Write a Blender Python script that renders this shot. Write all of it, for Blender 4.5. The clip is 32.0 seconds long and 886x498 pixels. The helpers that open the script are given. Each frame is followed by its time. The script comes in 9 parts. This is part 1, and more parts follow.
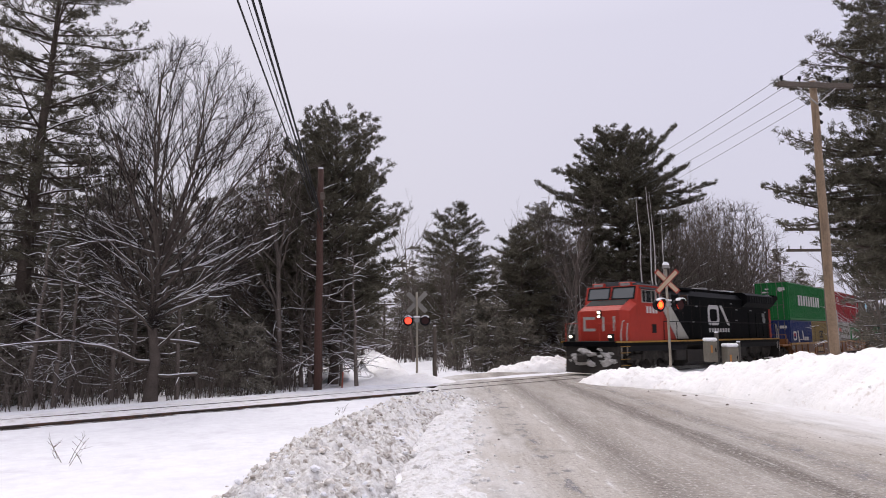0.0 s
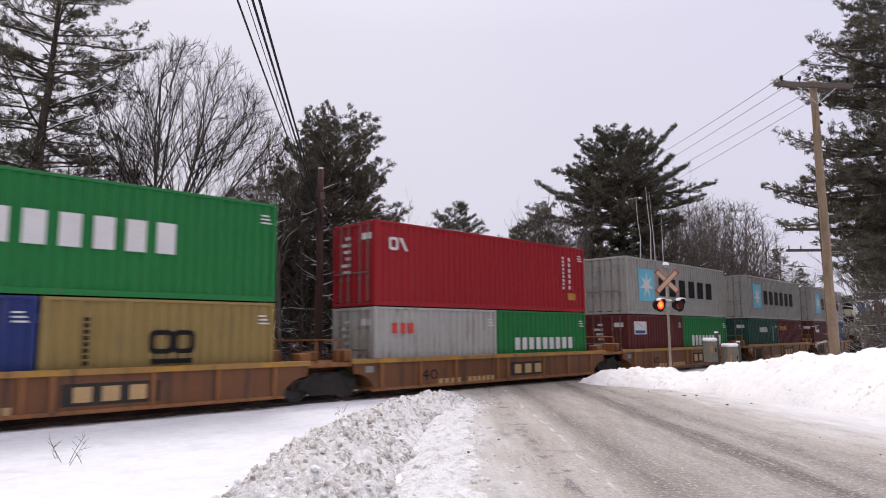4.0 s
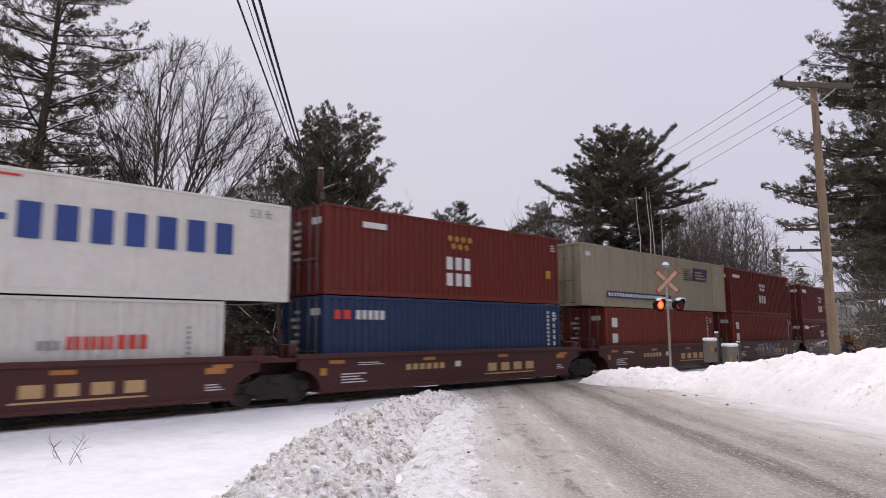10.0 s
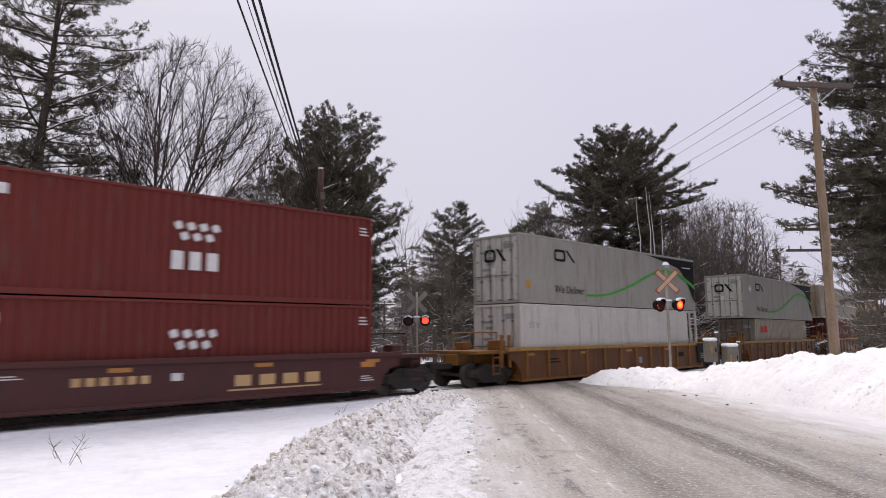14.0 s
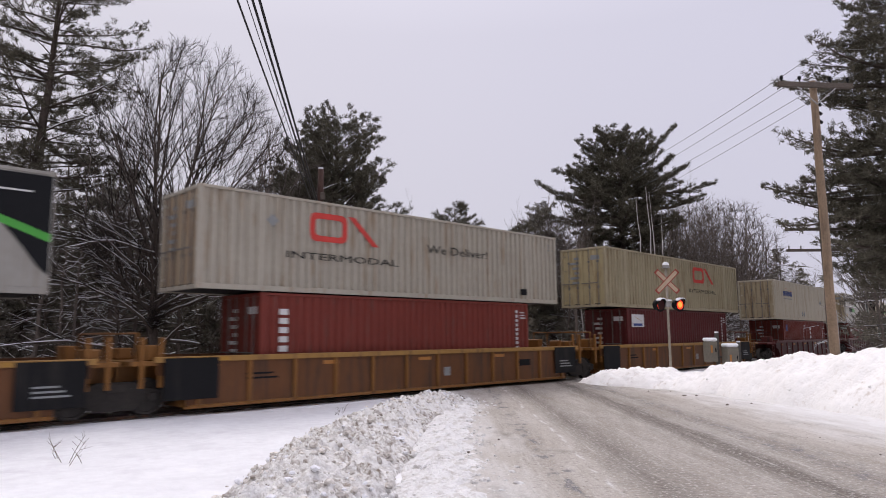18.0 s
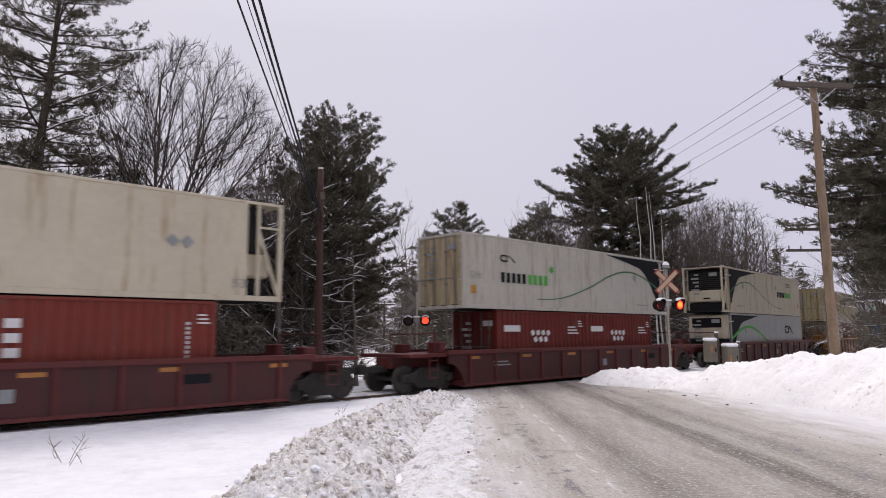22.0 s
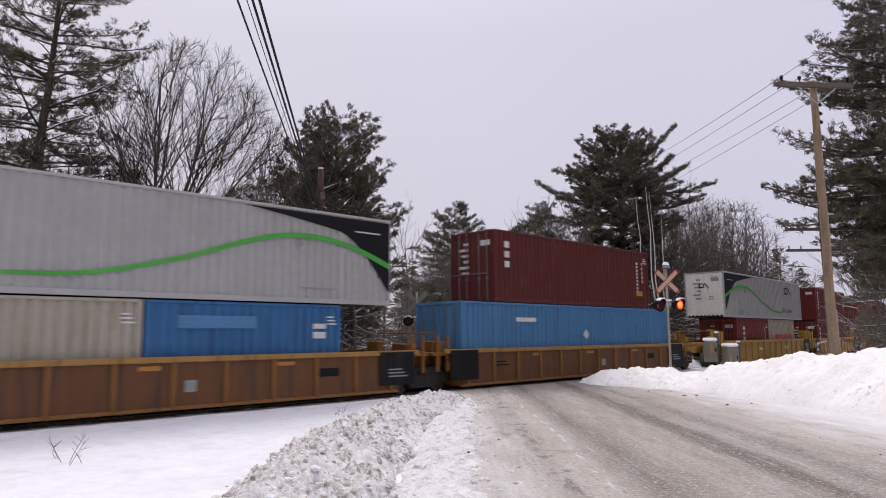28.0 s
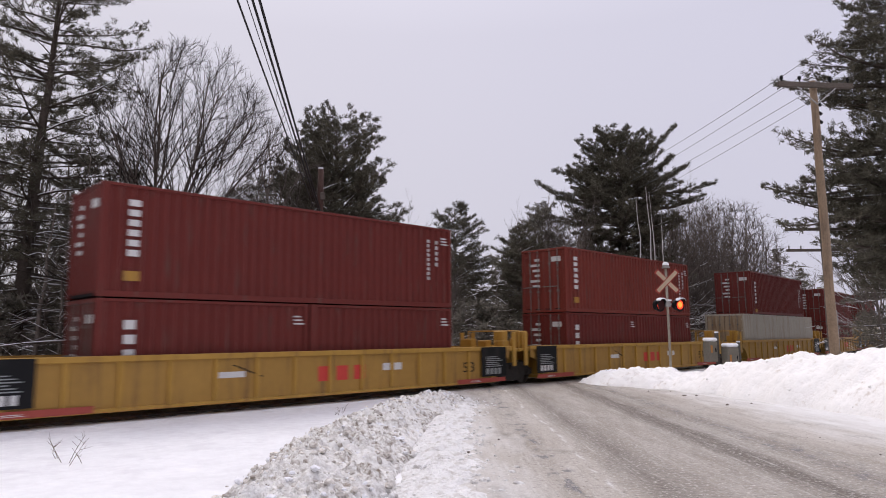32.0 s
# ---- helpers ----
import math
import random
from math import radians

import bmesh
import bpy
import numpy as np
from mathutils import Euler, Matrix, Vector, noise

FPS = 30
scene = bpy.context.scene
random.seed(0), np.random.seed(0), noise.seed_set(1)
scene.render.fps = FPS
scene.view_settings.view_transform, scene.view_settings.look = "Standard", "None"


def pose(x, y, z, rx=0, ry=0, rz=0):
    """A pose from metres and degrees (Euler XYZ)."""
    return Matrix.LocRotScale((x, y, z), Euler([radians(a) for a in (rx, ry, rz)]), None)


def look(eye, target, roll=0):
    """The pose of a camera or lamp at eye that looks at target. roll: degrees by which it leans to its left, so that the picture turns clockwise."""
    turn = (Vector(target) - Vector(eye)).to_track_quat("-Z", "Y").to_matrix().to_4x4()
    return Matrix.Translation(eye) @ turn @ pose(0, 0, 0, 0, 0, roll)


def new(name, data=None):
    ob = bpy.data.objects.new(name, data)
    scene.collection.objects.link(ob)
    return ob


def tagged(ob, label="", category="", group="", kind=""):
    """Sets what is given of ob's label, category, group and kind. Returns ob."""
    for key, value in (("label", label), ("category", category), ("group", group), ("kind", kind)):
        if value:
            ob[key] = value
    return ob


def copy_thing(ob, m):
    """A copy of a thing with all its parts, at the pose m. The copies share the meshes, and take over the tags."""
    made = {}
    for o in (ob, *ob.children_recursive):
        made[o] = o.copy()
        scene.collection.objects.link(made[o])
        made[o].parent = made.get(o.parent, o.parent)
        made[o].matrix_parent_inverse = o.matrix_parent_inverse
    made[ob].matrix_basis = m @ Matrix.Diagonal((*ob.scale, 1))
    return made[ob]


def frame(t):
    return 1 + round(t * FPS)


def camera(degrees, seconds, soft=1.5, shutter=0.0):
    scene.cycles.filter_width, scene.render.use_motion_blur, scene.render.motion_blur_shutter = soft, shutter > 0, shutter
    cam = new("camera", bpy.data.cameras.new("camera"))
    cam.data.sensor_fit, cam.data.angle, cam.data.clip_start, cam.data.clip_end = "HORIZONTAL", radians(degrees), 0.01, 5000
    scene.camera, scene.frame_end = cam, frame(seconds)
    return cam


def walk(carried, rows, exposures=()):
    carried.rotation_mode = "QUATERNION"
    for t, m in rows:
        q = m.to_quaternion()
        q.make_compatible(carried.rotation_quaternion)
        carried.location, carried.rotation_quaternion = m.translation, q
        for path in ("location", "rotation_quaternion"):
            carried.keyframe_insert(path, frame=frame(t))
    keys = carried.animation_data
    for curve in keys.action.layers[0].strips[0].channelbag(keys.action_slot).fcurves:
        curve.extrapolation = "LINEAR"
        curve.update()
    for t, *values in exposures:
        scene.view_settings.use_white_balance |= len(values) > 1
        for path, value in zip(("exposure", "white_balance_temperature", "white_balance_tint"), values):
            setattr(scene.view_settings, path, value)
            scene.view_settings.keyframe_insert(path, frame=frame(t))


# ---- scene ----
# The track crosses the road along x (the train runs towards -x), rail tops at z = 0. The camera stands still beside the road.
EYE = (0.0, -18.9455, 1.926)
TURN = radians(45.922)
FWD = (math.cos(TURN), math.sin(TURN))
RGT = (math.sin(TURN), -math.cos(TURN))


def ground_xy(a, d):
    """World x, y of a place a metres to the right of the camera's line of view and d metres along it."""
    return EYE[0] + FWD[0] * d + RGT[0] * a, EYE[1] + FWD[1] * d + RGT[1] * a


def line_at(s):
    """The track's centre at s metres along it: x, y and its heading. It is straight at the crossing, bends gently away beyond it and runs on straight."""
    if s < 19:
        return s, 0.0, 0.0
    k = min(s, 130.0) - 19
    turn = k / 540
    rest = max(0.0, s - 130.0)
    return 19 + k - k ** 3 / (6 * 540 ** 2) + rest * math.cos(turn), k * k / 1080 + rest * math.sin(turn), turn


def line_y(x):
    """The track's y at x."""
    return line_at(x)[1]


def bent(vs):
    """Points given along a straight track, laid along the real one."""
    out = []
    for x, y, z in vs:
        cx, cy, turn = line_at(x)
        out.append((cx - y * math.sin(turn), cy + y * math.cos(turn), z))
    return out


cam = camera(66.436, 32.0, soft=0.95, shutter=0.3)
tilt = math.tan(radians(7.372))
stand = look(EYE, (EYE[0] + FWD[0] * 10, EYE[1] + FWD[1] * 10, EYE[2] + tilt * 10), -0.486)
walk(cam, [(0.0, stand), (32.0, stand)], [(0.0, 0.08, 6500, 14), (2.0, 0.12, 6500, 14), (3.5, 0.16, 6500, 14), (8.0, 0.16, 6500, 14), (9.0, 0.07, 6500, 14), (10.0, 0.0, 6500, 14), (11.0, 0.06, 6500, 14), (12.6, 0.14, 6500, 14), (14.0, 0.08, 6500, 14), (16.5, 0.0, 6500, 14), (32.0, 0.0, 6500, 14)])

# ---- sky and sun: a bright overcast winter day ----
world = bpy.data.worlds.new("sky")
scene.world = world
world.use_nodes = True
wn, wl = world.node_tree.nodes, world.node_tree.links
wn.clear()
w_out = wn.new("ShaderNodeOutputWorld")
w_bg = wn.new("ShaderNodeBackground")
w_sky = wn.new("ShaderNodeTexSky")
w_sky.sky_type, w_sky.sun_disc = "NISHITA", False
w_sky.sun_elevation, w_sky.sun_rotation = radians(58), radians(22)
w_sky.air_density, w_sky.dust_density = 1.0, 4.0
w_tc = wn.new("ShaderNodeTexCoord")
w_sep = wn.new("ShaderNodeSeparateXYZ")
w_ramp = wn.new("ShaderNodeValToRGB")
w_ramp.color_ramp.elements[0].position, w_ramp.color_ramp.elements[0].color = 0.0, (0.64, 0.63, 0.70, 1)
w_ramp.color_ramp.elements[1].position, w_ramp.color_ramp.elements[1].color = 1.0, (1.28, 1.26, 1.38, 1)
w_mid = w_ramp.color_ramp.elements.new(0.42)
w_mid.color = (0.70, 0.69, 0.78, 1)
w_noise = wn.new("ShaderNodeTexNoise")
w_noise.inputs["Scale"].default_value, w_noise.inputs["Detail"].default_value = 1.6, 3.0
w_cloud = wn.new("ShaderNodeMapRange")
w_cloud.inputs["To Min"].default_value, w_cloud.inputs["To Max"].default_value = 0.97, 1.04
w_mul = wn.new("ShaderNodeMix")
w_mul.data_type, w_mul.blend_type = "RGBA", "MULTIPLY"
w_mul.inputs[0].default_value = 1.0
w_mix = wn.new("ShaderNodeMix")
w_mix.data_type = "RGBA"
w_mix.inputs[0].default_value = 0.97
w_dim = wn.new("ShaderNodeMix")
w_dim.data_type, w_dim.blend_type = "RGBA", "MULTIPLY"
w_dim.inputs[0].default_value, w_dim.inputs[7].default_value = 1.0, (0.12, 0.12, 0.12, 1)
wl.new(w_tc.outputs["Generated"], w_sep.inputs[0])
wl.new(w_tc.outputs["Generated"], w_noise.inputs["Vector"])
wl.new(w_sep.outputs["Z"], w_ramp.inputs[0])
wl.new(w_noise.outputs["Fac"], w_cloud.inputs["Value"])
w_dot, w_side, w_tint, w_hue = wn.new("ShaderNodeVectorMath"), wn.new("ShaderNodeMapRange"), wn.new("ShaderNodeMix"), wn.new("ShaderNodeMix")
w_dot.operation = "DOT_PRODUCT"
w_dot.inputs[1].default_value = (RGT[0], RGT[1], 0)
w_side.inputs["From Min"].default_value, w_side.inputs["From Max"].default_value = -0.6, 0.6
w_tint.data_type = w_hue.data_type = "RGBA"
w_tint.inputs[6].default_value, w_tint.inputs[7].default_value = (1.0, 1.0, 0.97, 1), (0.93, 0.945, 0.99, 1)
w_hue.blend_type = "MULTIPLY"
w_hue.inputs[0].default_value = 1.0
wl.new(w_tc.outputs["Generated"], w_dot.inputs[0])
wl.new(w_dot.outputs["Value"], w_side.inputs["Value"])
wl.new(w_side.outputs[0], w_tint.inputs[0])
wl.new(w_ramp.outputs["Color"], w_hue.inputs[6])
wl.new(w_tint.outputs[2], w_hue.inputs[7])
wl.new(w_hue.outputs[2], w_mul.inputs[6])
wl.new(w_cloud.outputs["Result"], w_mul.inputs[7])
wl.new(w_sky.outputs["Color"], w_dim.inputs[6])
wl.new(w_dim.outputs[2], w_mix.inputs[6])
wl.new(w_mul.outputs[2], w_mix.inputs[7])
wl.new(w_mix.outputs[2], w_bg.inputs["Color"])
wl.new(w_bg.outputs[0], w_out.inputs[0])
w_bg.inputs["Strength"].default_value = 1.0

sun_data = bpy.data.lights.new("sun", "SUN")
sun_data.energy, sun_data.angle, sun_data.color = 1.2, radians(25), (1.0, 0.945, 0.87)
sun = new("sun", sun_data)
sun.matrix_world = look((0, 0, 60), (-12, -30, 8))

# ---- materials ----
def surface(name, rgb, rough=0.6, metal=0.0, vary=0.18, scale=1.2, fine=14.0, stain_or_shade=None, amount=0.0, streak=False, bump=0.0, bump_scale=60.0,
            spec=0.5, rand=0.0, island=0.0, stain_or_shade_scale=2.0, patch=0.0):
    """A procedural surface: broad and fine changes of tone, stains (on ground snow, painted ripple shade) or run-down
    streaks, and a fine relief.
    """
    m = bpy.data.materials.new(name)
    m.use_nodes = True
    n, l = m.node_tree.nodes, m.node_tree.links
    b = n["Principled BSDF"]
    b.inputs["Roughness"].default_value, b.inputs["Metallic"].default_value = rough, metal
    b.inputs["Specular IOR Level"].default_value = spec
    tc = n.new("ShaderNodeTexCoord")
    big, small = n.new("ShaderNodeTexNoise"), n.new("ShaderNodeTexNoise")
    big.inputs["Scale"].default_value, big.inputs["Detail"].default_value = scale, 4.0
    small.inputs["Scale"].default_value, small.inputs["Detail"].default_value = fine, 5.0
    l.new(tc.outputs["Object"], big.inputs["Vector"])
    l.new(tc.outputs["Object"], small.inputs["Vector"])
    add = n.new("ShaderNodeMath")
    add.operation = "ADD"
    l.new(big.outputs["Fac"], add.inputs[0])
    l.new(small.outputs["Fac"], add.inputs[1])
    ran = n.new("ShaderNodeMapRange")
    ran.inputs["From Min"].default_value, ran.inputs["From Max"].default_value = 0.6, 1.4
    ran.inputs["To Min"].default_value, ran.inputs["To Max"].default_value = 1.0 - vary, 1.0 + vary
    l.new(add.outputs[0], ran.inputs["Value"])
    mul = n.new("ShaderNodeMix")
    mul.data_type, mul.blend_type = "RGBA", "MULTIPLY"
    mul.inputs[0].default_value, mul.inputs[6].default_value = 1.0, (*rgb, 1)
    l.new(ran.outputs[0], mul.inputs[7])
    col = mul.outputs[2]
    if rand or island:
        src = n.new("ShaderNodeObjectInfo").outputs["Random"] if rand else n.new("ShaderNodeNewGeometry").outputs["Random Per Island"]
        amt = rand or island
        rr = n.new("ShaderNodeMapRange")
        rr.inputs["To Min"].default_value, rr.inputs["To Max"].default_value = 1 - amt, 1 + amt
        l.new(src, rr.inputs["Value"])
        mu2 = n.new("ShaderNodeMix")
        mu2.data_type, mu2.blend_type = "RGBA", "MULTIPLY"
        mu2.inputs[0].default_value = 1.0
        l.new(col, mu2.inputs[6])
        l.new(rr.outputs[0], mu2.inputs[7])
        col = mu2.outputs[2]
    if stain_or_shade:
        mp = n.new("ShaderNodeMapping")
        mp.inputs["Scale"].default_value = (2.2, 2.2, 0.22) if streak else (1, 1, 1)
        sn = n.new("ShaderNodeTexNoise")
        sn.inputs["Scale"].default_value, sn.inputs["Detail"].default_value, sn.inputs["Roughness"].default_value = stain_or_shade_scale, 6.0, 0.65
        l.new(tc.outputs["Object"], mp.inputs["Vector"])
        l.new(mp.outputs[0], sn.inputs["Vector"])
        sr = n.new("ShaderNodeMapRange")
        sr.inputs["From Min"].default_value, sr.inputs["From Max"].default_value = 0.62 - amount * 0.25, 0.80 - amount * 0.2
        l.new(sn.outputs["Fac"], sr.inputs["Value"])
        fac = sr.outputs[0]
        if patch:                  # the stains or painted shade gather in patches of this size
            pn, pr, pm = n.new("ShaderNodeTexNoise"), n.new("ShaderNodeMapRange"), n.new("ShaderNodeMath")
            pn.inputs["Scale"].default_value, pn.inputs["Detail"].default_value = 1.0 / patch, 3.0
            pr.inputs["From Min"].default_value, pr.inputs["From Max"].default_value = 0.42, 0.60
            pr.inputs["To Min"].default_value = 0.3
            pm.operation = "MULTIPLY"
            l.new(tc.outputs["Object"], pn.inputs["Vector"])
            l.new(pn.outputs["Fac"], pr.inputs["Value"])
            l.new(fac, pm.inputs[0])
            l.new(pr.outputs[0], pm.inputs[1])
            fac = pm.outputs[0]
        sm = n.new("ShaderNodeMix")
        sm.data_type = "RGBA"
        l.new(fac, sm.inputs[0])
        l.new(col, sm.inputs[6])
        sm.inputs[7].default_value = (*stain_or_shade, 1)
        col = sm.outputs[2]
    l.new(col, b.inputs["Base Color"])
    if bump:
        bn = n.new("ShaderNodeTexNoise")
        bn.inputs["Scale"].default_value, bn.inputs["Detail"].default_value = bump_scale, 6.0
        l.new(tc.outputs["Object"], bn.inputs["Vector"])
        bp = n.new("ShaderNodeBump")
        bp.inputs["Strength"].default_value, bp.inputs["Distance"].default_value = bump, 0.05
        l.new(bn.outputs["Fac"], bp.inputs["Height"])
        l.new(bp.outputs[0], b.inputs["Normal"])
    return m


def glow(name, rgb, power, base=(0.3, 0.02, 0.01)):
    m = bpy.data.materials.new(name)
    m.use_nodes = True
    b = m.node_tree.nodes["Principled BSDF"]
    b.inputs["Base Color"].default_value = (*base, 1)
    b.inputs["Emission Color"].default_value, b.inputs["Emission Strength"].default_value = (*rgb, 1), power
    return m


def glass(name, rgb, rough=0.05):
    m = bpy.data.materials.new(name)
    m.use_nodes = True
    b = m.node_tree.nodes["Principled BSDF"]
    b.inputs["Base Color"].default_value, b.inputs["Roughness"].default_value = (*rgb, 1), rough
    b.inputs["Specular IOR Level"].default_value = 0.8
    return m


RUST = (0.16, 0.07, 0.035)
GRIME = (0.10, 0.085, 0.07)
# ground snow: the darker patches are shade of wind ripples painted into the colour
M_SNOW = surface("snow", (0.82, 0.82, 0.84), 0.75, vary=0.08, scale=0.5, fine=5, stain_or_shade=(0.71, 0.70, 0.73), amount=0.5, stain_or_shade_scale=1.6, bump=1.0, bump_scale=6.5, spec=0.2, patch=2.5)
M_SNOWCAP = surface("snow_cap", (0.84, 0.84, 0.87), 0.8, vary=0.05, scale=1, fine=10, spec=0.2)
M_DIRTY = surface("dirty_snow", (0.90, 0.885, 0.865), 0.85, vary=0.08, scale=1.3, fine=22, stain_or_shade=(0.27, 0.22, 0.17), amount=0.8, stain_or_shade_scale=11.0, bump=0.9, bump_scale=34, spec=0.2, patch=0.8)
M_CLOD = surface("snow_clod", (0.73, 0.69, 0.645), 0.9, vary=0.15, scale=3, fine=18, stain_or_shade=(0.29, 0.25, 0.205), amount=0.7, stain_or_shade_scale=9.0, bump=0.6, bump_scale=30, island=0.25, spec=0.2)
M_BANK = surface("bank_snow", (0.93, 0.915, 0.90), 0.8, vary=0.05, scale=0.8, fine=8, stain_or_shade=(0.66, 0.60, 0.54), amount=0.3, stain_or_shade_scale=5.0, bump=0.45, bump_scale=14, spec=0.2, patch=1.2)
M_TROD = surface("trodden_snow", (0.80, 0.79, 0.785), 0.85, vary=0.12, scale=2.0, fine=14, stain_or_shade=(0.50, 0.465, 0.43), amount=0.5, stain_or_shade_scale=5.0, bump=0.9, bump_scale=26, spec=0.2)
M_RAIL = surface("rail_steel", (0.05, 0.038, 0.03), 0.55, 0.4, stain_or_shade=RUST, amount=0.5)
M_TIE = surface("sleeper", (0.06, 0.05, 0.045), 0.9, bump=0.4)
M_BARK = surface("bark", (0.165, 0.138, 0.122), 0.95, vary=0.35, scale=2.5, fine=22, bump=0.9, bump_scale=28, spec=0.1, rand=0.15)
M_BARKP = surface("pine_bark", (0.090, 0.072, 0.061), 0.95, vary=0.35, scale=2.0, fine=20, bump=0.9, bump_scale=24, spec=0.1)
M_TWIG = surface("twig", (0.115, 0.096, 0.084), 0.95, vary=0.25, scale=2, fine=8, spec=0.1, island=0.2)
M_BARKD = surface("dark_bark", (0.095, 0.078, 0.068), 0.95, vary=0.35, scale=2.5, fine=22, bump=0.9, bump_scale=28, spec=0.1)
M_TWIGD = surface("dark_twig", (0.034, 0.028, 0.025), 0.95, vary=0.25, scale=2, fine=8, spec=0.1, island=0.2)
M_BIRCH = surface("birch_bark", (0.58, 0.55, 0.51), 0.8, vary=0.25, scale=3, fine=16, stain_or_shade=(0.07, 0.06, 0.055), amount=0.2, spec=0.2)
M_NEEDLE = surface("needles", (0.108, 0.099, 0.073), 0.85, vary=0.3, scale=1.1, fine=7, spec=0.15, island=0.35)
# paler than M_NEEDLE: haze and missing sky light put into the colour
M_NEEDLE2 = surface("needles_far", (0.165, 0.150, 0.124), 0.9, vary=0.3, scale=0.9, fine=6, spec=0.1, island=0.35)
M_POLER = surface("pole_red", (0.062, 0.030, 0.022), 0.9, vary=0.3, scale=1.5, fine=18, bump=0.5, bump_scale=30)
M_POLEW = surface("pole_weathered", (0.235, 0.165, 0.108), 0.9, vary=0.35, scale=1.2, fine=20, stain_or_shade=(0.095, 0.068, 0.05), amount=0.42, streak=True, bump=0.5)
M_ARM = surface("arm_weathered", (0.10, 0.08, 0.065), 0.9, vary=0.3, bump=0.5)
M_WIRE = surface("cable", (0.015, 0.015, 0.016), 0.6, spec=0.3)
M_WIREG = surface("wire_grey", (0.11, 0.11, 0.115), 0.6)
M_WIRED = surface("wire_dark", (0.035, 0.035, 0.036), 0.6)
M_GALV = surface("galvanised", (0.32, 0.31, 0.30), 0.55, 0.5, vary=0.2, stain_or_shade=(0.16, 0.14, 0.12), amount=0.25, streak=True)
M_ALU = surface("aluminium_box", (0.150, 0.134, 0.106), 0.75, 0.0, vary=0.2, stain_or_shade=(0.18, 0.15, 0.12), amount=0.3, streak=True)
M_POSTG = surface("post_grey", (0.085, 0.078, 0.070), 0.8, vary=0.25, spec=0.2)
M_MAST = surface("mast_paint", (0.30, 0.265, 0.215), 0.6, vary=0.2, stain_or_shade=(0.16, 0.13, 0.10), amount=0.25, streak=True, spec=0.3)
M_SIGNW = surface("sign_white", (0.42, 0.315, 0.215), 0.6, vary=0.12, scale=4)
M_SIGNR = surface("sign_red", (0.30, 0.045, 0.03), 0.6, vary=0.12)
M_SIGNBACK = surface("sign_back", (0.22, 0.21, 0.19), 0.7, vary=0.2)
M_BLACK = surface("black_paint", (0.008, 0.008, 0.009), 0.6, spec=0.15, vary=0.25, stain_or_shade=(0.025, 0.022, 0.02), amount=0.2, streak=True)
M_LENS = glass("dark_red_lens", (0.035, 0.006, 0.006), 0.4)
M_LENS.node_tree.nodes["Principled BSDF"].inputs["Specular IOR Level"].default_value = 0.3
M_LIT = glow("lit_red_lens", (1.0, 0.045, 0.015), 1.6)
M_LITC = glow("lit_core", (1.0, 0.25, 0.035), 2.0)
M_LITF = glow("lit_lens_far", (1.0, 0.045, 0.02), 2.6)
M_HEAD = glow("headlamp_lit", (1.0, 0.86, 0.62), 4.0, (0.8, 0.8, 0.7))
M_REDMARK = surface("red_stake", (0.30, 0.07, 0.04), 0.7)
M_GRASS = surface("dry_stem", (0.16, 0.12, 0.085), 0.95)
M_WHEEL = surface("wheel_steel", (0.050, 0.043, 0.038), 0.6, 0.3, vary=0.3, stain_or_shade=GRIME, amount=0.3)
M_TRUCK = surface("truck_frame", (0.035, 0.031, 0.028), 0.8, spec=0.15, vary=0.3, stain_or_shade=(0.06, 0.05, 0.042), amount=0.35)
M_LTRUCK = surface("dusty_truck", (0.050, 0.045, 0.040), 0.85, vary=0.35, scale=1.5, fine=9, stain_or_shade=(0.10, 0.085, 0.072), amount=0.35, spec=0.1)
M_ROOFG = surface("roof_grey", (0.065, 0.066, 0.072), 0.8, vary=0.2, stain_or_shade=(0.12, 0.12, 0.12), amount=0.3, spec=0.15)
M_RAILP = surface("handrail_pale", (0.36, 0.345, 0.32), 0.7, vary=0.2, stain_or_shade=(0.14, 0.12, 0.10), amount=0.4, spec=0.2)
M_PACK = surface("packed_snow", (0.46, 0.445, 0.43), 0.9, vary=0.2, scale=3, fine=14, stain_or_shade=(0.22, 0.20, 0.18), amount=0.5, stain_or_shade_scale=4, bump=0.6, bump_scale=20, spec=0.1)
M_YEL = surface("reflector_yellow", (0.36, 0.185, 0.02), 0.6, vary=0.2, stain_or_shade=(0.12, 0.07, 0.03), amount=0.3, streak=True)
M_WHITE = surface("marking_white", (0.56, 0.55, 0.54), 0.6, vary=0.1)
M_ORNG = surface("marking_orange", (0.36, 0.15, 0.03), 0.6)
M_REDM = surface("marking_red", (0.50, 0.035, 0.025), 0.6)
M_DARKM = surface("marking_dark", (0.009, 0.0095, 0.011), 0.6, spec=0.12)
M_BLUEM = surface("marking_blue", (0.018, 0.045, 0.19), 0.6)
M_NAVYM = surface("marking_navy", (0.022, 0.024, 0.075), 0.6)
M_DGRN = surface("marking_dark_green", (0.045, 0.13, 0.05), 0.6)
M_GRNM = surface("marking_green", (0.05, 0.30, 0.035), 0.55)
M_GREYM = surface("marking_grey", (0.22, 0.23, 0.23), 0.6)
M_SKYM = surface("marking_pale_blue", (0.12, 0.42, 0.55), 0.6, vary=0.1)
M_PATCHM = surface("repainted_blue", (0.055, 0.165, 0.33), 0.6, vary=0.15)
M_TANM = surface("marking_tan", (0.42, 0.27, 0.12), 0.6)

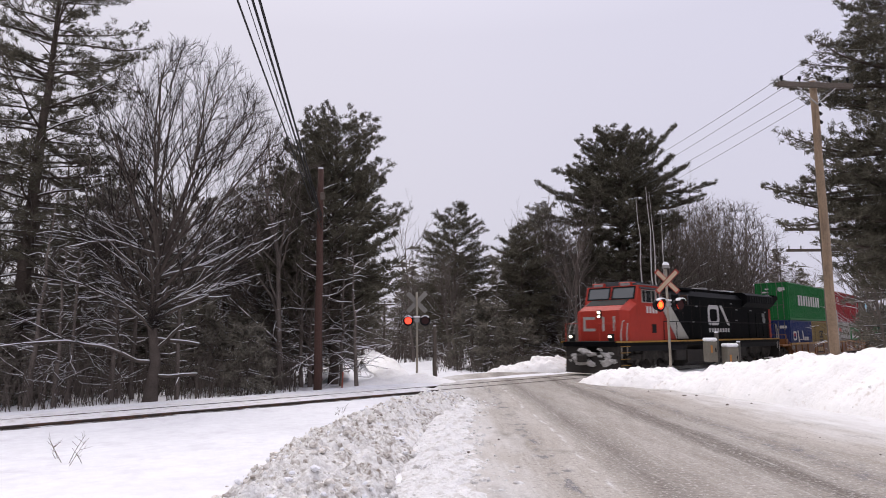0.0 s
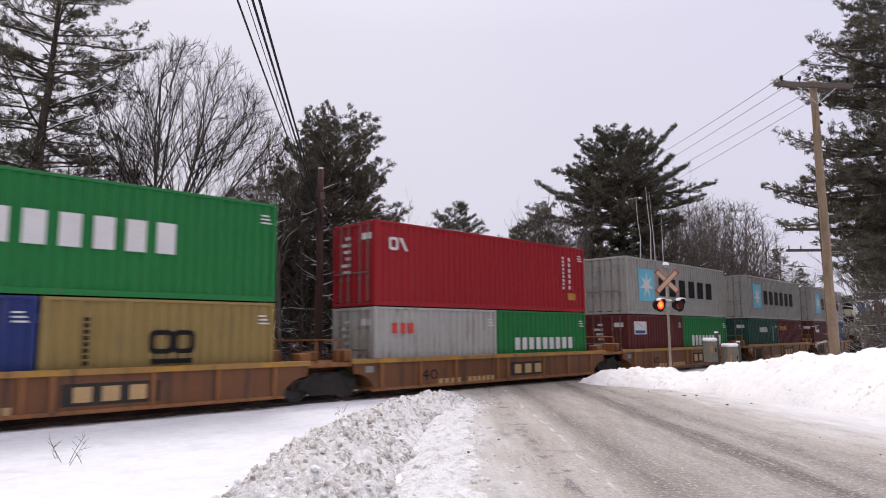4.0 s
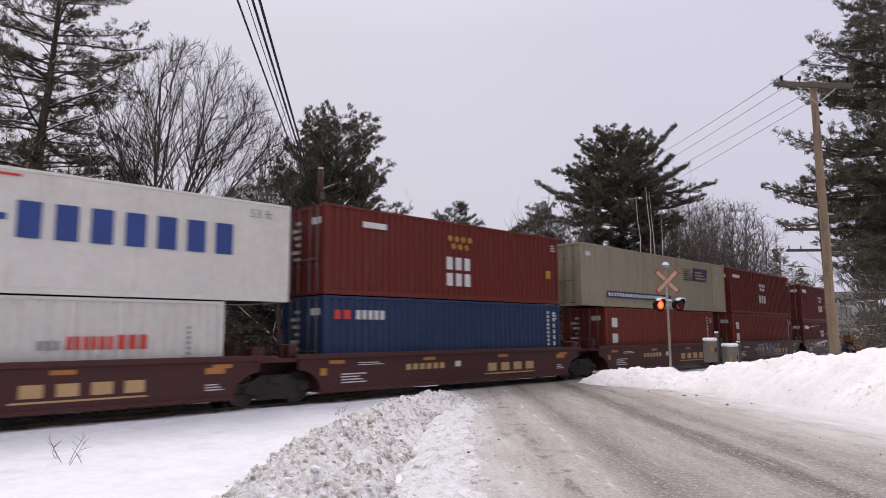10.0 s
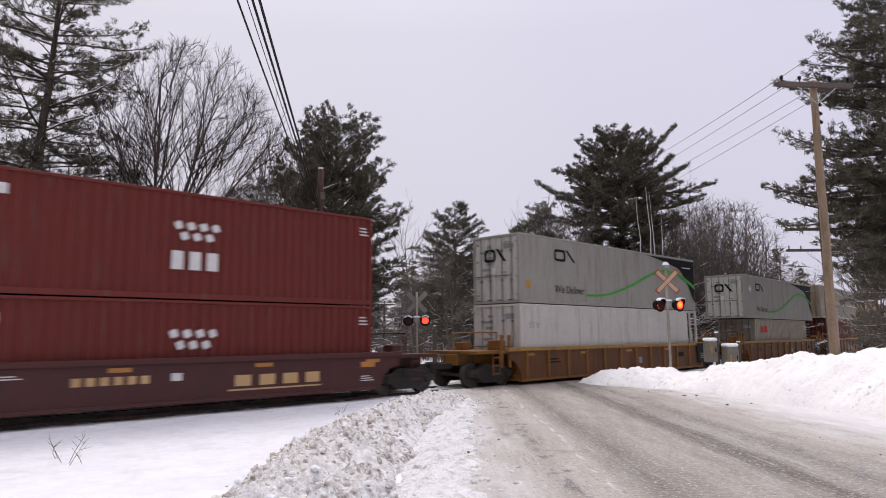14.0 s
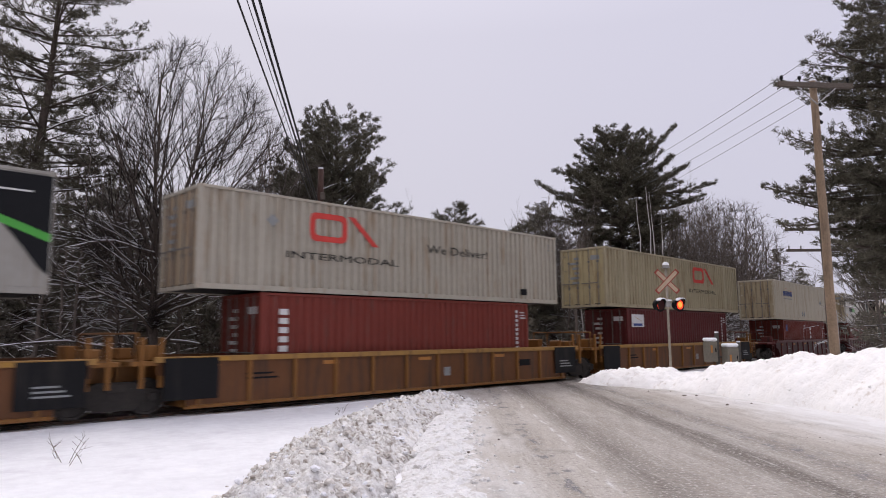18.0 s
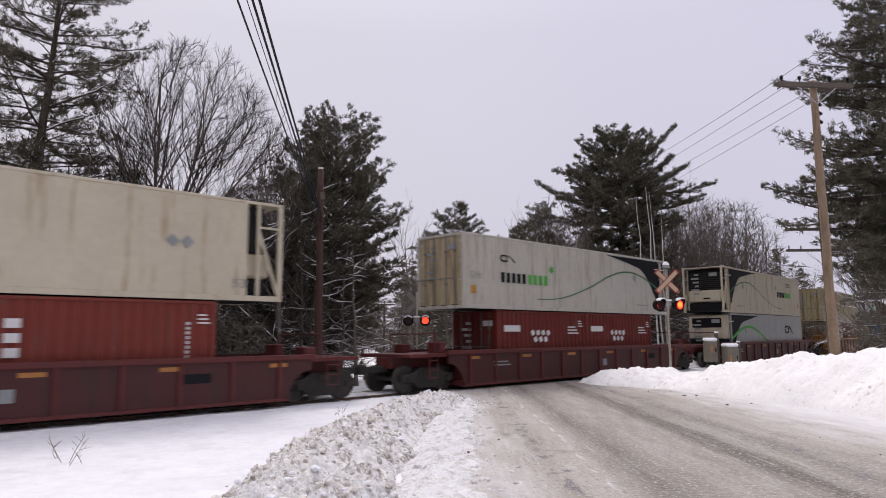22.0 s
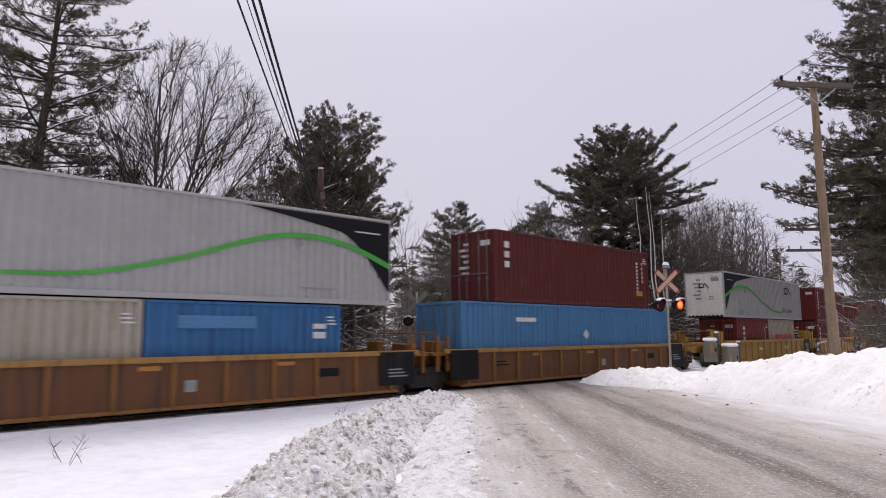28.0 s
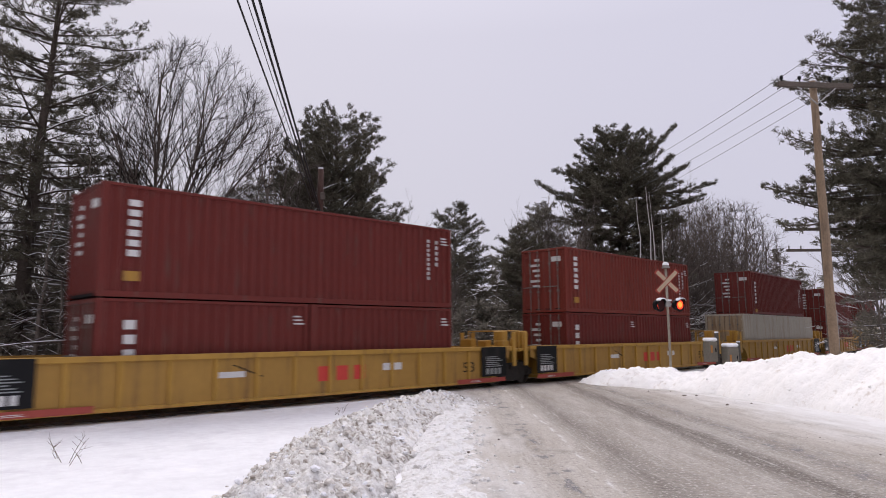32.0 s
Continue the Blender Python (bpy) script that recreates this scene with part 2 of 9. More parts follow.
# ---- mesh building ----
class Shape:
    """Collects vertices and faces, then links them as one mesh object."""

    def __init__(self):
        self.v, self.f, self.m = [], [], []

    def add(self, verts, faces, m=0):
        k = len(self.v)
        self.v += verts
        self.f += [tuple(k + i for i in f) for f in faces]
        self.m += [m] * len(faces)
        return self

    def box(self, x0, x1, y0, y1, z0, z1, c=0.0, m=0):
        """A box with chamfered edges of width c."""
        if c <= 0:
            vs = [(x, y, z) for x in (x0, x1) for y in (y0, y1) for z in (z0, z1)]
            return self.add(vs, [(0, 1, 3, 2), (4, 6, 7, 5), (0, 4, 5, 1), (2, 3, 7, 6), (0, 2, 6, 4), (1, 5, 7, 3)], m)
        vs = []
        for x, sx in ((x0, 1), (x1, -1)):
            for y, sy in ((y0, 1), (y1, -1)):
                for z, sz in ((z0, 1), (z1, -1)):
                    vs += [(x, y + sy * c, z + sz * c), (x + sx * c, y, z + sz * c), (x + sx * c, y + sy * c, z)]
        i = lambda a, b, d, e: (a * 4 + b * 2 + d) * 3 + e
        fs = [(i(0, 0, 0, 0), i(0, 0, 1, 0), i(0, 1, 1, 0), i(0, 1, 0, 0)), (i(1, 0, 0, 0), i(1, 1, 0, 0), i(1, 1, 1, 0), i(1, 0, 1, 0)),
              (i(0, 0, 0, 1), i(1, 0, 0, 1), i(1, 0, 1, 1), i(0, 0, 1, 1)), (i(0, 1, 0, 1), i(0, 1, 1, 1), i(1, 1, 1, 1), i(1, 1, 0, 1)),
              (i(0, 0, 0, 2), i(0, 1, 0, 2), i(1, 1, 0, 2), i(1, 0, 0, 2)), (i(0, 0, 1, 2), i(1, 0, 1, 2), i(1, 1, 1, 2), i(0, 1, 1, 2))]
        for a in (0, 1):
            for b in (0, 1):
                fs.append((i(a, b, 0, 0), i(a, b, 1, 0), i(a, b, 1, 1), i(a, b, 0, 1)))
                fs.append((i(a, 0, b, 0), i(a, 1, b, 0), i(a, 1, b, 2), i(a, 0, b, 2)))
                fs.append((i(0, a, b, 1), i(1, a, b, 1), i(1, a, b, 2), i(0, a, b, 2)))
                for d in (0, 1):
                    fs.append((i(a, b, d, 0), i(a, b, d, 1), i(a, b, d, 2)))
        return self.add(vs, fs, m)

    def slab(self, poly, y0, y1, m=0):
        """A polygon in x and z, extruded along y."""
        n = len(poly)
        vs = [(x, y0, z) for x, z in poly] + [(x, y1, z) for x, z in poly]
        return self.add(vs, [tuple(range(n)), tuple(range(2 * n - 1, n - 1, -1))] + [(i, i + n, (i + 1) % n + n, (i + 1) % n) for i in range(n)], m)

    def slab_x(self, poly, x0, x1, m=0):
        """A polygon in y and z, extruded along x."""
        n = len(poly)
        vs = [(x0, y, z) for y, z in poly] + [(x1, y, z) for y, z in poly]
        return self.add(vs, [tuple(range(n)), tuple(range(2 * n - 1, n - 1, -1))] + [(i, i + n, (i + 1) % n + n, (i + 1) % n) for i in range(n)], m)

    def tube(self, pts, rads, n=6, m=0):
        """A tapered tube along points."""
        pts = [Vector(p) for p in pts]
        k = len(self.v)
        side = None
        for i, p in enumerate(pts):
            w = pts[min(i + 1, len(pts) - 1)] - pts[max(i - 1, 0)]
            w = w.normalized() if w.length > 1e-9 else Vector((0, 0, 1))
            if side is None or abs(side.dot(w)) > 0.95:
                side = w.cross(Vector((0.3, 0.9, 0.2))).normalized()
            side = (side - w * side.dot(w)).normalized()
            up = w.cross(side)
            for j in range(n):
                a = 2 * math.pi * j / n
                q = p + (side * math.cos(a) + up * math.sin(a)) * rads[i]
                self.v.append((q.x, q.y, q.z))
        for i in range(len(pts) - 1):
            for j in range(n):
                a, b = k + i * n + j, k + i * n + (j + 1) % n
                self.f.append((a, b, b + n, a + n))
                self.m.append(m)
        e = k + (len(pts) - 1) * n
        self.f += [tuple(range(k + n - 1, k - 1, -1)), tuple(range(e, e + n))]
        self.m += [m, m]
        return self

    def rod(self, p, q, r, n=8, m=0):
        return self.tube([p, q], [r, r], n, m)

    def link(self, name, mats, parent=None, label="", smooth=False, at=None):
        me = bpy.data.meshes.new(name)
        me.from_pydata(self.v, [], self.f)
        for mm in mats if isinstance(mats, (list, tuple)) else [mats]:
            me.materials.append(mm)
        if any(self.m):
            me.polygons.foreach_set("material_index", self.m)
        if smooth:
            me.polygons.foreach_set("use_smooth", [True] * len(self.f))
        bm = bmesh.new()
        bm.from_mesh(me)
        bmesh.ops.recalc_face_normals(bm, faces=bm.faces)
        bm.to_mesh(me)
        bm.free()
        ob = new(name, me)
        if parent:
            ob.parent = parent
        if label:
            ob["label"] = label
        if at:
            ob.matrix_basis = at
        return ob


def again(name, me, parent, at=None):
    """Another object on a mesh that is there already."""
    ob = new(name, me)
    ob.parent = parent
    if at:
        ob.matrix_basis = at
    return ob


def plain(name, verts, faces, mats, parent=None, smooth=False):
    """A large mesh with its faces already turned the right way."""
    me = bpy.data.meshes.new(name)
    me.from_pydata(verts, [], faces)
    for mm in mats if isinstance(mats, (list, tuple)) else [mats]:
        me.materials.append(mm)
    if smooth:
        me.polygons.foreach_set("use_smooth", [True] * len(faces))
    ob = new(name, me)
    if parent:
        ob.parent = parent
    return ob


def empty(name, label, category, group="", at=None):
    ob = new(name)
    ob.empty_display_size = 0.3
    if at:
        ob.matrix_basis = at
    return tagged(ob, label, category, group)

# ---- ground, road, track ----
def rough(x, y, s, seed=0.0):
    return noise.noise((x / s + seed, y / s - seed, seed * 0.37))


def ground_z(x, y):
    """Height of the snow: flat beside the track, a low shoulder along it, uneven in the woods."""
    y_road, y = y, y - line_y(x)
    z = -0.10 + 0.05 * rough(x, y, 5.0, 3.1) + 0.025 * rough(x, y, 1.3, 7.7)
    if abs(y) < 1.7:
        z = -0.075 + 0.015 * rough(x, y, 0.7, 2.0)
    elif y > 1.7:
        z += 0.12 * math.exp(-((y - 2.4) / 0.7) ** 2)
        if y > 4:
            z += min(1.0, (y - 4) / 10) * (-0.25 + 0.5 * rough(x, y, 7.0, 1.3))
    r = math.hypot(x, y_road + 19)
    if r > 120:
        z += min(6.0, (r - 120) * 0.012)
    return z


steps_a = [-2200, -1200, -600, -300, -170, -110, -75, -55, -42, -34] + [-28 + 0.5 * i for i in range(113)] + [34, 42, 55, 75, 110, 170, 300, 600, 1200, 2200]
steps_d = [-900, -400, -150, -70, -35, -18, -8, -2, 2] + [4 + 0.35 * i for i in range(100)] + [40, 42, 45, 48, 52, 57, 63, 70, 80, 95, 120, 160, 220, 320, 480, 800, 1400, 2600]
gv, gf = [], []
for d in steps_d:
    for a in steps_a:
        x, y = ground_xy(a, d)
        gv.append((x, y, ground_z(x, y)))
na = len(steps_a)
for i in range(len(steps_d) - 1):
    for j in range(na - 1):
        gf.append((i * na + j, i * na + j + 1, (i + 1) * na + j + 1, (i + 1) * na + j))
ground = tagged(plain("ground", gv, gf, M_SNOW, smooth=True), "wind-smoothed white snow cover beside the railway and in the woods", "snow", kind="structure")

# The road's own material: packed ice with wheel tracks along it, snow left between them.
M_ROAD = bpy.data.materials.new("icy_road")
M_ROAD.use_nodes = True
rn, rl = M_ROAD.node_tree.nodes, M_ROAD.node_tree.links
r_b = rn["Principled BSDF"]
r_b.inputs["Roughness"].default_value, r_b.inputs["Specular IOR Level"].default_value = 0.55, 0.35
r_tc = rn.new("ShaderNodeTexCoord")


def road_noise(sx, sy, scale, lo, hi, detail=5.0):
    mp, tx, mr = rn.new("ShaderNodeMapping"), rn.new("ShaderNodeTexNoise"), rn.new("ShaderNodeMapRange")
    mp.inputs["Scale"].default_value = (sx, sy, 1)
    tx.inputs["Scale"].default_value, tx.inputs["Detail"].default_value, tx.inputs["Roughness"].default_value = scale, detail, 0.62
    mr.inputs["From Min"].default_value, mr.inputs["From Max"].default_value = lo, hi
    rl.new(r_tc.outputs["Object"], mp.inputs["Vector"])
    rl.new(mp.outputs[0], tx.inputs["Vector"])
    rl.new(tx.outputs["Fac"], mr.inputs["Value"])
    return mr.outputs[0]


def road_mix(fac, a, b):
    mx = rn.new("ShaderNodeMix")
    mx.data_type = "RGBA"
    rl.new(fac, mx.inputs[0])
    for k, c in ((6, a), (7, b)):
        if isinstance(c, tuple):
            mx.inputs[k].default_value = (*c, 1)
        else:
            rl.new(c, mx.inputs[k])
    return mx.outputs[2]


r_col = road_mix(road_noise(1.4, 0.20, 1.3, 0.36, 0.64, 8.0), (0.55, 0.51, 0.465), (0.38, 0.335, 0.285))
# worn wheel tracks and a bright seam of snow between them
r_sx = rn.new("ShaderNodeSeparateXYZ")
rl.new(r_tc.outputs["Object"], r_sx.inputs[0])
r_w = rn.new("ShaderNodeMath")
r_w.operation = "MULTIPLY_ADD"
rl.new(road_noise(1.0, 0.35, 1.0, 0.0, 1.0), r_w.inputs[0])
r_w.inputs[1].default_value = 0.5
rl.new(r_sx.outputs["X"], r_w.inputs[2])
r_span = rn.new("ShaderNodeMapRange")
r_span.inputs["From Min"].default_value, r_span.inputs["From Max"].default_value = -4.05, 6.45
rl.new(r_w.outputs[0], r_span.inputs["Value"])


def road_bands(stops):
    ra = rn.new("ShaderNodeValToRGB")
    ra.color_ramp.elements[0].color, ra.color_ramp.elements[1].color = (0, 0, 0, 1), (0, 0, 0, 1)
    for at, val in stops:
        ra.color_ramp.elements.new((at + 4.3) / 10.5).color = (val, val, val, 1)
    rl.new(r_span.outputs[0], ra.inputs[0])
    return ra.outputs["Color"]


def road_both(a, b):
    mm = rn.new("ShaderNodeMath")
    mm.operation = "MULTIPLY"
    rl.new(a, mm.inputs[0])
    rl.new(b, mm.inputs[1])
    return mm.outputs[0]


r_worn = road_bands(((-3.3, 0.0), (-2.5, 0.15), (-1.85, 0.05), (-1.6, 0.2), (-1.3, 0.6), (-1.1, 0.85), (-0.85, 0.5), (-0.4, 0.3), (0.1, 0.3), (0.5, 0.45), (0.72, 0.95), (1.02, 1.0), (1.22, 0.5), (1.5, 0.35), (1.85, 0.6), (2.15, 0.3), (2.7, 0.12), (3.3, 0.0)))
r_col = road_mix(road_both(r_worn, road_noise(2.6, 0.30, 1.4, 0.20, 0.46, 8.0)), r_col, (0.145, 0.120, 0.096))
r_ice = road_bands(((-2.6, 0.0), (-2.42, 1.0), (-2.2, 1.0), (-2.05, 0.0), (1.5, 0.0), (1.75, 0.9), (2.0, 0.9), (2.3, 0.0)))
r_col = road_mix(road_both(r_ice, road_noise(3.0, 1.5, 1.5, 0.53, 0.60, 8.0)), r_col, (0.17, 0.165, 0.17))
r_col = road_mix(road_both(r_worn, road_noise(5.0, 13.0, 1.6, 0.52, 0.60, 6.0)), r_col, (0.115, 0.102, 0.09))
r_col = road_mix(road_noise(9.0, 0.5, 1.5, 0.56, 0.74, 6.0), r_col, (0.29, 0.26, 0.225))
r_col = road_mix(road_noise(8.0, 0.4, 1.5, 0.57, 0.78, 6.0), r_col, (0.60, 0.575, 0.54))
r_col = road_mix(road_noise(1.1, 0.8, 1.2, 0.56, 0.70, 9.0), r_col, (0.26, 0.235, 0.205))
r_col = road_mix(road_noise(11.0, 9.0, 1.6, 0.54, 0.66, 9.0), r_col, (0.60, 0.57, 0.53))
r_col = road_mix(road_noise(7.0, 9.0, 1.7, 0.56, 0.68, 9.0), r_col, (0.20, 0.175, 0.15))
r_seam = road_bands(((-1.80, 0.0), (-1.765, 0.8), (-1.745, 0.8), (-1.71, 0.0)))
r_col = road_mix(road_both(r_seam, road_noise(4.0, 1.2, 1.3, 0.46, 0.58)), r_col, (0.74, 0.735, 0.73))
# towards the edges the road is under trodden snow
r_left, r_right, r_far = rn.new("ShaderNodeMath"), rn.new("ShaderNodeMath"), rn.new("ShaderNodeMath")
r_left.operation, r_right.operation, r_far.operation = "MULTIPLY", "SUBTRACT", "MAXIMUM"
r_left.inputs[1].default_value, r_right.inputs[1].default_value = -1.0, 0.55
rl.new(r_sx.outputs["X"], r_left.inputs[0])
rl.new(r_sx.outputs["X"], r_right.inputs[0])
rl.new(r_left.outputs[0], r_far.inputs[0])
rl.new(r_right.outputs[0], r_far.inputs[1])
r_wob = rn.new("ShaderNodeMath")
r_wob.operation = "MULTIPLY_ADD"
rl.new(road_noise(1.5, 0.35, 1.4, 0.25, 0.75, 8.0), r_wob.inputs[0])
r_wob.inputs[1].default_value = 2.0
rl.new(r_far.outputs[0], r_wob.inputs[2])
r_edge = rn.new("ShaderNodeMapRange")
r_edge.inputs["From Min"].default_value, r_edge.inputs["From Max"].default_value = 3.5, 5.9
rl.new(r_wob.outputs[0], r_edge.inputs["Value"])
r_col = road_mix(r_edge.outputs[0], r_col, (0.78, 0.77, 0.765))
rl.new(r_col, r_b.inputs["Base Color"])
r_bn, r_bp = rn.new("ShaderNodeTexNoise"), rn.new("ShaderNodeBump")
r_bn.inputs["Scale"].default_value, r_bn.inputs["Detail"].default_value = 20.0, 9.0
rl.new(r_tc.outputs["Object"], r_bn.inputs["Vector"])
r_bp.inputs["Strength"].default_value, r_bp.inputs["Distance"].default_value = 0.9, 0.05
rl.new(r_bn.outputs["Fac"], r_bp.inputs["Height"])
rl.new(r_bp.outputs[0], r_b.inputs["Normal"])

# The road runs along its own y; it crosses the track level with the rails and bends away beyond it.
road_at = Matrix.LocRotScale((*ground_xy(3.95, 0), 0), Euler((0, 0, TURN - math.pi / 2)), None)
rv, rf = [], []
rows_r = [-60, -30, -12, -4] + [0.4 * i for i in range(95)] + [38.5, 40, 44, 50, 60, 80, 120]
cols_r = [-4.3 + 10.6 * i / 44 for i in range(45)]
for i, d in enumerate(rows_r):
    bend = max(0.0, d - 33) ** 1.6 * 0.28 if d < 60 else (27 ** 1.6 * 0.28 + (d - 60) * 2.2)
    for j, a in enumerate(cols_r):
        edge = 0.25 * noise.noise((d * 0.7, 3.0 if a < 0 else 9.0, 0.5)) * abs(a) / 4.3
        x, y = ground_xy(3.95 + a + edge + bend, d)
        z = -0.012 + 0.018 * rough(a * 3, d * 0.6, 1.6, 5.0) + 0.012 * rough(a, d, 0.5, 8.0) - (0.10 if j in (0, 44) else 0)
        if abs(y) < 1.1:
            z = min(z, -0.012)
        rv.append(road_at.inverted() @ Vector((x, y, z)))
nr = len(cols_r)
for i in range(len(rows_r) - 1):
    for j in range(nr - 1):
        rf.append((i * nr + j, i * nr + j + 1, (i + 1) * nr + j + 1, (i + 1) * nr + j))
road = plain("road", rv, rf, M_ROAD, smooth=True)
road.matrix_basis = road_at
tagged(road, "grey ice-packed country road with dirty wheel tracks", "road", kind="structure")

track = empty("railway_track", "single railway track half buried in snow", "railway track")
track["kind"] = "structure"
RAIL_PROFILE = [(-0.07, -0.17), (0.07, -0.17), (0.07, -0.155), (0.012, -0.13), (0.012, -0.045), (0.036, -0.03), (0.036, -0.004), (0.03, 0.0), (-0.03, 0.0),
                (-0.036, -0.004), (-0.036, -0.03), (-0.012, -0.045), (-0.012, -0.13), (-0.07, -0.155)]
for side in (-0.753, 0.753):
    s = Shape()
    for x0 in range(-60, 560, 6):
        s.slab_x([(side + y, z) for y, z in RAIL_PROFILE], x0, x0 + 6)
    s.v = bent(s.v)
    s.link("rail", M_RAIL, track, "rusty steel rail")
s = Shape()
for i in range(-110, 320):
    s.box(i * 0.55 - 0.11, i * 0.55 + 0.11, -1.3, 1.3, -0.32, -0.115 + 0.012 * math.sin(i * 2.1), 0.01)
s.v = bent(s.v)
ties = s.link("sleepers", M_TIE, track, "dark sleepers just showing through the snow")
ties["kind"] = "stuff"
# dark strip along the near rail: the rail's shade laid down as a coloured sheet
for side, wid in ((-0.93, 0.10),):
    v, f = [], []
    for i in range(700):
        x = -60 + i * 0.3
        w = wid * (0.6 + 0.8 * noise.noise((x * 0.8, side, 4.0)))
        for k in range(4):
            y = side + w * (k / 1.5 - 1)
            v.append((x, y, -0.062 - (0.03 if k in (0, 3) else 0) + 0.02 * noise.noise((x * 3, y * 5, 1))))
    for i in range(699):
        for k in range(3):
            f.append((i * 4 + k, i * 4 + 4 + k, i * 4 + 5 + k, i * 4 + 1 + k))
    b = plain("ballast_strip", bent(v), f, M_TIE, track, True)
    b["label"] = "dark strip standing for the shade beside the rail"

# snow packed between the rails and over the far one's outer side
M_PACKED = surface("rail_snow", (0.84, 0.83, 0.83), 0.85, vary=0.08, scale=1.5, fine=9, stain_or_shade=(0.50, 0.46, 0.42), amount=0.45, stain_or_shade_scale=3.0, bump=0.5, bump_scale=14, spec=0.2)
for y_a, y_b, z_a, z_b in ((-0.68, 0.722, -0.045, -0.012), (0.786, 2.6, -0.006, -0.03)):
    v, f = [], []
    for i in range(900):
        x = -60 + i * 0.26
        for k in range(9):
            u = k / 8
            y = y_a + (y_b - y_a) * u
            z = z_a + (z_b - z_a) * u + 0.022 * noise.noise((x * 0.6, y * 1.5, 8.0)) + 0.012 * noise.noise((x * 3, y * 4, 2.0))
            v.append((x, y, min(z, -0.004) - (0.12 if k == (0 if y_a < 0 else 8) or 18.0 < x < 30.5 else 0)))
    for i in range(899):
        for k in range(8):
            f.append((i * 9 + k, i * 9 + 9 + k, i * 9 + 10 + k, i * 9 + 1 + k))
    plain("packed_snow", bent(v), f, M_PACKED, track, True)["label"] = "snow packed against the rails"


# ---- snow banks ----
def bank(name, path, mat, label, seed, lump=0.12, across=22, step=0.16, clumps=0.35):
    """A ploughed bank along a path of (right, ahead, height, half width)."""
    pts = []
    for (a0, d0, h0, w0), (a1, d1, h1, w1) in zip(path, path[1:]):
        n = max(2, int(math.hypot(a1 - a0, d1 - d0) / step))
        for i in range(n):
            t = i / n
            t2 = t * t * (3 - 2 * t)
            pts.append((a0 + (a1 - a0) * t, d0 + (d1 - d0) * t, h0 + (h1 - h0) * t2, w0 + (w1 - w0) * t2))
    v, f = [], []
    for i, (a, d, h, w) in enumerate(pts):
        p, q = pts[max(0, i - 3)], pts[min(len(pts) - 1, i + 3)]
        ta, td = q[0] - p[0], q[1] - p[1]
        ln = math.hypot(ta, td)
        sa, sd = td / ln, -ta / ln
        end = min(1.0, min(i, len(pts) - 1 - i) / 7.0) ** 0.6
        for j in range(across + 1):
            u = j / across * 2 - 1
            wob = 1 + 0.22 * noise.noise((i * 0.05, seed, u))
            x, y = ground_xy(a + sa * u * w * wob, d + sd * u * w * wob)
            body = max(0.0, 1 - abs(u) ** 1.8) ** 0.8
            z = h * body * end * (1 + 0.25 * noise.noise((x * 0.5, y * 0.5, seed)))
            z += body ** 0.5 * lump * end * (noise.noise((x * 2.1, y * 2.1, seed)) + clumps * noise.noise((x * 6, y * 6, seed + 3)) + clumps * 0.7 * abs(noise.noise((x * 13, y * 13, seed + 5))) + clumps * 0.35 * noise.noise((x * 29, y * 29, seed + 7)))
            v.append((x, y, z - 0.16 if abs(u) > 0.999 else z - 0.08))
    n = across + 1
    for i in range(len(pts) - 1):
        for j in range(across):
            f.append((i * n + j, (i + 1) * n + j, (i + 1) * n + j + 1, i * n + j + 1))
    return tagged(plain(name, v, f, mat, smooth=True), label, "snow bank", kind="structure"), v


ridge, ridge_v = bank("snow_ridge", [(-2.6, -7, 0.5, 1.25), (-2.2, -2, 0.55, 1.25), (-1.95, 3.5, 0.48, 1.0), (-1.76, 8, 0.44, 0.98), (-1.66, 12, 0.45, 1.12), (-1.2, 16, 0.42, 0.86), (-0.5, 19, 0.40, 0.78), (0.05, 20.8, 0.30, 0.6), (0.3, 21.6, 0.1, 0.4)],
                      M_DIRTY, "ploughed ridge of dirty broken snow along the road", 4.0, 0.11, 52, 0.04, 1.25)
bank("snow_shoulder", [(-0.25, -4, 0.10, 0.75), (-0.15, 4, 0.10, 0.75), (-0.02, 9, 0.10, 0.72), (0.05, 14, 0.10, 0.62), (0.45, 19, 0.10, 0.55), (0.7, 22.5, 0.05, 0.4)],
     M_TROD, "low trodden shoulder of white snow between ridge and road", 6.0, 0.07, 26, 0.06, 1.1)
near_bank, near_v = bank("snow_bank", [(6.2, 29.2, 0.3, 1.0), (6.75, 27.6, 0.62, 1.1), (7.7, 26.6, 0.72, 1.2), (9.0, 25.0, 0.66, 1.3), (10.1, 22.8, 1.1, 1.5), (10.9, 20, 1.36, 1.8), (11.7, 16.5, 1.50, 2.0), (12.6, 12, 1.6, 2.2), (14, 6, 1.5, 2.2), (15, -4, 1.3, 2)],
     M_BANK, "tall bank of clean ploughed snow beside the crossing", 9.0, 0.14, 50, 0.08, 0.55)
bank("snow_bank", [(2.4, 38.6, 0.15, 0.8), (4.0, 37.9, 0.4, 1.1), (6.0, 37.4, 0.85, 1.3), (8.5, 37.8, 0.9, 1.3), (12, 39.5, 0.8, 1.4), (20, 47, 0.8, 1.4)], M_BANK, "ploughed snow bank beyond the crossing", 13.0, 0.26, 26, 0.12, 0.8)
bank("snow_bank", [(-4.4, 28.4, 0.1, 0.9), (-2.6, 29.6, 0.25, 1.2), (-1.0, 29.8, 0.40, 1.2), (0.1, 29.3, 0.28, 0.8), (0.6, 28.8, 0.1, 0.5)], M_BANK, "low snow bank round the foot of the crossing signal", 17.0, 0.12, 16, 0.16)
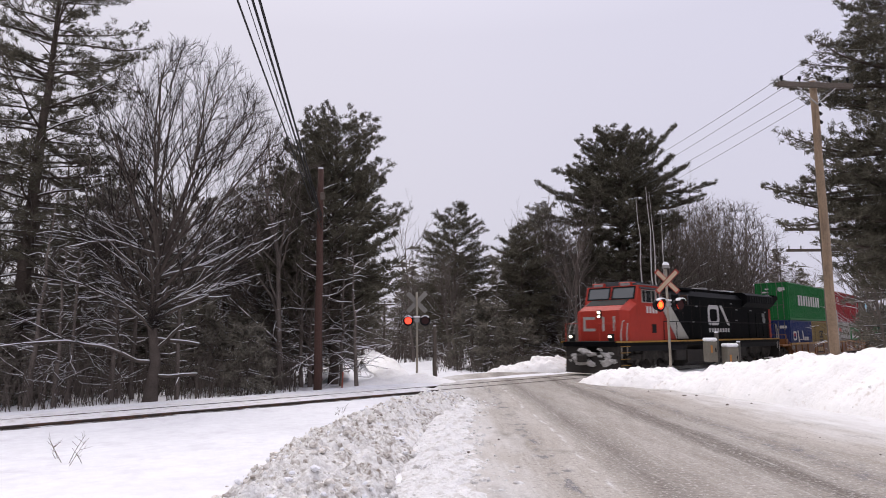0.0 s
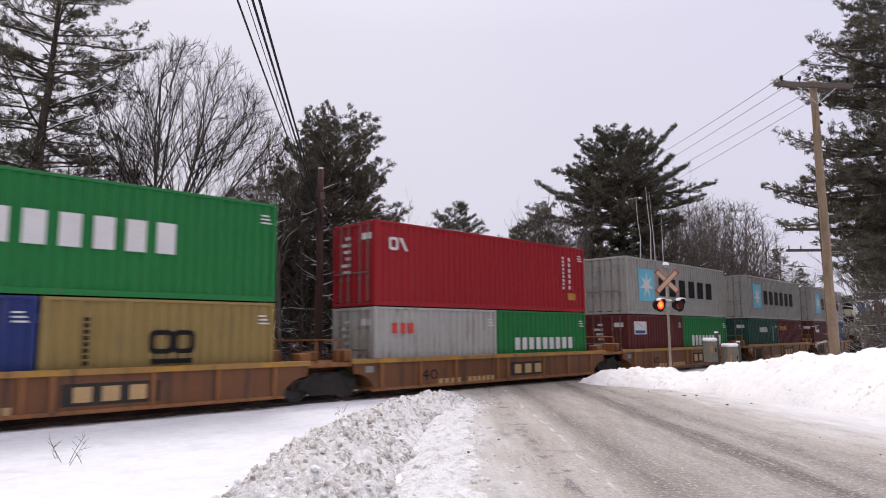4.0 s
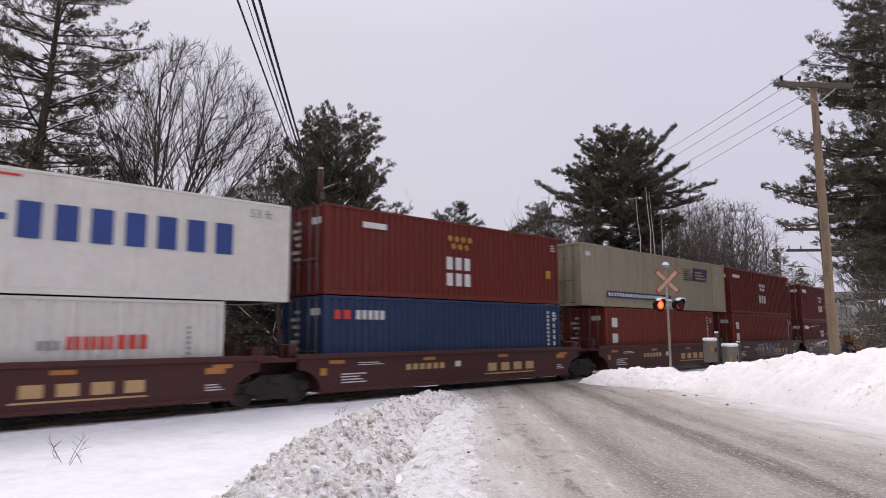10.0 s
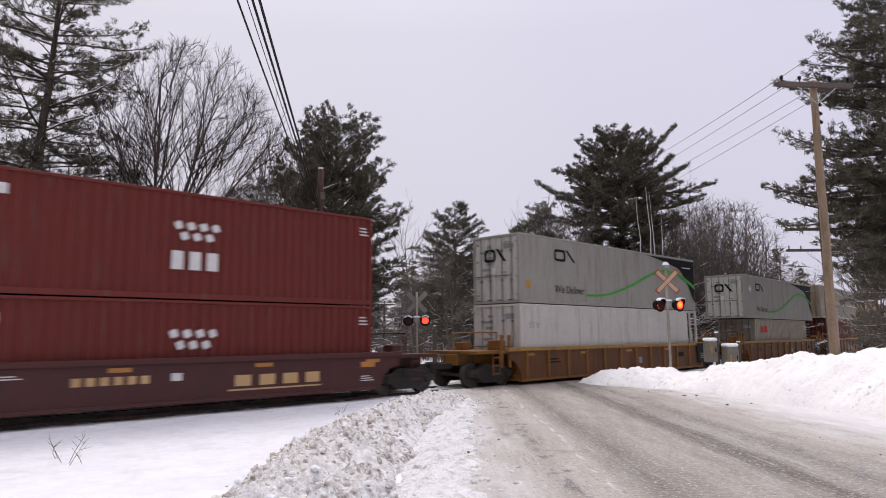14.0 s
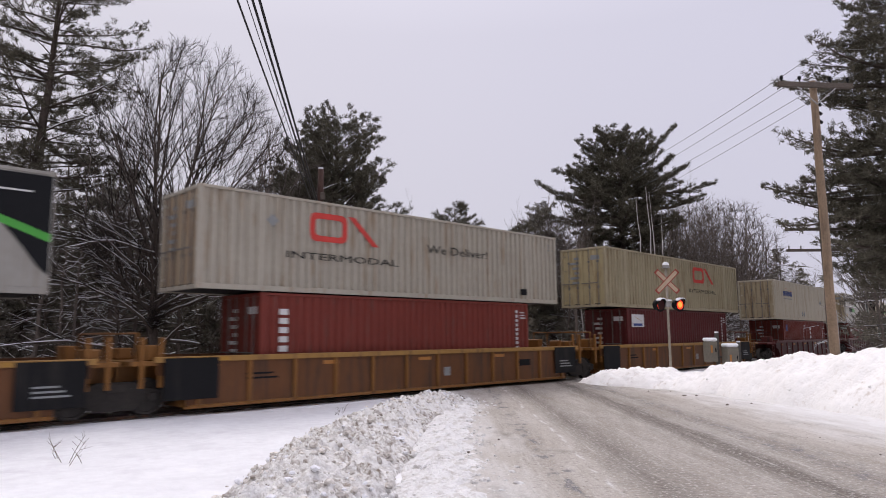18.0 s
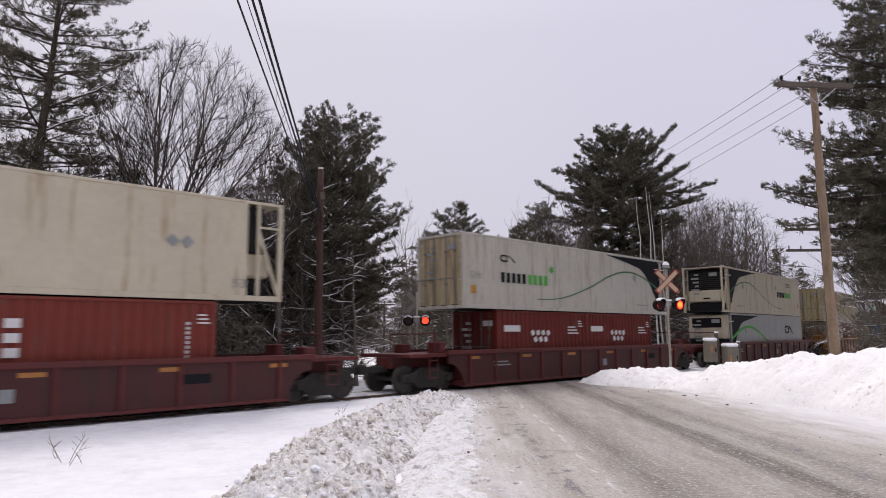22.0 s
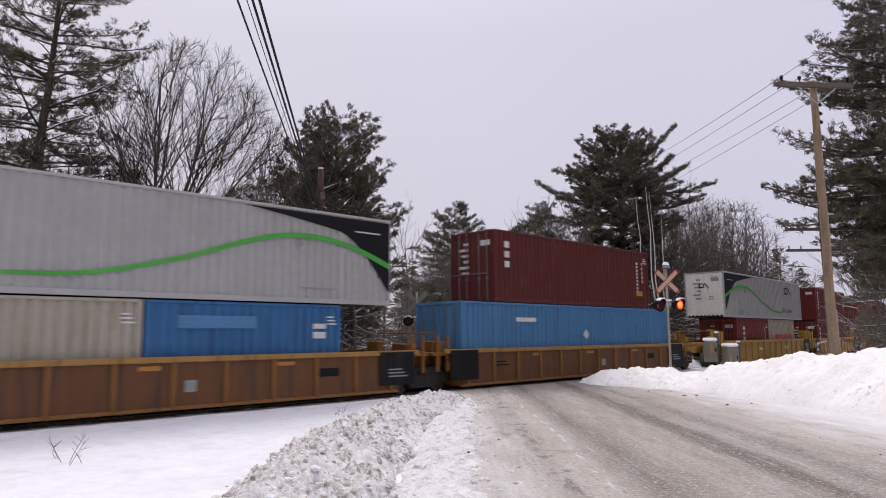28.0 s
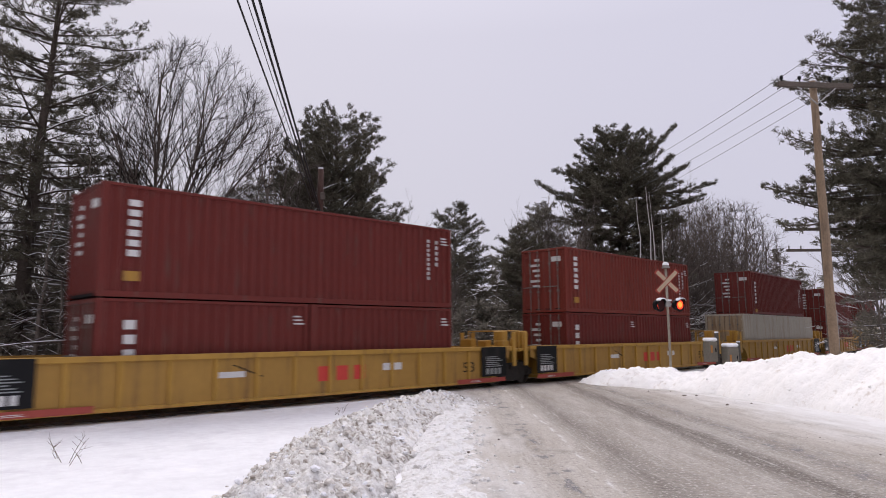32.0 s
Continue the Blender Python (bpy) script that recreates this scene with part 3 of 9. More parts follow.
bank("snow_bank", [(-2.4, 33, 0.12, 0.8), (-3.2, 40, 0.28, 1.0), (-4.5, 50, 0.45, 1.2), (-8, 70, 0.7, 1.6)], M_BANK, "snow bank along the trail into the woods", 21.0, 0.16, 18, 0.2, 0.8)
bank("snow_bank", [(-5.4, 34, 0.05, 0.8), (-6.4, 40, 0.12, 0.9), (-8.5, 50, 0.3, 1.3), (-13, 70, 0.5, 1.8)], M_BANK, "snow bank along the trail into the woods", 23.0, 0.14, 18, 0.2, 0.8)

# broken clods thrown up by the plough
rng = random.Random(11)
ICO = bmesh.new()
bmesh.ops.create_icosphere(ICO, subdivisions=2, radius=1.0)
ICO_V, ICO_F = [v.co.copy() for v in ICO.verts], [tuple(v.index for v in f.verts) for f in ICO.faces]
ICO.free()
ICO = bmesh.new()
bmesh.ops.create_icosphere(ICO, subdivisions=1, radius=1.0)
ICO_S = [v.co.copy() for v in ICO.verts], [tuple(v.index for v in f.verts) for f in ICO.faces]
ICO.free()


def clods(name, count, place, low, high, mat, label, power=3.0):
    v, f = [], []
    for i in range(count):
        x, y, z = place()
        r = low + (high - low) * rng.random() ** power
        sx, sy, sz = r * rng.uniform(0.7, 1.4), r * rng.uniform(0.7, 1.4), r * rng.uniform(0.5, 0.9)
        k, o = len(v), rng.uniform(0, 90)
        cv, cf = (ICO_V, ICO_F) if r > 0.045 else ICO_S
        for c in cv:
            q = 1 + 0.55 * noise.noise((c.x * 1.5 + o, c.y * 1.5, c.z * 1.5)) + 0.4 * noise.noise((c.x * 4 + o, c.y * 4, c.z * 4))
            v.append((x + c.x * sx * q, y + c.y * sy * q, z + c.z * sz * q))
        f += [tuple(k + t for t in tri) for tri in cf]
    return tagged(plain(name, v, f, mat), label, "snow", kind="stuff")


def on_ridge():
    while True:
        p = rng.choice(ridge_v)
        if p[2] > -0.02:
            return p[0] + rng.uniform(-.05, .05), p[1] + rng.uniform(-.05, .05), p[2] + 0.01


def on_shoulder():
    d = 6 + 16 * rng.random() ** 1.2
    a = 0.15 + max(0.0, d - 13) * 0.06 + rng.gauss(-0.1, 0.36)
    return (*ground_xy(a, d), -0.01)


def on_bank():
    while True:
        p = rng.choice(near_v)
        if p[2] > 0.15 and p[0] > 14:
            return p[0] + rng.uniform(-.05, .05), p[1] + rng.uniform(-.05, .05), p[2] - 0.03


clods("bank_lumps", 420, on_bank, 0.010, 0.055, M_BANK, "rounded lumps of snow on the ploughed bank", 2.2)
clods("snow_clods", 2500, on_ridge, 0.008, 0.065, M_CLOD, "broken clods of dirty snow on the ploughed ridge", 3.0)
clods("white_clods", 1300, on_ridge, 0.008, 0.055, M_SNOWCAP, "broken clods of clean snow on the ploughed ridge", 3.0)
clods("snow_crumbs", 1900, on_shoulder, 0.008, 0.060, M_TROD, "loose crumbs of snow along the road's edge", 3.5)
M_STONE = surface("dark_clod", (0.16, 0.13, 0.11), 0.9, vary=0.3, scale=6)
clods("ice_lumps", 34, lambda: (*ground_xy(rng.choice([0.45, 0.5, 0.6, 6.9, 7.6, 8.3]) + rng.gauss(0, 0.25), rng.uniform(7, 24)), 0.0), 0.012, 0.055, M_STONE, "dark frozen lumps of gravel on the road")

# ---- trees ----
def limb(v, f, pts, rads, n, tip=False):
    """Adds a tapered tube to plain lists; tip: it ends in a point."""
    k = len(v)
    side = None
    last = len(pts) - 1
    for i, p in enumerate(pts):
        w = (pts[min(i + 1, last)] - pts[max(i - 1, 0)]).normalized()
        if side is None:
            side = w.cross(Vector((0.31, 0.85, 0.42))).normalized()
        side = (side - w * side.dot(w)).normalized()
        up = w.cross(side)
        r = rads[i]
        if tip and i == last:
            v.append(p)
            break
        for j in range(n):
            c, s = RING[n][j]
            v.append(p + side * (c * r) + up * (s * r))
    if tip:
        e, b = k + last * n, k + (last - 1) * n
        f.extend((b + j, b + (j + 1) % n, e) for j in range(n))
    for i in range(last - 1 if tip else last):
        for j in range(n):
            a, b = k + i * n + j, k + i * n + (j + 1) % n
            f.append((a, b, b + n, a + n))


RING = {n: [(math.cos(2 * math.pi * j / n), math.sin(2 * math.pi * j / n)) for j in range(n)] for n in (3, 4, 5, 6, 8, 10)}


def snow_strip(v, f, pts, rads, rng, lift=0.8, keep=0.75):
    """Snow lying along the top of a branch where it is flat enough."""
    run_p, run_r = [], []
    for i, p in enumerate(pts):
        w = (pts[min(i + 1, len(pts) - 1)] - pts[max(i - 1, 0)]).normalized()
        if abs(w.z) < 0.72 and rng.random() < keep + 0.2:
            run_p.append(p + Vector((0, 0, rads[i] * lift + 0.004)))
            run_r.append(min(rads[i], 0.045) * 0.7 + 0.008)
        else:
            if len(run_p) > 1:
                limb(v, f, run_p, [*run_r[:-1], run_r[-1] * 0.4], 3)
            run_p, run_r = [], []
    if len(run_p) > 1:
        limb(v, f, run_p, [*run_r[:-1], run_r[-1] * 0.4], 3)


def bare_mesh(seed, H, r0, fork=0.25, spread=0.9, levels=5, kids=(9, 6, 5, 4), snow=1.0, upright=0.35, low_limbs=0, slim=(0.42, 0.62)):
    """Vertex and face lists of a leafless broadleaf tree: (trunk and limbs), (twigs), (snow)."""
    rng = random.Random(seed)
    wood, twig, cap = ([], []), ([], []), ([], [])

    def grow(p, way, ln, r, lev):
        n = 7 if lev == 0 else 5 if lev == 1 else 3 if lev < 3 else 2
        if lev == levels - 1:
            n = 1 if ln < 0.7 else 2
        pts, rads = [p.copy()], [r]
        w = way.copy()
        end_r = r * (0.22 if lev == 0 else 0.3)
        for i in range(n):
            w = (w + Vector((rng.gauss(0, 1), rng.gauss(0, 1), rng.gauss(0, 1))) * (0.05 if lev == 0 else 0.13)
                 + Vector((0, 0, upright * (0.16 if lev else 0.05) * (1 if snow < 2 else 0.4)))).normalized()
            p = p + w * (ln / n)
            pts.append(p.copy())
            rads.append(r + (end_r - r) * (i + 1) / n)
        v, f = wood if lev < 2 else twig
        limb(v, f, pts, rads, 8 if lev == 0 else 5 if lev == 1 else 3, lev == levels - 1)
        if 0 < lev < 4 and rng.random() < snow and p.z < H * 0.62:
            snow_strip(*cap, pts, rads, rng)
        if lev + 1 >= levels:
            return
        m = kids[min(lev, len(kids) - 1)]
        for i in range(m):
            t = (fork + (1 - fork) * (i + rng.random()) / m) if lev == 0 else (0.22 + 0.78 * (i + rng.random()) / m)
            k = min(int(t * n), n - 1)
            q = pts[k].lerp(pts[k + 1], t * n - k)
            ax = (pts[k + 1] - pts[k]).normalized()
            out = ax.cross(Vector((rng.gauss(0, 1), rng.gauss(0, 1), rng.gauss(0, 1)))).normalized()
            ang = spread * rng.uniform(0.55, 1.05)
            cw = (ax * math.cos(ang) + out * math.sin(ang)).normalized()
            rr = rads[k] * rng.uniform(*slim) if lev == 0 else rads[k] * rng.uniform(0.5, 0.68)
            cl = ln * (rng.uniform(0.42, 0.6) * (1.15 - 0.55 * t) if lev == 0 else rng.uniform(0.38, 0.62) * (1.1 - 0.5 * t))
            grow(q, cw, cl, max(rr, 0.006), lev + 1)

    grow(Vector((0, 0, -0.3)), Vector((rng.gauss(0, 0.03), rng.gauss(0, 0.03), 1)).normalized(), H * 0.9, r0, 0)
    for i in range(low_limbs):
        a = rng.uniform(0, 6.28)
        grow(Vector((0, 0, H * rng.uniform(0.06, 0.3))), Vector((math.cos(a), math.sin(a), rng.uniform(-0.05, 0.3))).normalized(), H * rng.uniform(0.28, 0.45), r0 * 0.34, 1)
    return wood, twig, cap


def set_tree(name, parts, label, at, group="woodland trees"):
    """Links the parts (name, (verts, faces), material) under an Empty at the foot."""
    root = empty(name, label, "tree", group, at)
    for pn, (v, f), mat in parts:
        # branches that would reach over the line have been cut back
        wide = [at @ Vector(q) for q in v]
        over = [-2.4 < q.y - line_y(q.x) < 2.1 and q.z < 7.2 and q.x < 60 for q in wide]
        if any(over):
            f = [t for t in f if not any(over[k] for k in t)]
        if f:
            ob = plain(pn, v, f, mat, root, True)
            if pn != "trunk":
                ob["kind"] = "stuff"
    return root


def pine_mesh(seed, H, r0, start=0.25, reach=3.2, gap=0.42, tuft=0.24, per=7, thin=1.0, snow=0.5, ragged=0.35, lean=0.0, cone=False, dead=10, dome=False, far=False, wide=0.075):
    """A white pine (or spruce): trunk and limbs, needles, snow."""
    rng = random.Random(seed)
    wood, ndl, cap = ([], []), ([], []), ([], [])
    n = 12
    pts = [Vector((lean * H * (i / n) ** 1.3 + rng.gauss(0, 0.03), rng.gauss(0, 0.03), H * i / n - (0.3 if i == 0 else 0))) for i in range(n + 1)]
    limb(*wood, pts, [r0 * (1 - 0.93 * i / n) for i in range(n + 1)], 10)

    def trunk(z):
        t = min(max(z / H * n, 0), n - 1e-6)
        return pts[int(t)].lerp(pts[int(t) + 1], t - int(t))

    V, F = ndl

    def clump(p, way, size):
        for _ in range(per):
            w = (way * 0.7 + Vector((rng.gauss(0, 0.7), rng.gauss(0, 0.7), rng.gauss(0.15, 0.6)))).normalized()
            tip = p + w * size * rng.uniform(0.6, 1.2)
            wd = w.cross(Vector((rng.gauss(0, 1), rng.gauss(0, 1), rng.gauss(0, 1)))).normalized() * (wide * size)
            k = len(V)
            q = p + Vector((rng.gauss(0, 1), rng.gauss(0, 1), rng.gauss(0, 1))) * (0.22 * size)
            V.extend((q + wd, q - wd, tip))
            F.append((k, k + 1, k + 2))

    z = H * start
    while z < H * 0.99:
        t = (z / H - start) / (1 - start)
        prof = min(1.0, 0.45 + 2.2 * t) * (1 - t ** 3.2) ** 0.7 + 0.06 if dome else (1 - t) ** 0.85 if cone else (math.sin(math.pi * min(1, 0.16 + 0.84 * t) ** 0.75) * 0.9 + 0.12)
        for _ in range(rng.choice((3, 4, 5)) if not cone else 6):
            if rng.random() > thin:
                continue
            L = reach * prof * rng.uniform(1 - ragged, 1 + ragged * 0.8) + 0.25
            az = rng.uniform(0, 2 * math.pi)
            rise = (-0.25 + 0.3 * t if cone else -0.05 + 0.75 * t ** 1.5 + rng.gauss(0, 0.10))
            way = Vector((math.cos(az), math.sin(az), rise)).normalized()
            p = trunk(z + rng.uniform(-0.1, 0.1))
            lp, lr, w = [p.copy()], [max(0.012, r0 * 0.24 * (1 - 0.7 * t))], way.copy()
            k = 3 if far else 5
            for i in range(k):
                w = (w + Vector((rng.gauss(0, 0.07), rng.gauss(0, 0.07), (0.07 if i > k // 2 else -0.02)))).normalized()
                p = p + w * (L / k)
                lp.append(p.copy())
                lr.append(lr[0] * (1 - 0.85 * (i + 1) / k))
            limb(*wood, lp, lr, 3 if far else 4)
            if rng.random() < snow:
                snow_strip(*cap, lp, lr, rng)
            m = max(3, int(L / (0.36 if far else 0.27)))
            for i in range(m):
                s = 0.28 + 0.72 * (i + rng.random()) / m
                q0 = int(min(s * k, k - 1))
                q = lp[q0].lerp(lp[q0 + 1], s * k - q0)
                ax = (lp[q0 + 1] - lp[q0]).normalized()
                sd = ax.cross(Vector((0, 0, 1))).normalized() * (1 if i % 2 else -1)
                bw = (ax * 0.75 + sd * rng.uniform(0.5, 1.0) + Vector((0, 0, rng.gauss(0.12, 0.26)))).normalized()
                bl = (0.26 + 0.40 * L * (1.05 - s)) * rng.uniform(0.6, 1.1)
                e = q + bw * bl
                if not far:
                    limb(*wood, [q, e], [0.010, 0.004], 3, True)
                c = max(2, int(bl / (0.24 if far else 0.16)))
                for j in range(c):
                    clump(q.lerp(e, (j + 1) / c), bw, tuft * rng.uniform(0.8, 1.2))
            clump(p, w, tuft * 1.2)
        z += gap * rng.uniform(0.7, 1.4)
    for _ in range(dead):
        zz = H * rng.uniform(0.05, start + 0.05)
        az = rng.uniform(0, 2 * math.pi)
        L = rng.uniform(0.8, reach * 0.7)
        p = trunk(zz)
        lp = [p]
        for i in range(3):
            lp.append(lp[-1] + Vector((math.cos(az), math.sin(az), rng.gauss(-0.05, 0.15))) * (L / 3))
        lr = [0.025, 0.018, 0.012, 0.005]
        limb(*wood, lp, lr, 3)
        if rng.random() < snow + 0.2:
            snow_strip(*cap, lp, lr, rng)
        for i in range(5):
            q = lp[1].lerp(lp[3], rng.random())
            limb(*wood, [q, q + Vector((rng.gauss(0, 0.3), rng.gauss(0, 0.3), rng.gauss(0, 0.12)))], [0.008, 0.003], 3, True)
    return wood, ndl, cap


def between(rows, z):
    """Linear reading of (height, value) rows."""
    if z <= rows[0][0]:
        return rows[0][1]
    for (z0, r0), (z1, r1) in zip(rows, rows[1:]):
        if z <= z1:
            return r0 + (r1 - r0) * (z - z0) / (z1 - z0)
    return rows[-1][1]


def white_pine(seed, H, r0, east, west, gap=0.5, tuft=0.17, per=11, snow=0.3, ragged=0.22, lean=(0.0, 0.0), dead=12, droop=0.0, step=0.21, wide=0.07, limbs=5, forks=(), lift=0.8):
    """A white pine: whorls of long limbs that turn up at their tips and carry flat plumes of needles. east, west: the crown's reach by height towards the road's right and left."""
    rng = random.Random(seed)
    wood, ndl, cap = ([], []), ([], []), ([], [])
    V, F = ndl
    n = 14
    az_e = math.atan2(RGT[1], RGT[0])
    start = east[0][0]
    pts = [Vector((lean[0] * (i / n) ** 1.3 + rng.gauss(0, 0.035), lean[1] * (i / n) ** 1.3 + rng.gauss(0, 0.035), H * i / n - (0.3 if i == 0 else 0))) for i in range(n + 1)]
    limb(*wood, pts, [r0 * (1.15 if i == 0 else 1 - 0.93 * i / n) for i in range(n + 1)], 10)

    def trunk(z):
        t = min(max(z / H * n, 0), n - 1e-6)
        return pts[int(t)].lerp(pts[int(t) + 1], t - int(t))

    def clump(p, way, size):
        for _ in range(per):
            w = (way * 0.55 + Vector((rng.gauss(0, 0.6), rng.gauss(0, 0.6), rng.gauss(0.3, 0.45)))).normalized()
            tip = p + w * size * rng.uniform(0.6, 1.25)
            wd = w.cross(Vector((rng.gauss(0, 1), rng.gauss(0, 1), rng.gauss(0, 1)))).normalized() * (wide * size)
            k = len(V)
            q = p + Vector((rng.gauss(0, 1), rng.gauss(0, 1), rng.gauss(0, 0.7))) * (0.3 * size)
            V.extend((q + wd, q - wd, tip))
            F.append((k, k + 1, k + 2))

    def bough(p, az, L, rise, r):
        w = Vector((math.cos(az), math.sin(az), rise)).normalized()
        lp, lr = [p.copy()], [r]
        k = 7
        for i in range(k):
            w = (w + Vector((rng.gauss(0, 0.09), rng.gauss(0, 0.09), (0.10 if i > 3 else -0.03 - droop) + rng.gauss(0, 0.05)))).normalized()
            p = p + w * (L / k)
            lp.append(p.copy())
            lr.append(max(0.006, r * (1 - 0.86 * (i + 1) / k)))
        limb(*wood, lp, lr, 5)
        if rng.random() < snow:
            snow_strip(*cap, lp, lr, rng)
        m = max(4, int(L * 0.78 / step))
        for i in range(m):
            s = 0.24 + 0.76 * (i + rng.random()) / m
            q0 = int(min(s * k, k - 1))
            q = lp[q0].lerp(lp[q0 + 1], s * k - q0)
            ax = (lp[q0 + 1] - lp[q0]).normalized()
            sd = ax.cross(Vector((0, 0, 1))).normalized() * (1 if i % 2 else -1)
            bw = (ax * rng.uniform(0.6, 1.0) + sd * rng.uniform(0.4, 1.0) + Vector((0, 0, rng.gauss(0.16, 0.2)))).normalized()
            bl = (0.20 + 0.36 * L * (1.06 - s)) * rng.uniform(0.55, 1.15)
            e = q + bw * bl
            limb(*wood, [q, e], [0.011, 0.004], 3, True)
            c = max(2, int(bl / 0.14))
            for j in range(c):
                t = (j + 1) / c
                if t > 0.25:
                    clump(q.lerp(e, t) + Vector((rng.gauss(0, 0.05), rng.gauss(0, 0.05), rng.gauss(0.02, 0.04))), bw, tuft * rng.uniform(0.75, 1.2))
        clump(p, w, tuft * 1.2)

    z = start
    while z < H * 0.995:
        t = (z - start) / (H - start)
        turn = rng.uniform(0, 6.28)
        for i in range(limbs):
            az = turn + i * 6.283 / limbs + rng.gauss(0, 0.25)
            u = (1 + math.cos(az - az_e)) / 2
            full = between(west, z) * (1 - u) + between(east, z) * u
            L = full * rng.triangular(1 - ragged * 2.4, 1.06, 0.98) + 0.12
            rise = 0.02 + lift * t ** 1.4 + rng.gauss(0, 0.13)
            bough(trunk(max(start * 0.9, z + rng.uniform(-gap, gap) * 0.6 - 0.55 * rise * L)), az, max(0.3, L * math.hypot(1, rise * 0.6)), rise, max(0.014, min(0.06, 0.014 * L)))
        z += gap * rng.uniform(0.75, 1.3)
    for z, side, L, rise in forks:
        bough(trunk(z), az_e if side > 0 else az_e + math.pi, L, rise, 0.02 * L)
    for _ in range(dead):
        zz = rng.uniform(0.07 * H, start + 0.6)
        az = rng.uniform(0, 2 * math.pi)
        L = rng.uniform(0.8, 2.6)
        lp = [trunk(zz)]
        for i in range(3):
            lp.append(lp[-1] + Vector((math.cos(az), math.sin(az), rng.gauss(-0.05, 0.15))) * (L / 3))
        lr = [0.025, 0.018, 0.012, 0.005]
        limb(*wood, lp, lr, 3)
        if rng.random() < snow + 0.2:
            snow_strip(*cap, lp, lr, rng)
        for i in range(7):
            q = lp[1].lerp(lp[3], rng.random())
            limb(*wood, [q, q + Vector((rng.gauss(0, 0.3), rng.gauss(0, 0.3), rng.gauss(0, 0.12)))], [0.009, 0.003], 3, True)
    return wood, ndl, cap


def pole_mesh(seed, H, r0, limbs=40, reach=1.6, snow=0.6):
    """A slim woodland stem with thin, mostly dead side branches."""
    rng = random.Random(seed)
    wood, twig, cap = ([], []), ([], []), ([], [])
    n = 8
    lx, ly = rng.gauss(0, 0.03), rng.gauss(0, 0.03)
    pts = [Vector((lx * H * i / n + rng.gauss(0, 0.04), ly * H * i / n + rng.gauss(0, 0.04), H * i / n - 0.3)) for i in range(n + 1)]
    limb(*wood, pts, [r0 * (1 - 0.85 * i / n) for i in range(n + 1)], 6)
    for _ in range(limbs):
        s = rng.uniform(0.08, 0.98)
        k = min(int(s * n), n - 1)
        p = pts[k].lerp(pts[k + 1], s * n - k)
        az, L = rng.uniform(0, 6.283), reach * rng.uniform(0.3, 1.1) * (1.1 - 0.6 * s)
        w = Vector((math.cos(az), math.sin(az), rng.uniform(-0.2, 0.7)))
        lp = [p]
        for i in range(3):
            w = (w + Vector((rng.gauss(0, 0.30), rng.gauss(0, 0.30), rng.gauss(0.03, 0.26)))).normalized()
            lp.append(lp[-1] + w * (L / 3))
        lr = [0.02, 0.014, 0.009, 0.004]
        limb(*twig, lp, lr, 3)
        if rng.random() < snow:
            snow_strip(*cap, lp, lr, rng)
        for i in range(6):
            q = lp[1 + i % 2].lerp(lp[2 + i % 2], rng.random())
            e = q + Vector((rng.gauss(0, 0.28), rng.gauss(0, 0.28), rng.gauss(0.1, 0.22)))
            limb(*twig, [q, e], [0.008, 0.003], 3, True)
    return wood, twig, cap


def spin(a, d, turn=0.0, size=1.0):
    x, y = ground_xy(a, d)
    return Matrix.LocRotScale((x, y, ground_z(x, y)), Euler((0, 0, turn)), (size, size, size))


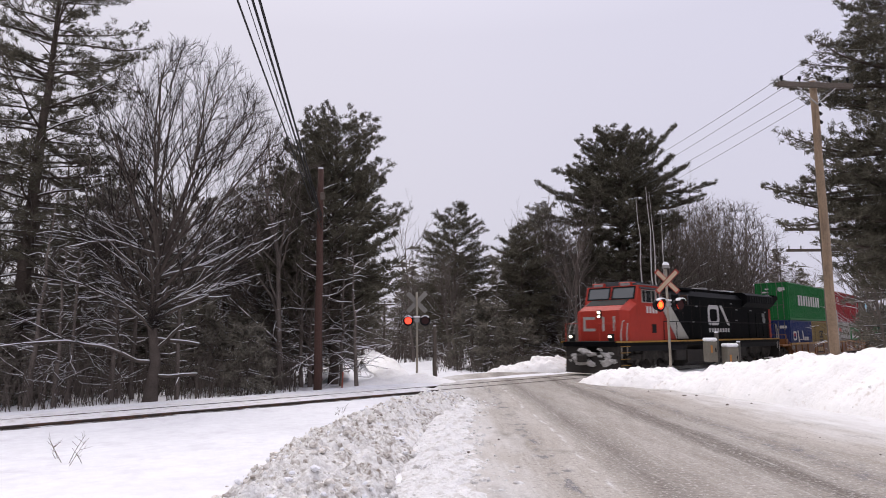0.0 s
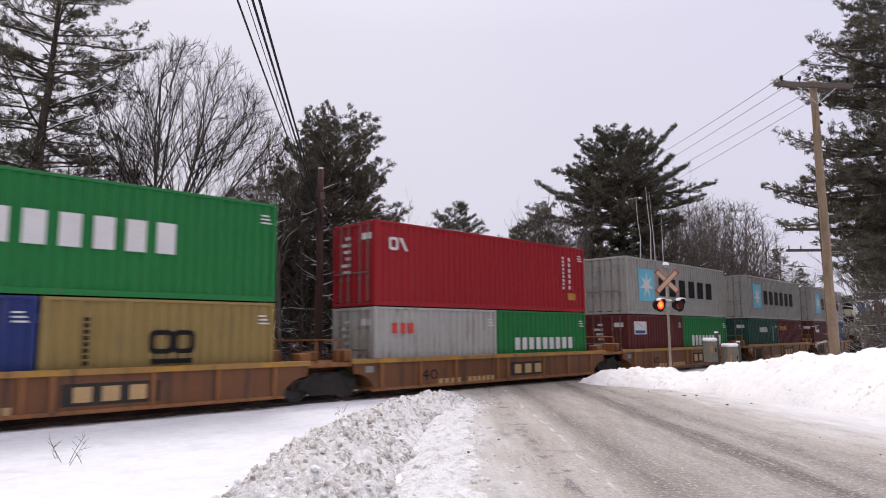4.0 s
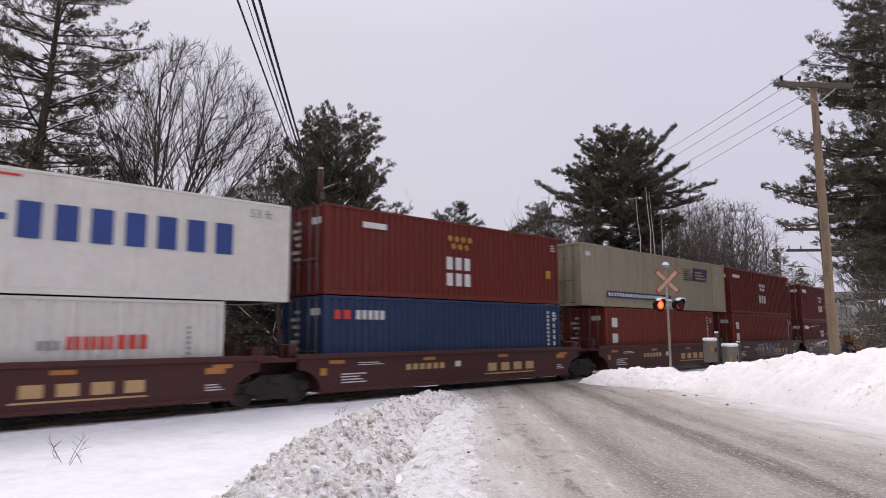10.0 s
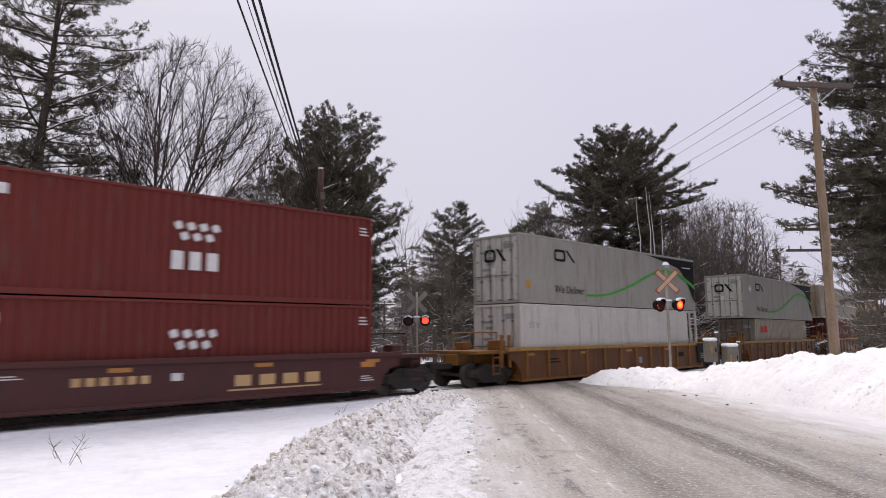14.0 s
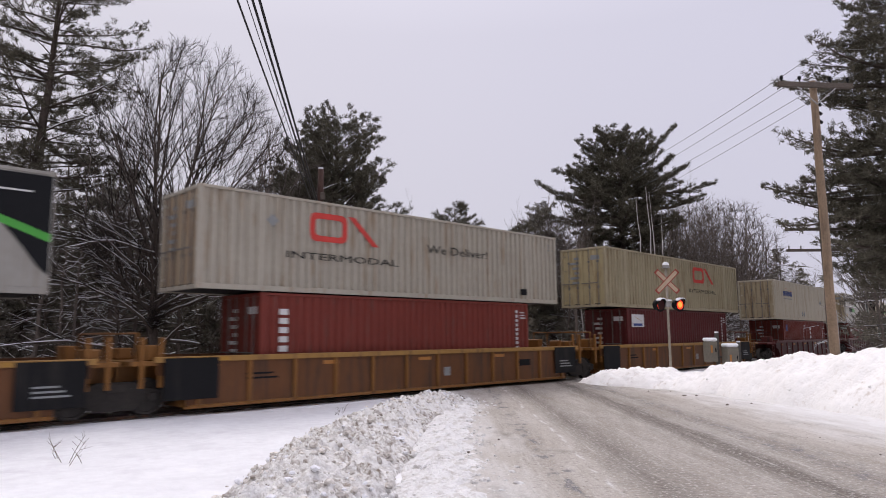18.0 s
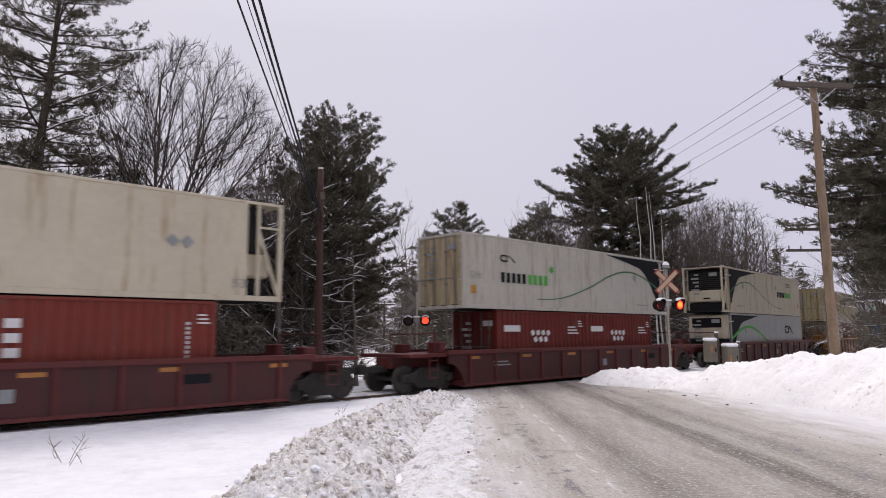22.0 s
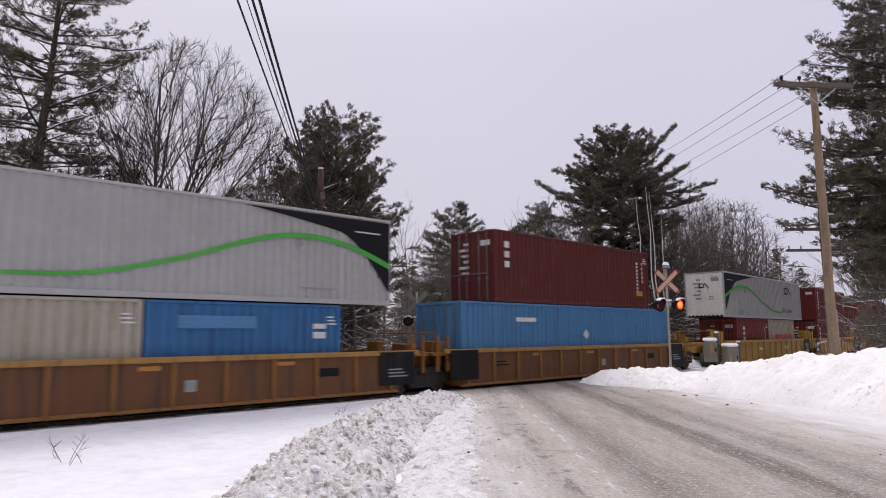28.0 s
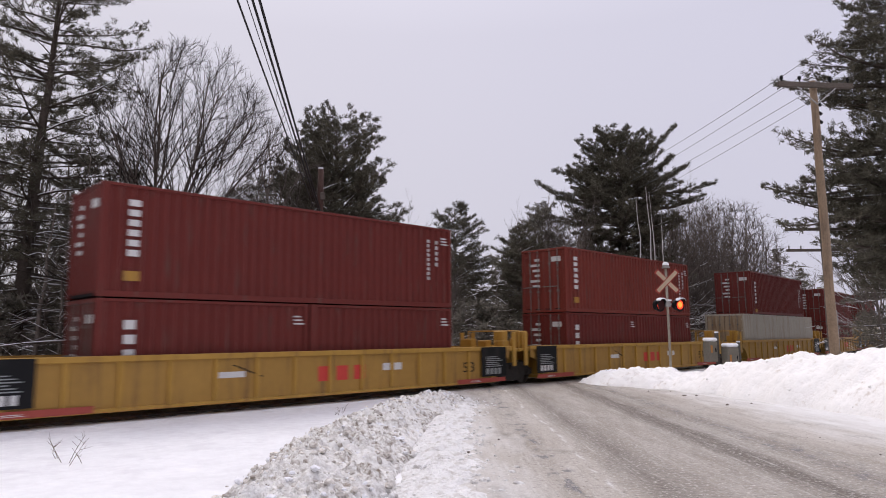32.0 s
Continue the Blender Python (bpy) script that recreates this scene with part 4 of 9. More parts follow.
def dome_tree(seed, trunk_h, r0, base_z, top_z, radius, leaders, boughs, twigs, tips):
    """A broad bare tree: leaders fan out of the trunk to a domed crown, which boughs, twigs and tips fill evenly."""
    rng = random.Random(seed)
    wood, twig, cap = ([], []), ([], []), ([], [])
    n = 8
    stem = [Vector((0.06 * math.sin(i * 0.9), 0.05 * math.cos(i * 1.3), trunk_h * i / n - (0.3 if i == 0 else 0))) for i in range(n + 1)]
    limb(*wood, stem, [r0 * (1.25 if i == 0 else 1 - 0.55 * i / n) for i in range(n + 1)], 10)
    mid, tall = base_z + (top_z - base_z) * 0.38, (top_z - base_z) * 0.62

    def shell(lo, hi):
        while True:
            p = Vector((rng.uniform(-1, 1), rng.uniform(-1, 1), rng.uniform(-0.62, 1)))
            if lo < p.length < hi:
                return Vector((p.x * radius, p.y * radius, mid + p.z * tall))

    def arch(p, way, q, r_0, r_1, segs, sides, store, tip=False, keep=None):
        """A branch that leaves p along way and bends to q."""
        ln = (q - p).length
        c = p + way * ln * 0.45
        pts, rads = [], []
        for i in range(segs + 1):
            t = i / segs
            x = p.lerp(c, t).lerp(c.lerp(q, t), t)
            if 0 < i < segs:
                x = x + Vector((rng.gauss(0, 1), rng.gauss(0, 1), rng.gauss(0, 1))) * ln * 0.018
            pts.append(x)
            rads.append(r_0 + (r_1 - r_0) * t)
        limb(*store, pts, rads, sides, tip)
        if keep is not None:
            for i in range(1, len(pts)):
                keep.append((pts[i], (pts[i] - pts[i - 1]).normalized(), rads[i]))
        return pts, rads

    nodes = []
    for i in range(leaders):
        az = i * 2.399 + rng.uniform(-0.3, 0.3)
        s = (i + 0.5) / leaders
        q = Vector((math.cos(az) * radius * 0.86 * math.sqrt(s), math.sin(az) * radius * 0.86 * math.sqrt(s), mid + tall * (0.98 - 0.72 * s)))
        h = trunk_h * (1.0 - 0.55 * s * rng.uniform(0.6, 1.0))
        p = stem[min(n, int(h / trunk_h * n))]
        way = Vector((math.cos(az) * (0.25 + 0.7 * s), math.sin(az) * (0.25 + 0.7 * s), 1.0)).normalized()
        arch(p, way, q, r0 * 0.34, 0.014, 9, 5, wood, False, nodes)

    def fill(count, lo, hi, r_0, r_1, segs, store, src, tip, reach):
        P = np.array([k[0][:] for k in src])
        out = []
        for _ in range(count):
            q = shell(lo, hi)
            d = P - np.array(q[:])
            cost = np.linalg.norm(d, axis=1) + 1.6 * np.maximum(0, d[:, 2] + 0.15)
            k = int(np.argmin(cost))
            p, w, r = src[k]
            v = q - p
            if v.length > reach:
                v = v * (reach / v.length)
            if v.length < 0.12:
                continue
            v.z += 0.10 * v.length
            arch(p, (w + v.normalized() * 0.8).normalized(), p + v, min(r * 0.8, r_0), r_1, segs, 3, store, tip, out)
        return out

    n2 = fill(boughs, 0.45, 1.0, 0.030, 0.010, 5, twig, nodes, False, 2.2)
    n3 = fill(twigs, 0.30, 1.04, 0.016, 0.006, 3, twig, nodes + n2, True, 1.3)
    for _ in range(tips):
        p, w, r = n3[rng.randrange(len(n3))]
        q = p + (w * 0.8 + Vector((rng.gauss(0, 0.42), rng.gauss(0, 0.42), 0.30 + rng.gauss(0, 0.3)))) * rng.uniform(0.22, 0.55)
        limb(*twig, [p, q], [0.0095, 0.002], 3, True)
    # long low limbs, loaded with snow
    for i in range(13):
        az = i * 2.4 + rng.uniform(-0.4, 0.4)
        z = 0.8 + (trunk_h * 1.0 - 0.8) * (i + rng.random()) / 13
        k = min(n - 1, int(z / trunk_h * n))
        ln = rng.uniform(2.6, 4.6)
        p = stem[k].lerp(stem[k + 1], z / trunk_h * n - k)
        q = p + Vector((math.cos(az), math.sin(az), rng.uniform(0.0, 0.45))) * ln
        low = []
        pts, rads = arch(p, Vector((math.cos(az), math.sin(az), rng.uniform(0.0, 0.5))).normalized(), q, 0.055, 0.012, 8, 5, wood, False, low)
        snow_strip(*cap, pts, rads, rng)
        for j in range(12):
            bp, bw, br = low[rng.randrange(1, len(low))]
            e = bp + (bw * 0.9 + Vector((rng.gauss(0, 0.5), rng.gauss(0, 0.5), rng.gauss(0.25, 0.3)))) * rng.uniform(0.5, 1.4)
            sub = []
            pts, rads = arch(bp, (bw + Vector((rng.gauss(0, 0.3), rng.gauss(0, 0.3), 0.1))).normalized(), e, min(br, 0.022), 0.006, 4, 3, twig, False, sub)
            if rng.random() < 0.8:
                snow_strip(*cap, pts, rads, rng)
            for m in range(7):
                tp, tw, tr = sub[rng.randrange(len(sub))]
                limb(*twig, [tp, tp + (tw + Vector((rng.gauss(0, 0.5), rng.gauss(0, 0.5), rng.gauss(0.15, 0.35)))) * rng.uniform(0.2, 0.6)], [0.007, 0.002], 3, True)
    return wood, twig, cap


def fan_tree(seed, trunk_h, r0, mid, up, down, radius, leaders, lean):
    """A broad bare tree: limbs leave the trunk steeply, fork at narrow angles and end in fine upright twigs under a smooth dome."""
    rng = random.Random(seed)
    wood, twig, cap = ([], []), ([], []), ([], [])
    n = 9
    stem = [Vector((0.07 * math.sin(i * 0.9), 0.06 * math.cos(i * 1.3), trunk_h * i / n - (0.3 if i == 0 else 0))) for i in range(n + 1)]
    limb(*wood, stem, [r0 * (1.25 if i == 0 else 1 - 0.80 * i / n) for i in range(n + 1)], 10)

    def room(p, w):
        """How far it is from p along w to the dome."""
        for k in range(1, 40):
            q = p + w * (k * 0.25)
            h = (q.z - mid) / (up if q.z > mid else down)
            if ((q.x - lean.x) ** 2 + (q.y - lean.y) ** 2) / radius ** 2 + h * h > 1:
                return k * 0.25
        return 10.0

    def grow(p, w, ln, r, lev):
        segs = (8, 6, 4, 2, 1)[lev]
        pts, rads, ways = [p.copy()], [r], [w.copy()]
        r_e = max(r * 0.35, 0.005) if lev < 4 else 0.0025
        for i in range(segs):
            j = Vector((rng.gauss(0, 1), rng.gauss(0, 1), rng.gauss(0, 1))) * (0.045, 0.055, 0.07, 0.08, 0.08)[lev]
            w = (w + j + Vector((0, 0, (0.015, 0.04, 0.06, 0.08, 0.1)[lev]))).normalized()
            p = p + w * (ln / segs)
            pts.append(p.copy())
            ways.append(w.copy())
            rads.append(r + (r_e - r) * (i + 1) / segs)
        limb(*(wood if lev < 2 else twig), pts, rads, (6, 5, 3, 3, 3)[lev], lev >= 3)
        if lev < 3 and p.z < mid - 0.6 and rng.random() < 0.6:
            snow_strip(*cap, pts, rads, rng)
        if lev == 4:
            return
        for i in range((7, 5, 3, 3)[lev]):
            t = (0.14 if lev == 0 else 0.12) + (0.86 if lev else 0.84) * (i + rng.random()) / (7, 5, 3, 3)[lev]
            t = min(t, 0.995)
            k = int(t * segs)
            q = pts[k].lerp(pts[k + 1], t * segs - k)
            ax = ways[k + 1]
            out = ax.cross(Vector((rng.gauss(0, 1), rng.gauss(0, 1), rng.gauss(0, 1)))).normalized()
            ang = rng.uniform(0.35, 0.75)
            cw = (ax * math.cos(ang) + out * math.sin(ang)).normalized()
            if cw.z < -0.05:
                cw.z = 0.05
            far = room(q, cw)
            cl = min(far * rng.uniform(0.8, 1.05), (3.4, 1.9, 1.05, 0.5)[lev] * rng.uniform(0.6, 1.15))
            if cl > 0.14:
                grow(q, cw.normalized(), cl, max(0.0055, min(rads[k] * 0.62, (0.032, 0.020, 0.0135, 0.0095)[lev])), lev + 1)

    for i in range(leaders):
        s = (i + 0.5) / leaders
        az = i * 2.399 + rng.uniform(-0.3, 0.3)
        tilt = 0.10 + 1.05 * s ** 0.7
        h = trunk_h * (1.0 - 0.55 * s * rng.uniform(0.7, 1.0))
        w = Vector((math.cos(az) * math.sin(tilt), math.sin(az) * math.sin(tilt), math.cos(tilt)))
        p = stem[min(n, int(h / trunk_h * n))]
        w = (w + lean * 0.18).normalized()
        grow(p, w, room(p, w) * rng.uniform(0.9, 1.0), r0 * (0.28 - 0.07 * s), 0)
    # long low limbs, loaded with snow
    for i in range(14):
        az = i * 2.4 + rng.uniform(-0.4, 0.4)
        z = 0.8 + (trunk_h - 0.8) * (i + rng.random()) / 14
        k = min(n - 1, int(z / trunk_h * n))
        ln = rng.uniform(3.0, 5.2)
        p = stem[k].lerp(stem[k + 1], z / trunk_h * n - k)
        w = Vector((math.cos(az), math.sin(az), rng.uniform(0.05, 0.6))).normalized()
        if i in (0, 3):            # two heavy limbs that reach out level beside the track
            az = math.atan2(RGT[1], RGT[0]) - 0.6 + (0.12 if i else -0.1)
            w, ln = Vector((math.cos(az), math.sin(az), 0.04)).normalized(), 5.0
        pts, rads = [p], [0.058]
        for j in range(9):
            w = (w + Vector((rng.gauss(0, 0.19), rng.gauss(0, 0.19), rng.gauss(0.03, 0.17)))).normalized()
            pts.append(pts[-1] + w * (ln / 9))
            rads.append(0.058 - 0.005 * (j + 1))
        limb(*wood, pts, rads, 5)
        snow_strip(*cap, pts, rads, rng)
        for j in range(13):
            b = rng.randrange(2, 10)
            bw = (pts[b] - pts[b - 1]).normalized()
            e = pts[b] + (bw * 0.9 + Vector((rng.gauss(0, 0.45), rng.gauss(0, 0.45), rng.gauss(0.28, 0.25)))) * rng.uniform(0.6, 1.6)
            mid_p = pts[b].lerp(e, 0.5) + Vector((rng.gauss(0, 0.07), rng.gauss(0, 0.07), rng.gauss(-0.03, 0.07)))
            sub = [pts[b], mid_p, e]
            limb(*twig, sub, [0.016, 0.011, 0.005], 3)
            if rng.random() < 0.75:
                snow_strip(*cap, sub, [0.016, 0.011, 0.005], rng)
            for m in range(7):
                q = sub[m % 2].lerp(sub[m % 2 + 1], rng.random())
                limb(*twig, [q, q + (bw * 0.6 + Vector((rng.gauss(0, 0.5), rng.gauss(0, 0.5), rng.gauss(0.3, 0.35)))) * rng.uniform(0.25, 0.7)], [0.007, 0.002], 3, True)
    return wood, twig, cap


# the great bare tree at the edge of the woods
w, t, c = fan_tree(8, 5.2, 0.22, 7.0, 4.9, 4.4, 3.4, 27, Vector((RGT[0], RGT[1], 0)) @ Matrix.Rotation(0.6, 3, "Z") * 0.85)
set_tree("bare_tree", [("trunk", w, M_BARKD), ("crown", t, M_TWIGD), ("branch_snow", c, M_SNOWCAP)], "tall leafless broadleaf tree with snow along its lower limbs", spin(-9.45, 22.2, 0.6))
w, t, c = dome_tree(6, 4.0, 0.16, 3.0, 12.0, 3.0, 12, 110, 700, 1500)
DOME = set_tree("bare_tree", [("trunk", w, M_BARK), ("crown", t, M_TWIG), ("branch_snow", c, M_SNOWCAP)], "round-crowned leafless tree at the edge of the woods", spin(-7.9, 32.0, 0.6))
# the white pines nearest to the track
w, t, c = white_pine(21, 17.5, 0.30, ((3.0, 1.8), (5.0, 3.6), (7.5, 3.2), (9.5, 3.0), (11.0, 3.6), (12.8, 3.8), (14.3, 3.2), (16.2, 2.2), (17.5, 0.8)), ((3.0, 2.4), (8.0, 3.6), (12.0, 3.8), (15.0, 3.0), (17.5, 0.8)),
                     0.42, 0.20, 14, 0.6, 0.30, (0.95 * RGT[0], 0.95 * RGT[1]), 26, 0.01, 0.21, 0.07, 5, (), 0.55)
set_tree("white_pine", [("trunk", w, M_BARKP), ("crown", t, M_NEEDLE), ("branch_snow", c, M_SNOWCAP)], "tall old white pine with snow on its long limbs", spin(-15.1, 24.0))
w, t, c = white_pine(22, 12.4, 0.24, ((2.0, 1.4), (3.2, 2.8), (5.0, 3.4), (6.5, 3.3), (7.8, 3.3), (9.0, 3.0), (10.0, 2.7), (11.0, 2.3), (11.8, 1.9), (12.4, 1.3)), ((2.0, 1.8), (5.0, 4.2), (8.0, 3.6), (10.5, 2.7), (11.8, 2.3), (12.4, 1.6)),
                     0.30, 0.19, 16, 0.30, 0.20, (0.1, 0.1), 26, 0.0, 0.17, 0.085, 6, (), 1.0)
PINE_A = set_tree("white_pine", [("trunk", w, M_BARKP), ("crown", t, M_NEEDLE), ("branch_snow", c, M_SNOWCAP)], "dense dark white pine behind the utility pole", spin(-5.05, 31.0))
w, t, c = white_pine(23, 17.7, 0.38, ((6.4, 3.2), (9.8, 5.0), (11.6, 6.0), (12.8, 4.6), (14.0, 5.0), (15.2, 3.6), (16.6, 2.8), (17.7, 1.2)), ((6.4, 3.4), (9.8, 4.6), (11.6, 5.0), (13.4, 5.2), (14.6, 4.3), (15.8, 3.7), (16.8, 2.6), (17.7, 1.2)),
                     0.40, 0.27, 15, 0.12, 0.26, (0.3, 0.1), 16, 0.0, 0.21, 0.085, 6, ((14.6, 1, 5.2, 0.62), (12.4, 1, 6.8, 0.22), (12.0, -1, 6.8, 0.2), (13.4, -1, 5.2, 0.4), (15.0, -1, 3.8, 0.7), (11.2, 1, 7.0, 0.12)), 0.95)
PINE_B = set_tree("white_pine", [("trunk", w, M_BARKP), ("crown", t, M_NEEDLE), ("branch_snow", c, M_SNOWCAP)], "broad-crowned dark white pine beyond the railway", spin(13.4, 50.0))
w, t, c = white_pine(24, 19.0, 0.36, ((3.7, 3.3), (5.6, 4.2), (10.0, 4.0), (15.0, 3.0), (19.0, 0.6)), ((3.7, 3.0), (5.0, 4.2), (6.0, 4.6), (7.2, 5.0), (8.0, 4.6), (8.7, 4.6), (9.4, 3.9), (10.2, 3.6), (11.3, 4.2), (12.0, 4.3), (13.2, 3.2), (15, 2.5), (19.0, 0.6)),
                     0.34, 0.21, 12, 0.1, 0.20, (0.2, 0.1), 0, 0.0, 0.19, 0.09, 6,
                     ((5.2, -1, 5.0, 0.1), (5.9, -1, 5.5, 0.08), (6.6, -1, 5.9, 0.08), (7.1, -1, 6.0, 0.06), (7.6, -1, 5.4, 0.1), (8.7, -1, 5.6, 0.1), (11.2, -1, 5.2, 0.16), (11.6, -1, 4.8, 0.22)), 0.5)
PINE_R = set_tree("white_pine", [("trunk", w, M_BARKP), ("crown", t, M_NEEDLE), ("branch_snow", c, M_SNOWCAP)], "tall dark white pine beside the weathered pole", spin(18.2, 24.6))
w, t, c = pine_mesh(25, 12.2, 0.20, 0.18, 2.6, 0.30, 0.28, 9, 1.0, 0.2, 0.25, 0.0, False, 10, True)
PINE_C = set_tree("pine_tree", [("trunk", w, M_BARKP), ("crown", t, M_NEEDLE), ("branch_snow", c, M_SNOWCAP)], "narrow dark pine far behind the crossing", spin(0.9, 52.0, 0.3))
w, t, c = pine_mesh(26, 11.5, 0.18, 0.10, 2.7, 0.44, 0.30, 7, 0.95, 0.7, 0.35, 0.0, False, 14, False, True, 0.085)
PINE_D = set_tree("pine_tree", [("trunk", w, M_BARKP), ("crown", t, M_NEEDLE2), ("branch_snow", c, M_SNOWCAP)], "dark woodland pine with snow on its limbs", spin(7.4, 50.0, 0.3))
BARES = []
for sd, H in ((31, 11), (32, 12.5), (33, 10)):
    w, t, c = bare_mesh(sd, H, 0.13, 0.3, 0.55, 4, (13, 7, 5), 0.6, 0.5, 2)
    BARES.append(set_tree("bare_tree", [("trunk", w, M_BARK), ("crown", t, M_TWIG), ("branch_snow", c, M_SNOWCAP)], "slender leafless woodland tree with some snow on its branches", spin(*{31: (-6.5, 27.5), 32: (-2.6, 60), 33: (8.6, 44)}[sd])))
POLES = []
for sd, H in ((41, 8), (42, 9.5), (43, 7), (44, 6)):
    w, t, c = pole_mesh(sd, H, 0.075 + 0.01 * (sd % 3), 40, 1.7, 0.8)
    POLES.append(set_tree("woodland_stem", [("trunk", w, M_BARK), ("crown", t, M_TWIG), ("branch_snow", c, M_SNOWCAP)], "thin dark woodland stem with snowy dead branches", spin(-5.9 + (sd - 41) * 0.8, 27.5 + (sd % 2))))
w, t, c = pole_mesh(47, 12.2, 0.085, 26, 1.2, 0.2)
BIRCH = set_tree("birch_tree", [("trunk", w, M_BIRCH), ("crown", t, M_TWIG), ("branch_snow", c, M_SNOWCAP)], "slim pale-barked birch beyond the railway", spin(14.2, 45.0))

rng = random.Random(77)


TALLEST = {}
for src in (PINE_B, PINE_C, PINE_D, DOME, BIRCH, *BARES, *POLES):
    TALLEST[src] = max(v.co.z for part_ob in src.children for v in part_ob.data.vertices)
# the skyline of the woods: (right of the view / ahead, rise of the tops above the eye per metre ahead)
SKYLINE = ((-0.66, 0.6), (-0.57, 0.42), (-0.54, 0.30), (-0.46, 0.275), (-0.42, 0.265), (-0.28, 0.265), (-0.25, 0.30), (-0.22, 0.32), (-0.11, 0.30), (-0.09, 0.10), (-0.045, 0.09), (-0.03, 0.17),
           (0.06, 0.185), (0.08, 0.155), (0.105, 0.17), (0.12, 0.235), (0.17, 0.255), (0.20, 0.31), (0.36, 0.30), (0.40, 0.235), (0.45, 0.225), (0.49, 0.17), (0.52, 0.12), (0.60, 0.12), (0.70, 0.5))


def tree_room(x, y):
    """How tall a tree may stand at a place under the skyline."""
    dx, dy = x - EYE[0], y - EYE[1]
    d, a = dx * FWD[0] + dy * FWD[1], dx * RGT[0] + dy * RGT[1]
    if d < 5:
        return 20.0
    k = a / d
    for (k0, h0), (k1, h1) in zip(SKYLINE, SKYLINE[1:]):
        if k0 <= k <= k1:
            return EYE[2] + d * (h0 + (h1 - h0) * (k - k0) / (k1 - k0))
    return EYE[2] + d * 0.5


def far_copy(src, x, y, size, clear=7.5):
    if -clear < y - line_y(x) < clear and x > 19:
        return None
    size = min(size, tree_room(x, y) / TALLEST.get(src, 3.0) * rng.uniform(0.82, 1.0))
    if size < 0.3:
        return None
    m = Matrix.LocRotScale((x, y, ground_z(x, y)), Euler((rng.gauss(0, 0.02), rng.gauss(0, 0.02), rng.uniform(0, 6.28))), None)
    ob = copy_thing(src, m)
    ob.scale = (size, size, size * rng.uniform(0.95, 1.04))
    return ob


# the woods beyond the track, to the west of the trail
for i in range(96):
    x, y = rng.uniform(-22, 18), 4.0 + 13 * rng.random() ** 1.3
    if y > x * 1.25 - 10:
        far_copy(POLES[i % 4], x, y, rng.uniform(0.7, 1.25))
for i in range(19):
    x, y = rng.uniform(-30, 22), rng.uniform(11, 36)
    if y > x * 1.2 - 11 and abs(x - 9) + abs(y - 3) > 5:
        far_copy(PINE_D, x, y, rng.uniform(0.7, 1.05))
for i in range(34):
    x, y = rng.uniform(-18, 19), rng.uniform(6.5, 24)
    if y > x * 1.2 - 12:
        far_copy(BARES[i % 3], x, y, rng.uniform(0.65, 1.0))
# the woods beyond the road
for i in range(50):
    d = rng.uniform(42, 75)
    a = rng.uniform(-0.005, 0.62) * d
    far_copy(BARES[i % 3] if i % 5 < 3 else POLES[i % 4], *ground_xy(a, d), rng.uniform(0.8, 1.15))
for i in range(8):
    d = rng.uniform(56, 90)
    far_copy(PINE_D if i % 3 else PINE_C, *ground_xy(rng.uniform(-0.16, 0.5) * d, d), rng.uniform(0.75, 1.0))
for a, d, s in ((-8.6, 37, 1.0), (-5.6, 28.6, 0.62), (28.5, 68, 1.4), (31, 71, 1.4), (33.5, 74, 1.4), (26, 65, 1.35), (24, 60, 1.2), (6.8, 50, 0.95), (37, 80, 1.4), (40, 88, 1.3), (29, 75, 1.5)):
    far_copy(DOME, *ground_xy(a, d), s)
for a, d, s in ((-9.6, 36, 1.1), (-12.4, 35, 1.05), (-11.2, 38, 1.1), (-15.2, 37, 1.1), (-8.3, 33.5, 1.05), (-13.8, 33, 1.0), (-17.5, 36, 1.1), (-10.3, 33, 1.0), (-16.2, 33.5, 1.05), (-18.6, 33, 1.1), (-6.6, 34, 0.95), (-6.9, 38, 1.1), (7.2, 51, 1.05), (-7.4, 62, 0.8), (-4.6, 75, 0.9), (-8.5, 80, 1.0)):
    far_copy(PINE_D, *ground_xy(a, d), s)
for a, d, s in ((7.0, 52, 1.1), (8.6, 54, 1.15), (6.2, 55, 1.05), (12.6, 57, 0.95), (15.4, 58, 0.95), (17.6, 58, 0.9)):
    far_copy(PINE_D, *ground_xy(a, d), s)
for a, d, s in ((7.8, 49.5, 1.0), (9.6, 51, 1.1), (11.6, 53.5, 0.95), (17.2, 53.5, 1.1), (19.6, 57, 1.15), (21.8, 60, 1.15), (23.8, 63, 1.2), (25.6, 66, 1.2)):
    far_copy(DOME, *ground_xy(a, d), s, 4.2)
for i, (a, d) in enumerate(((16.4, 51), (18.0, 57), (19.0, 61), (20.8, 59), (22.4, 64), (24.4, 67), (17.0, 60), (21.5, 68), (26.5, 70))):
    far_copy((BARES[1], PINE_D, BARES[0])[i % 3], *ground_xy(a, d), 1.05, 4.2)
for a, d, s in ((14.8, 45.9, 1.0), (13.5, 45.2, 0.95), (15.2, 46.4, 0.9), (9.7, 47, 0.75)):
    far_copy(BIRCH, *ground_xy(a, d), s, 3.0)
far_copy(PINE_C, *ground_xy(5.4, 47), 0.85)
for i in range(14):
    d = rng.uniform(52, 66)
    far_copy(BARES[i % 3], *ground_xy(rng.uniform(0.38, 0.52) * d, d), rng.uniform(0.9, 1.2), 5.0)
# the woods on the near side of the line, behind the weathered pole
for a, d, s in ((21.5, 32, 0.8), (27, 40, 0.9), (33, 52, 0.9)):
    far_copy(PINE_D, *ground_xy(a, d), s)
for a, d, s in ((20.3, 31, 0.7), (26, 41, 0.8), (24, 36, 0.7), (36, 58, 0.9), (40, 66, 0.9)):
    far_copy(BARES[int(d) % 3], *ground_xy(a, d), s)

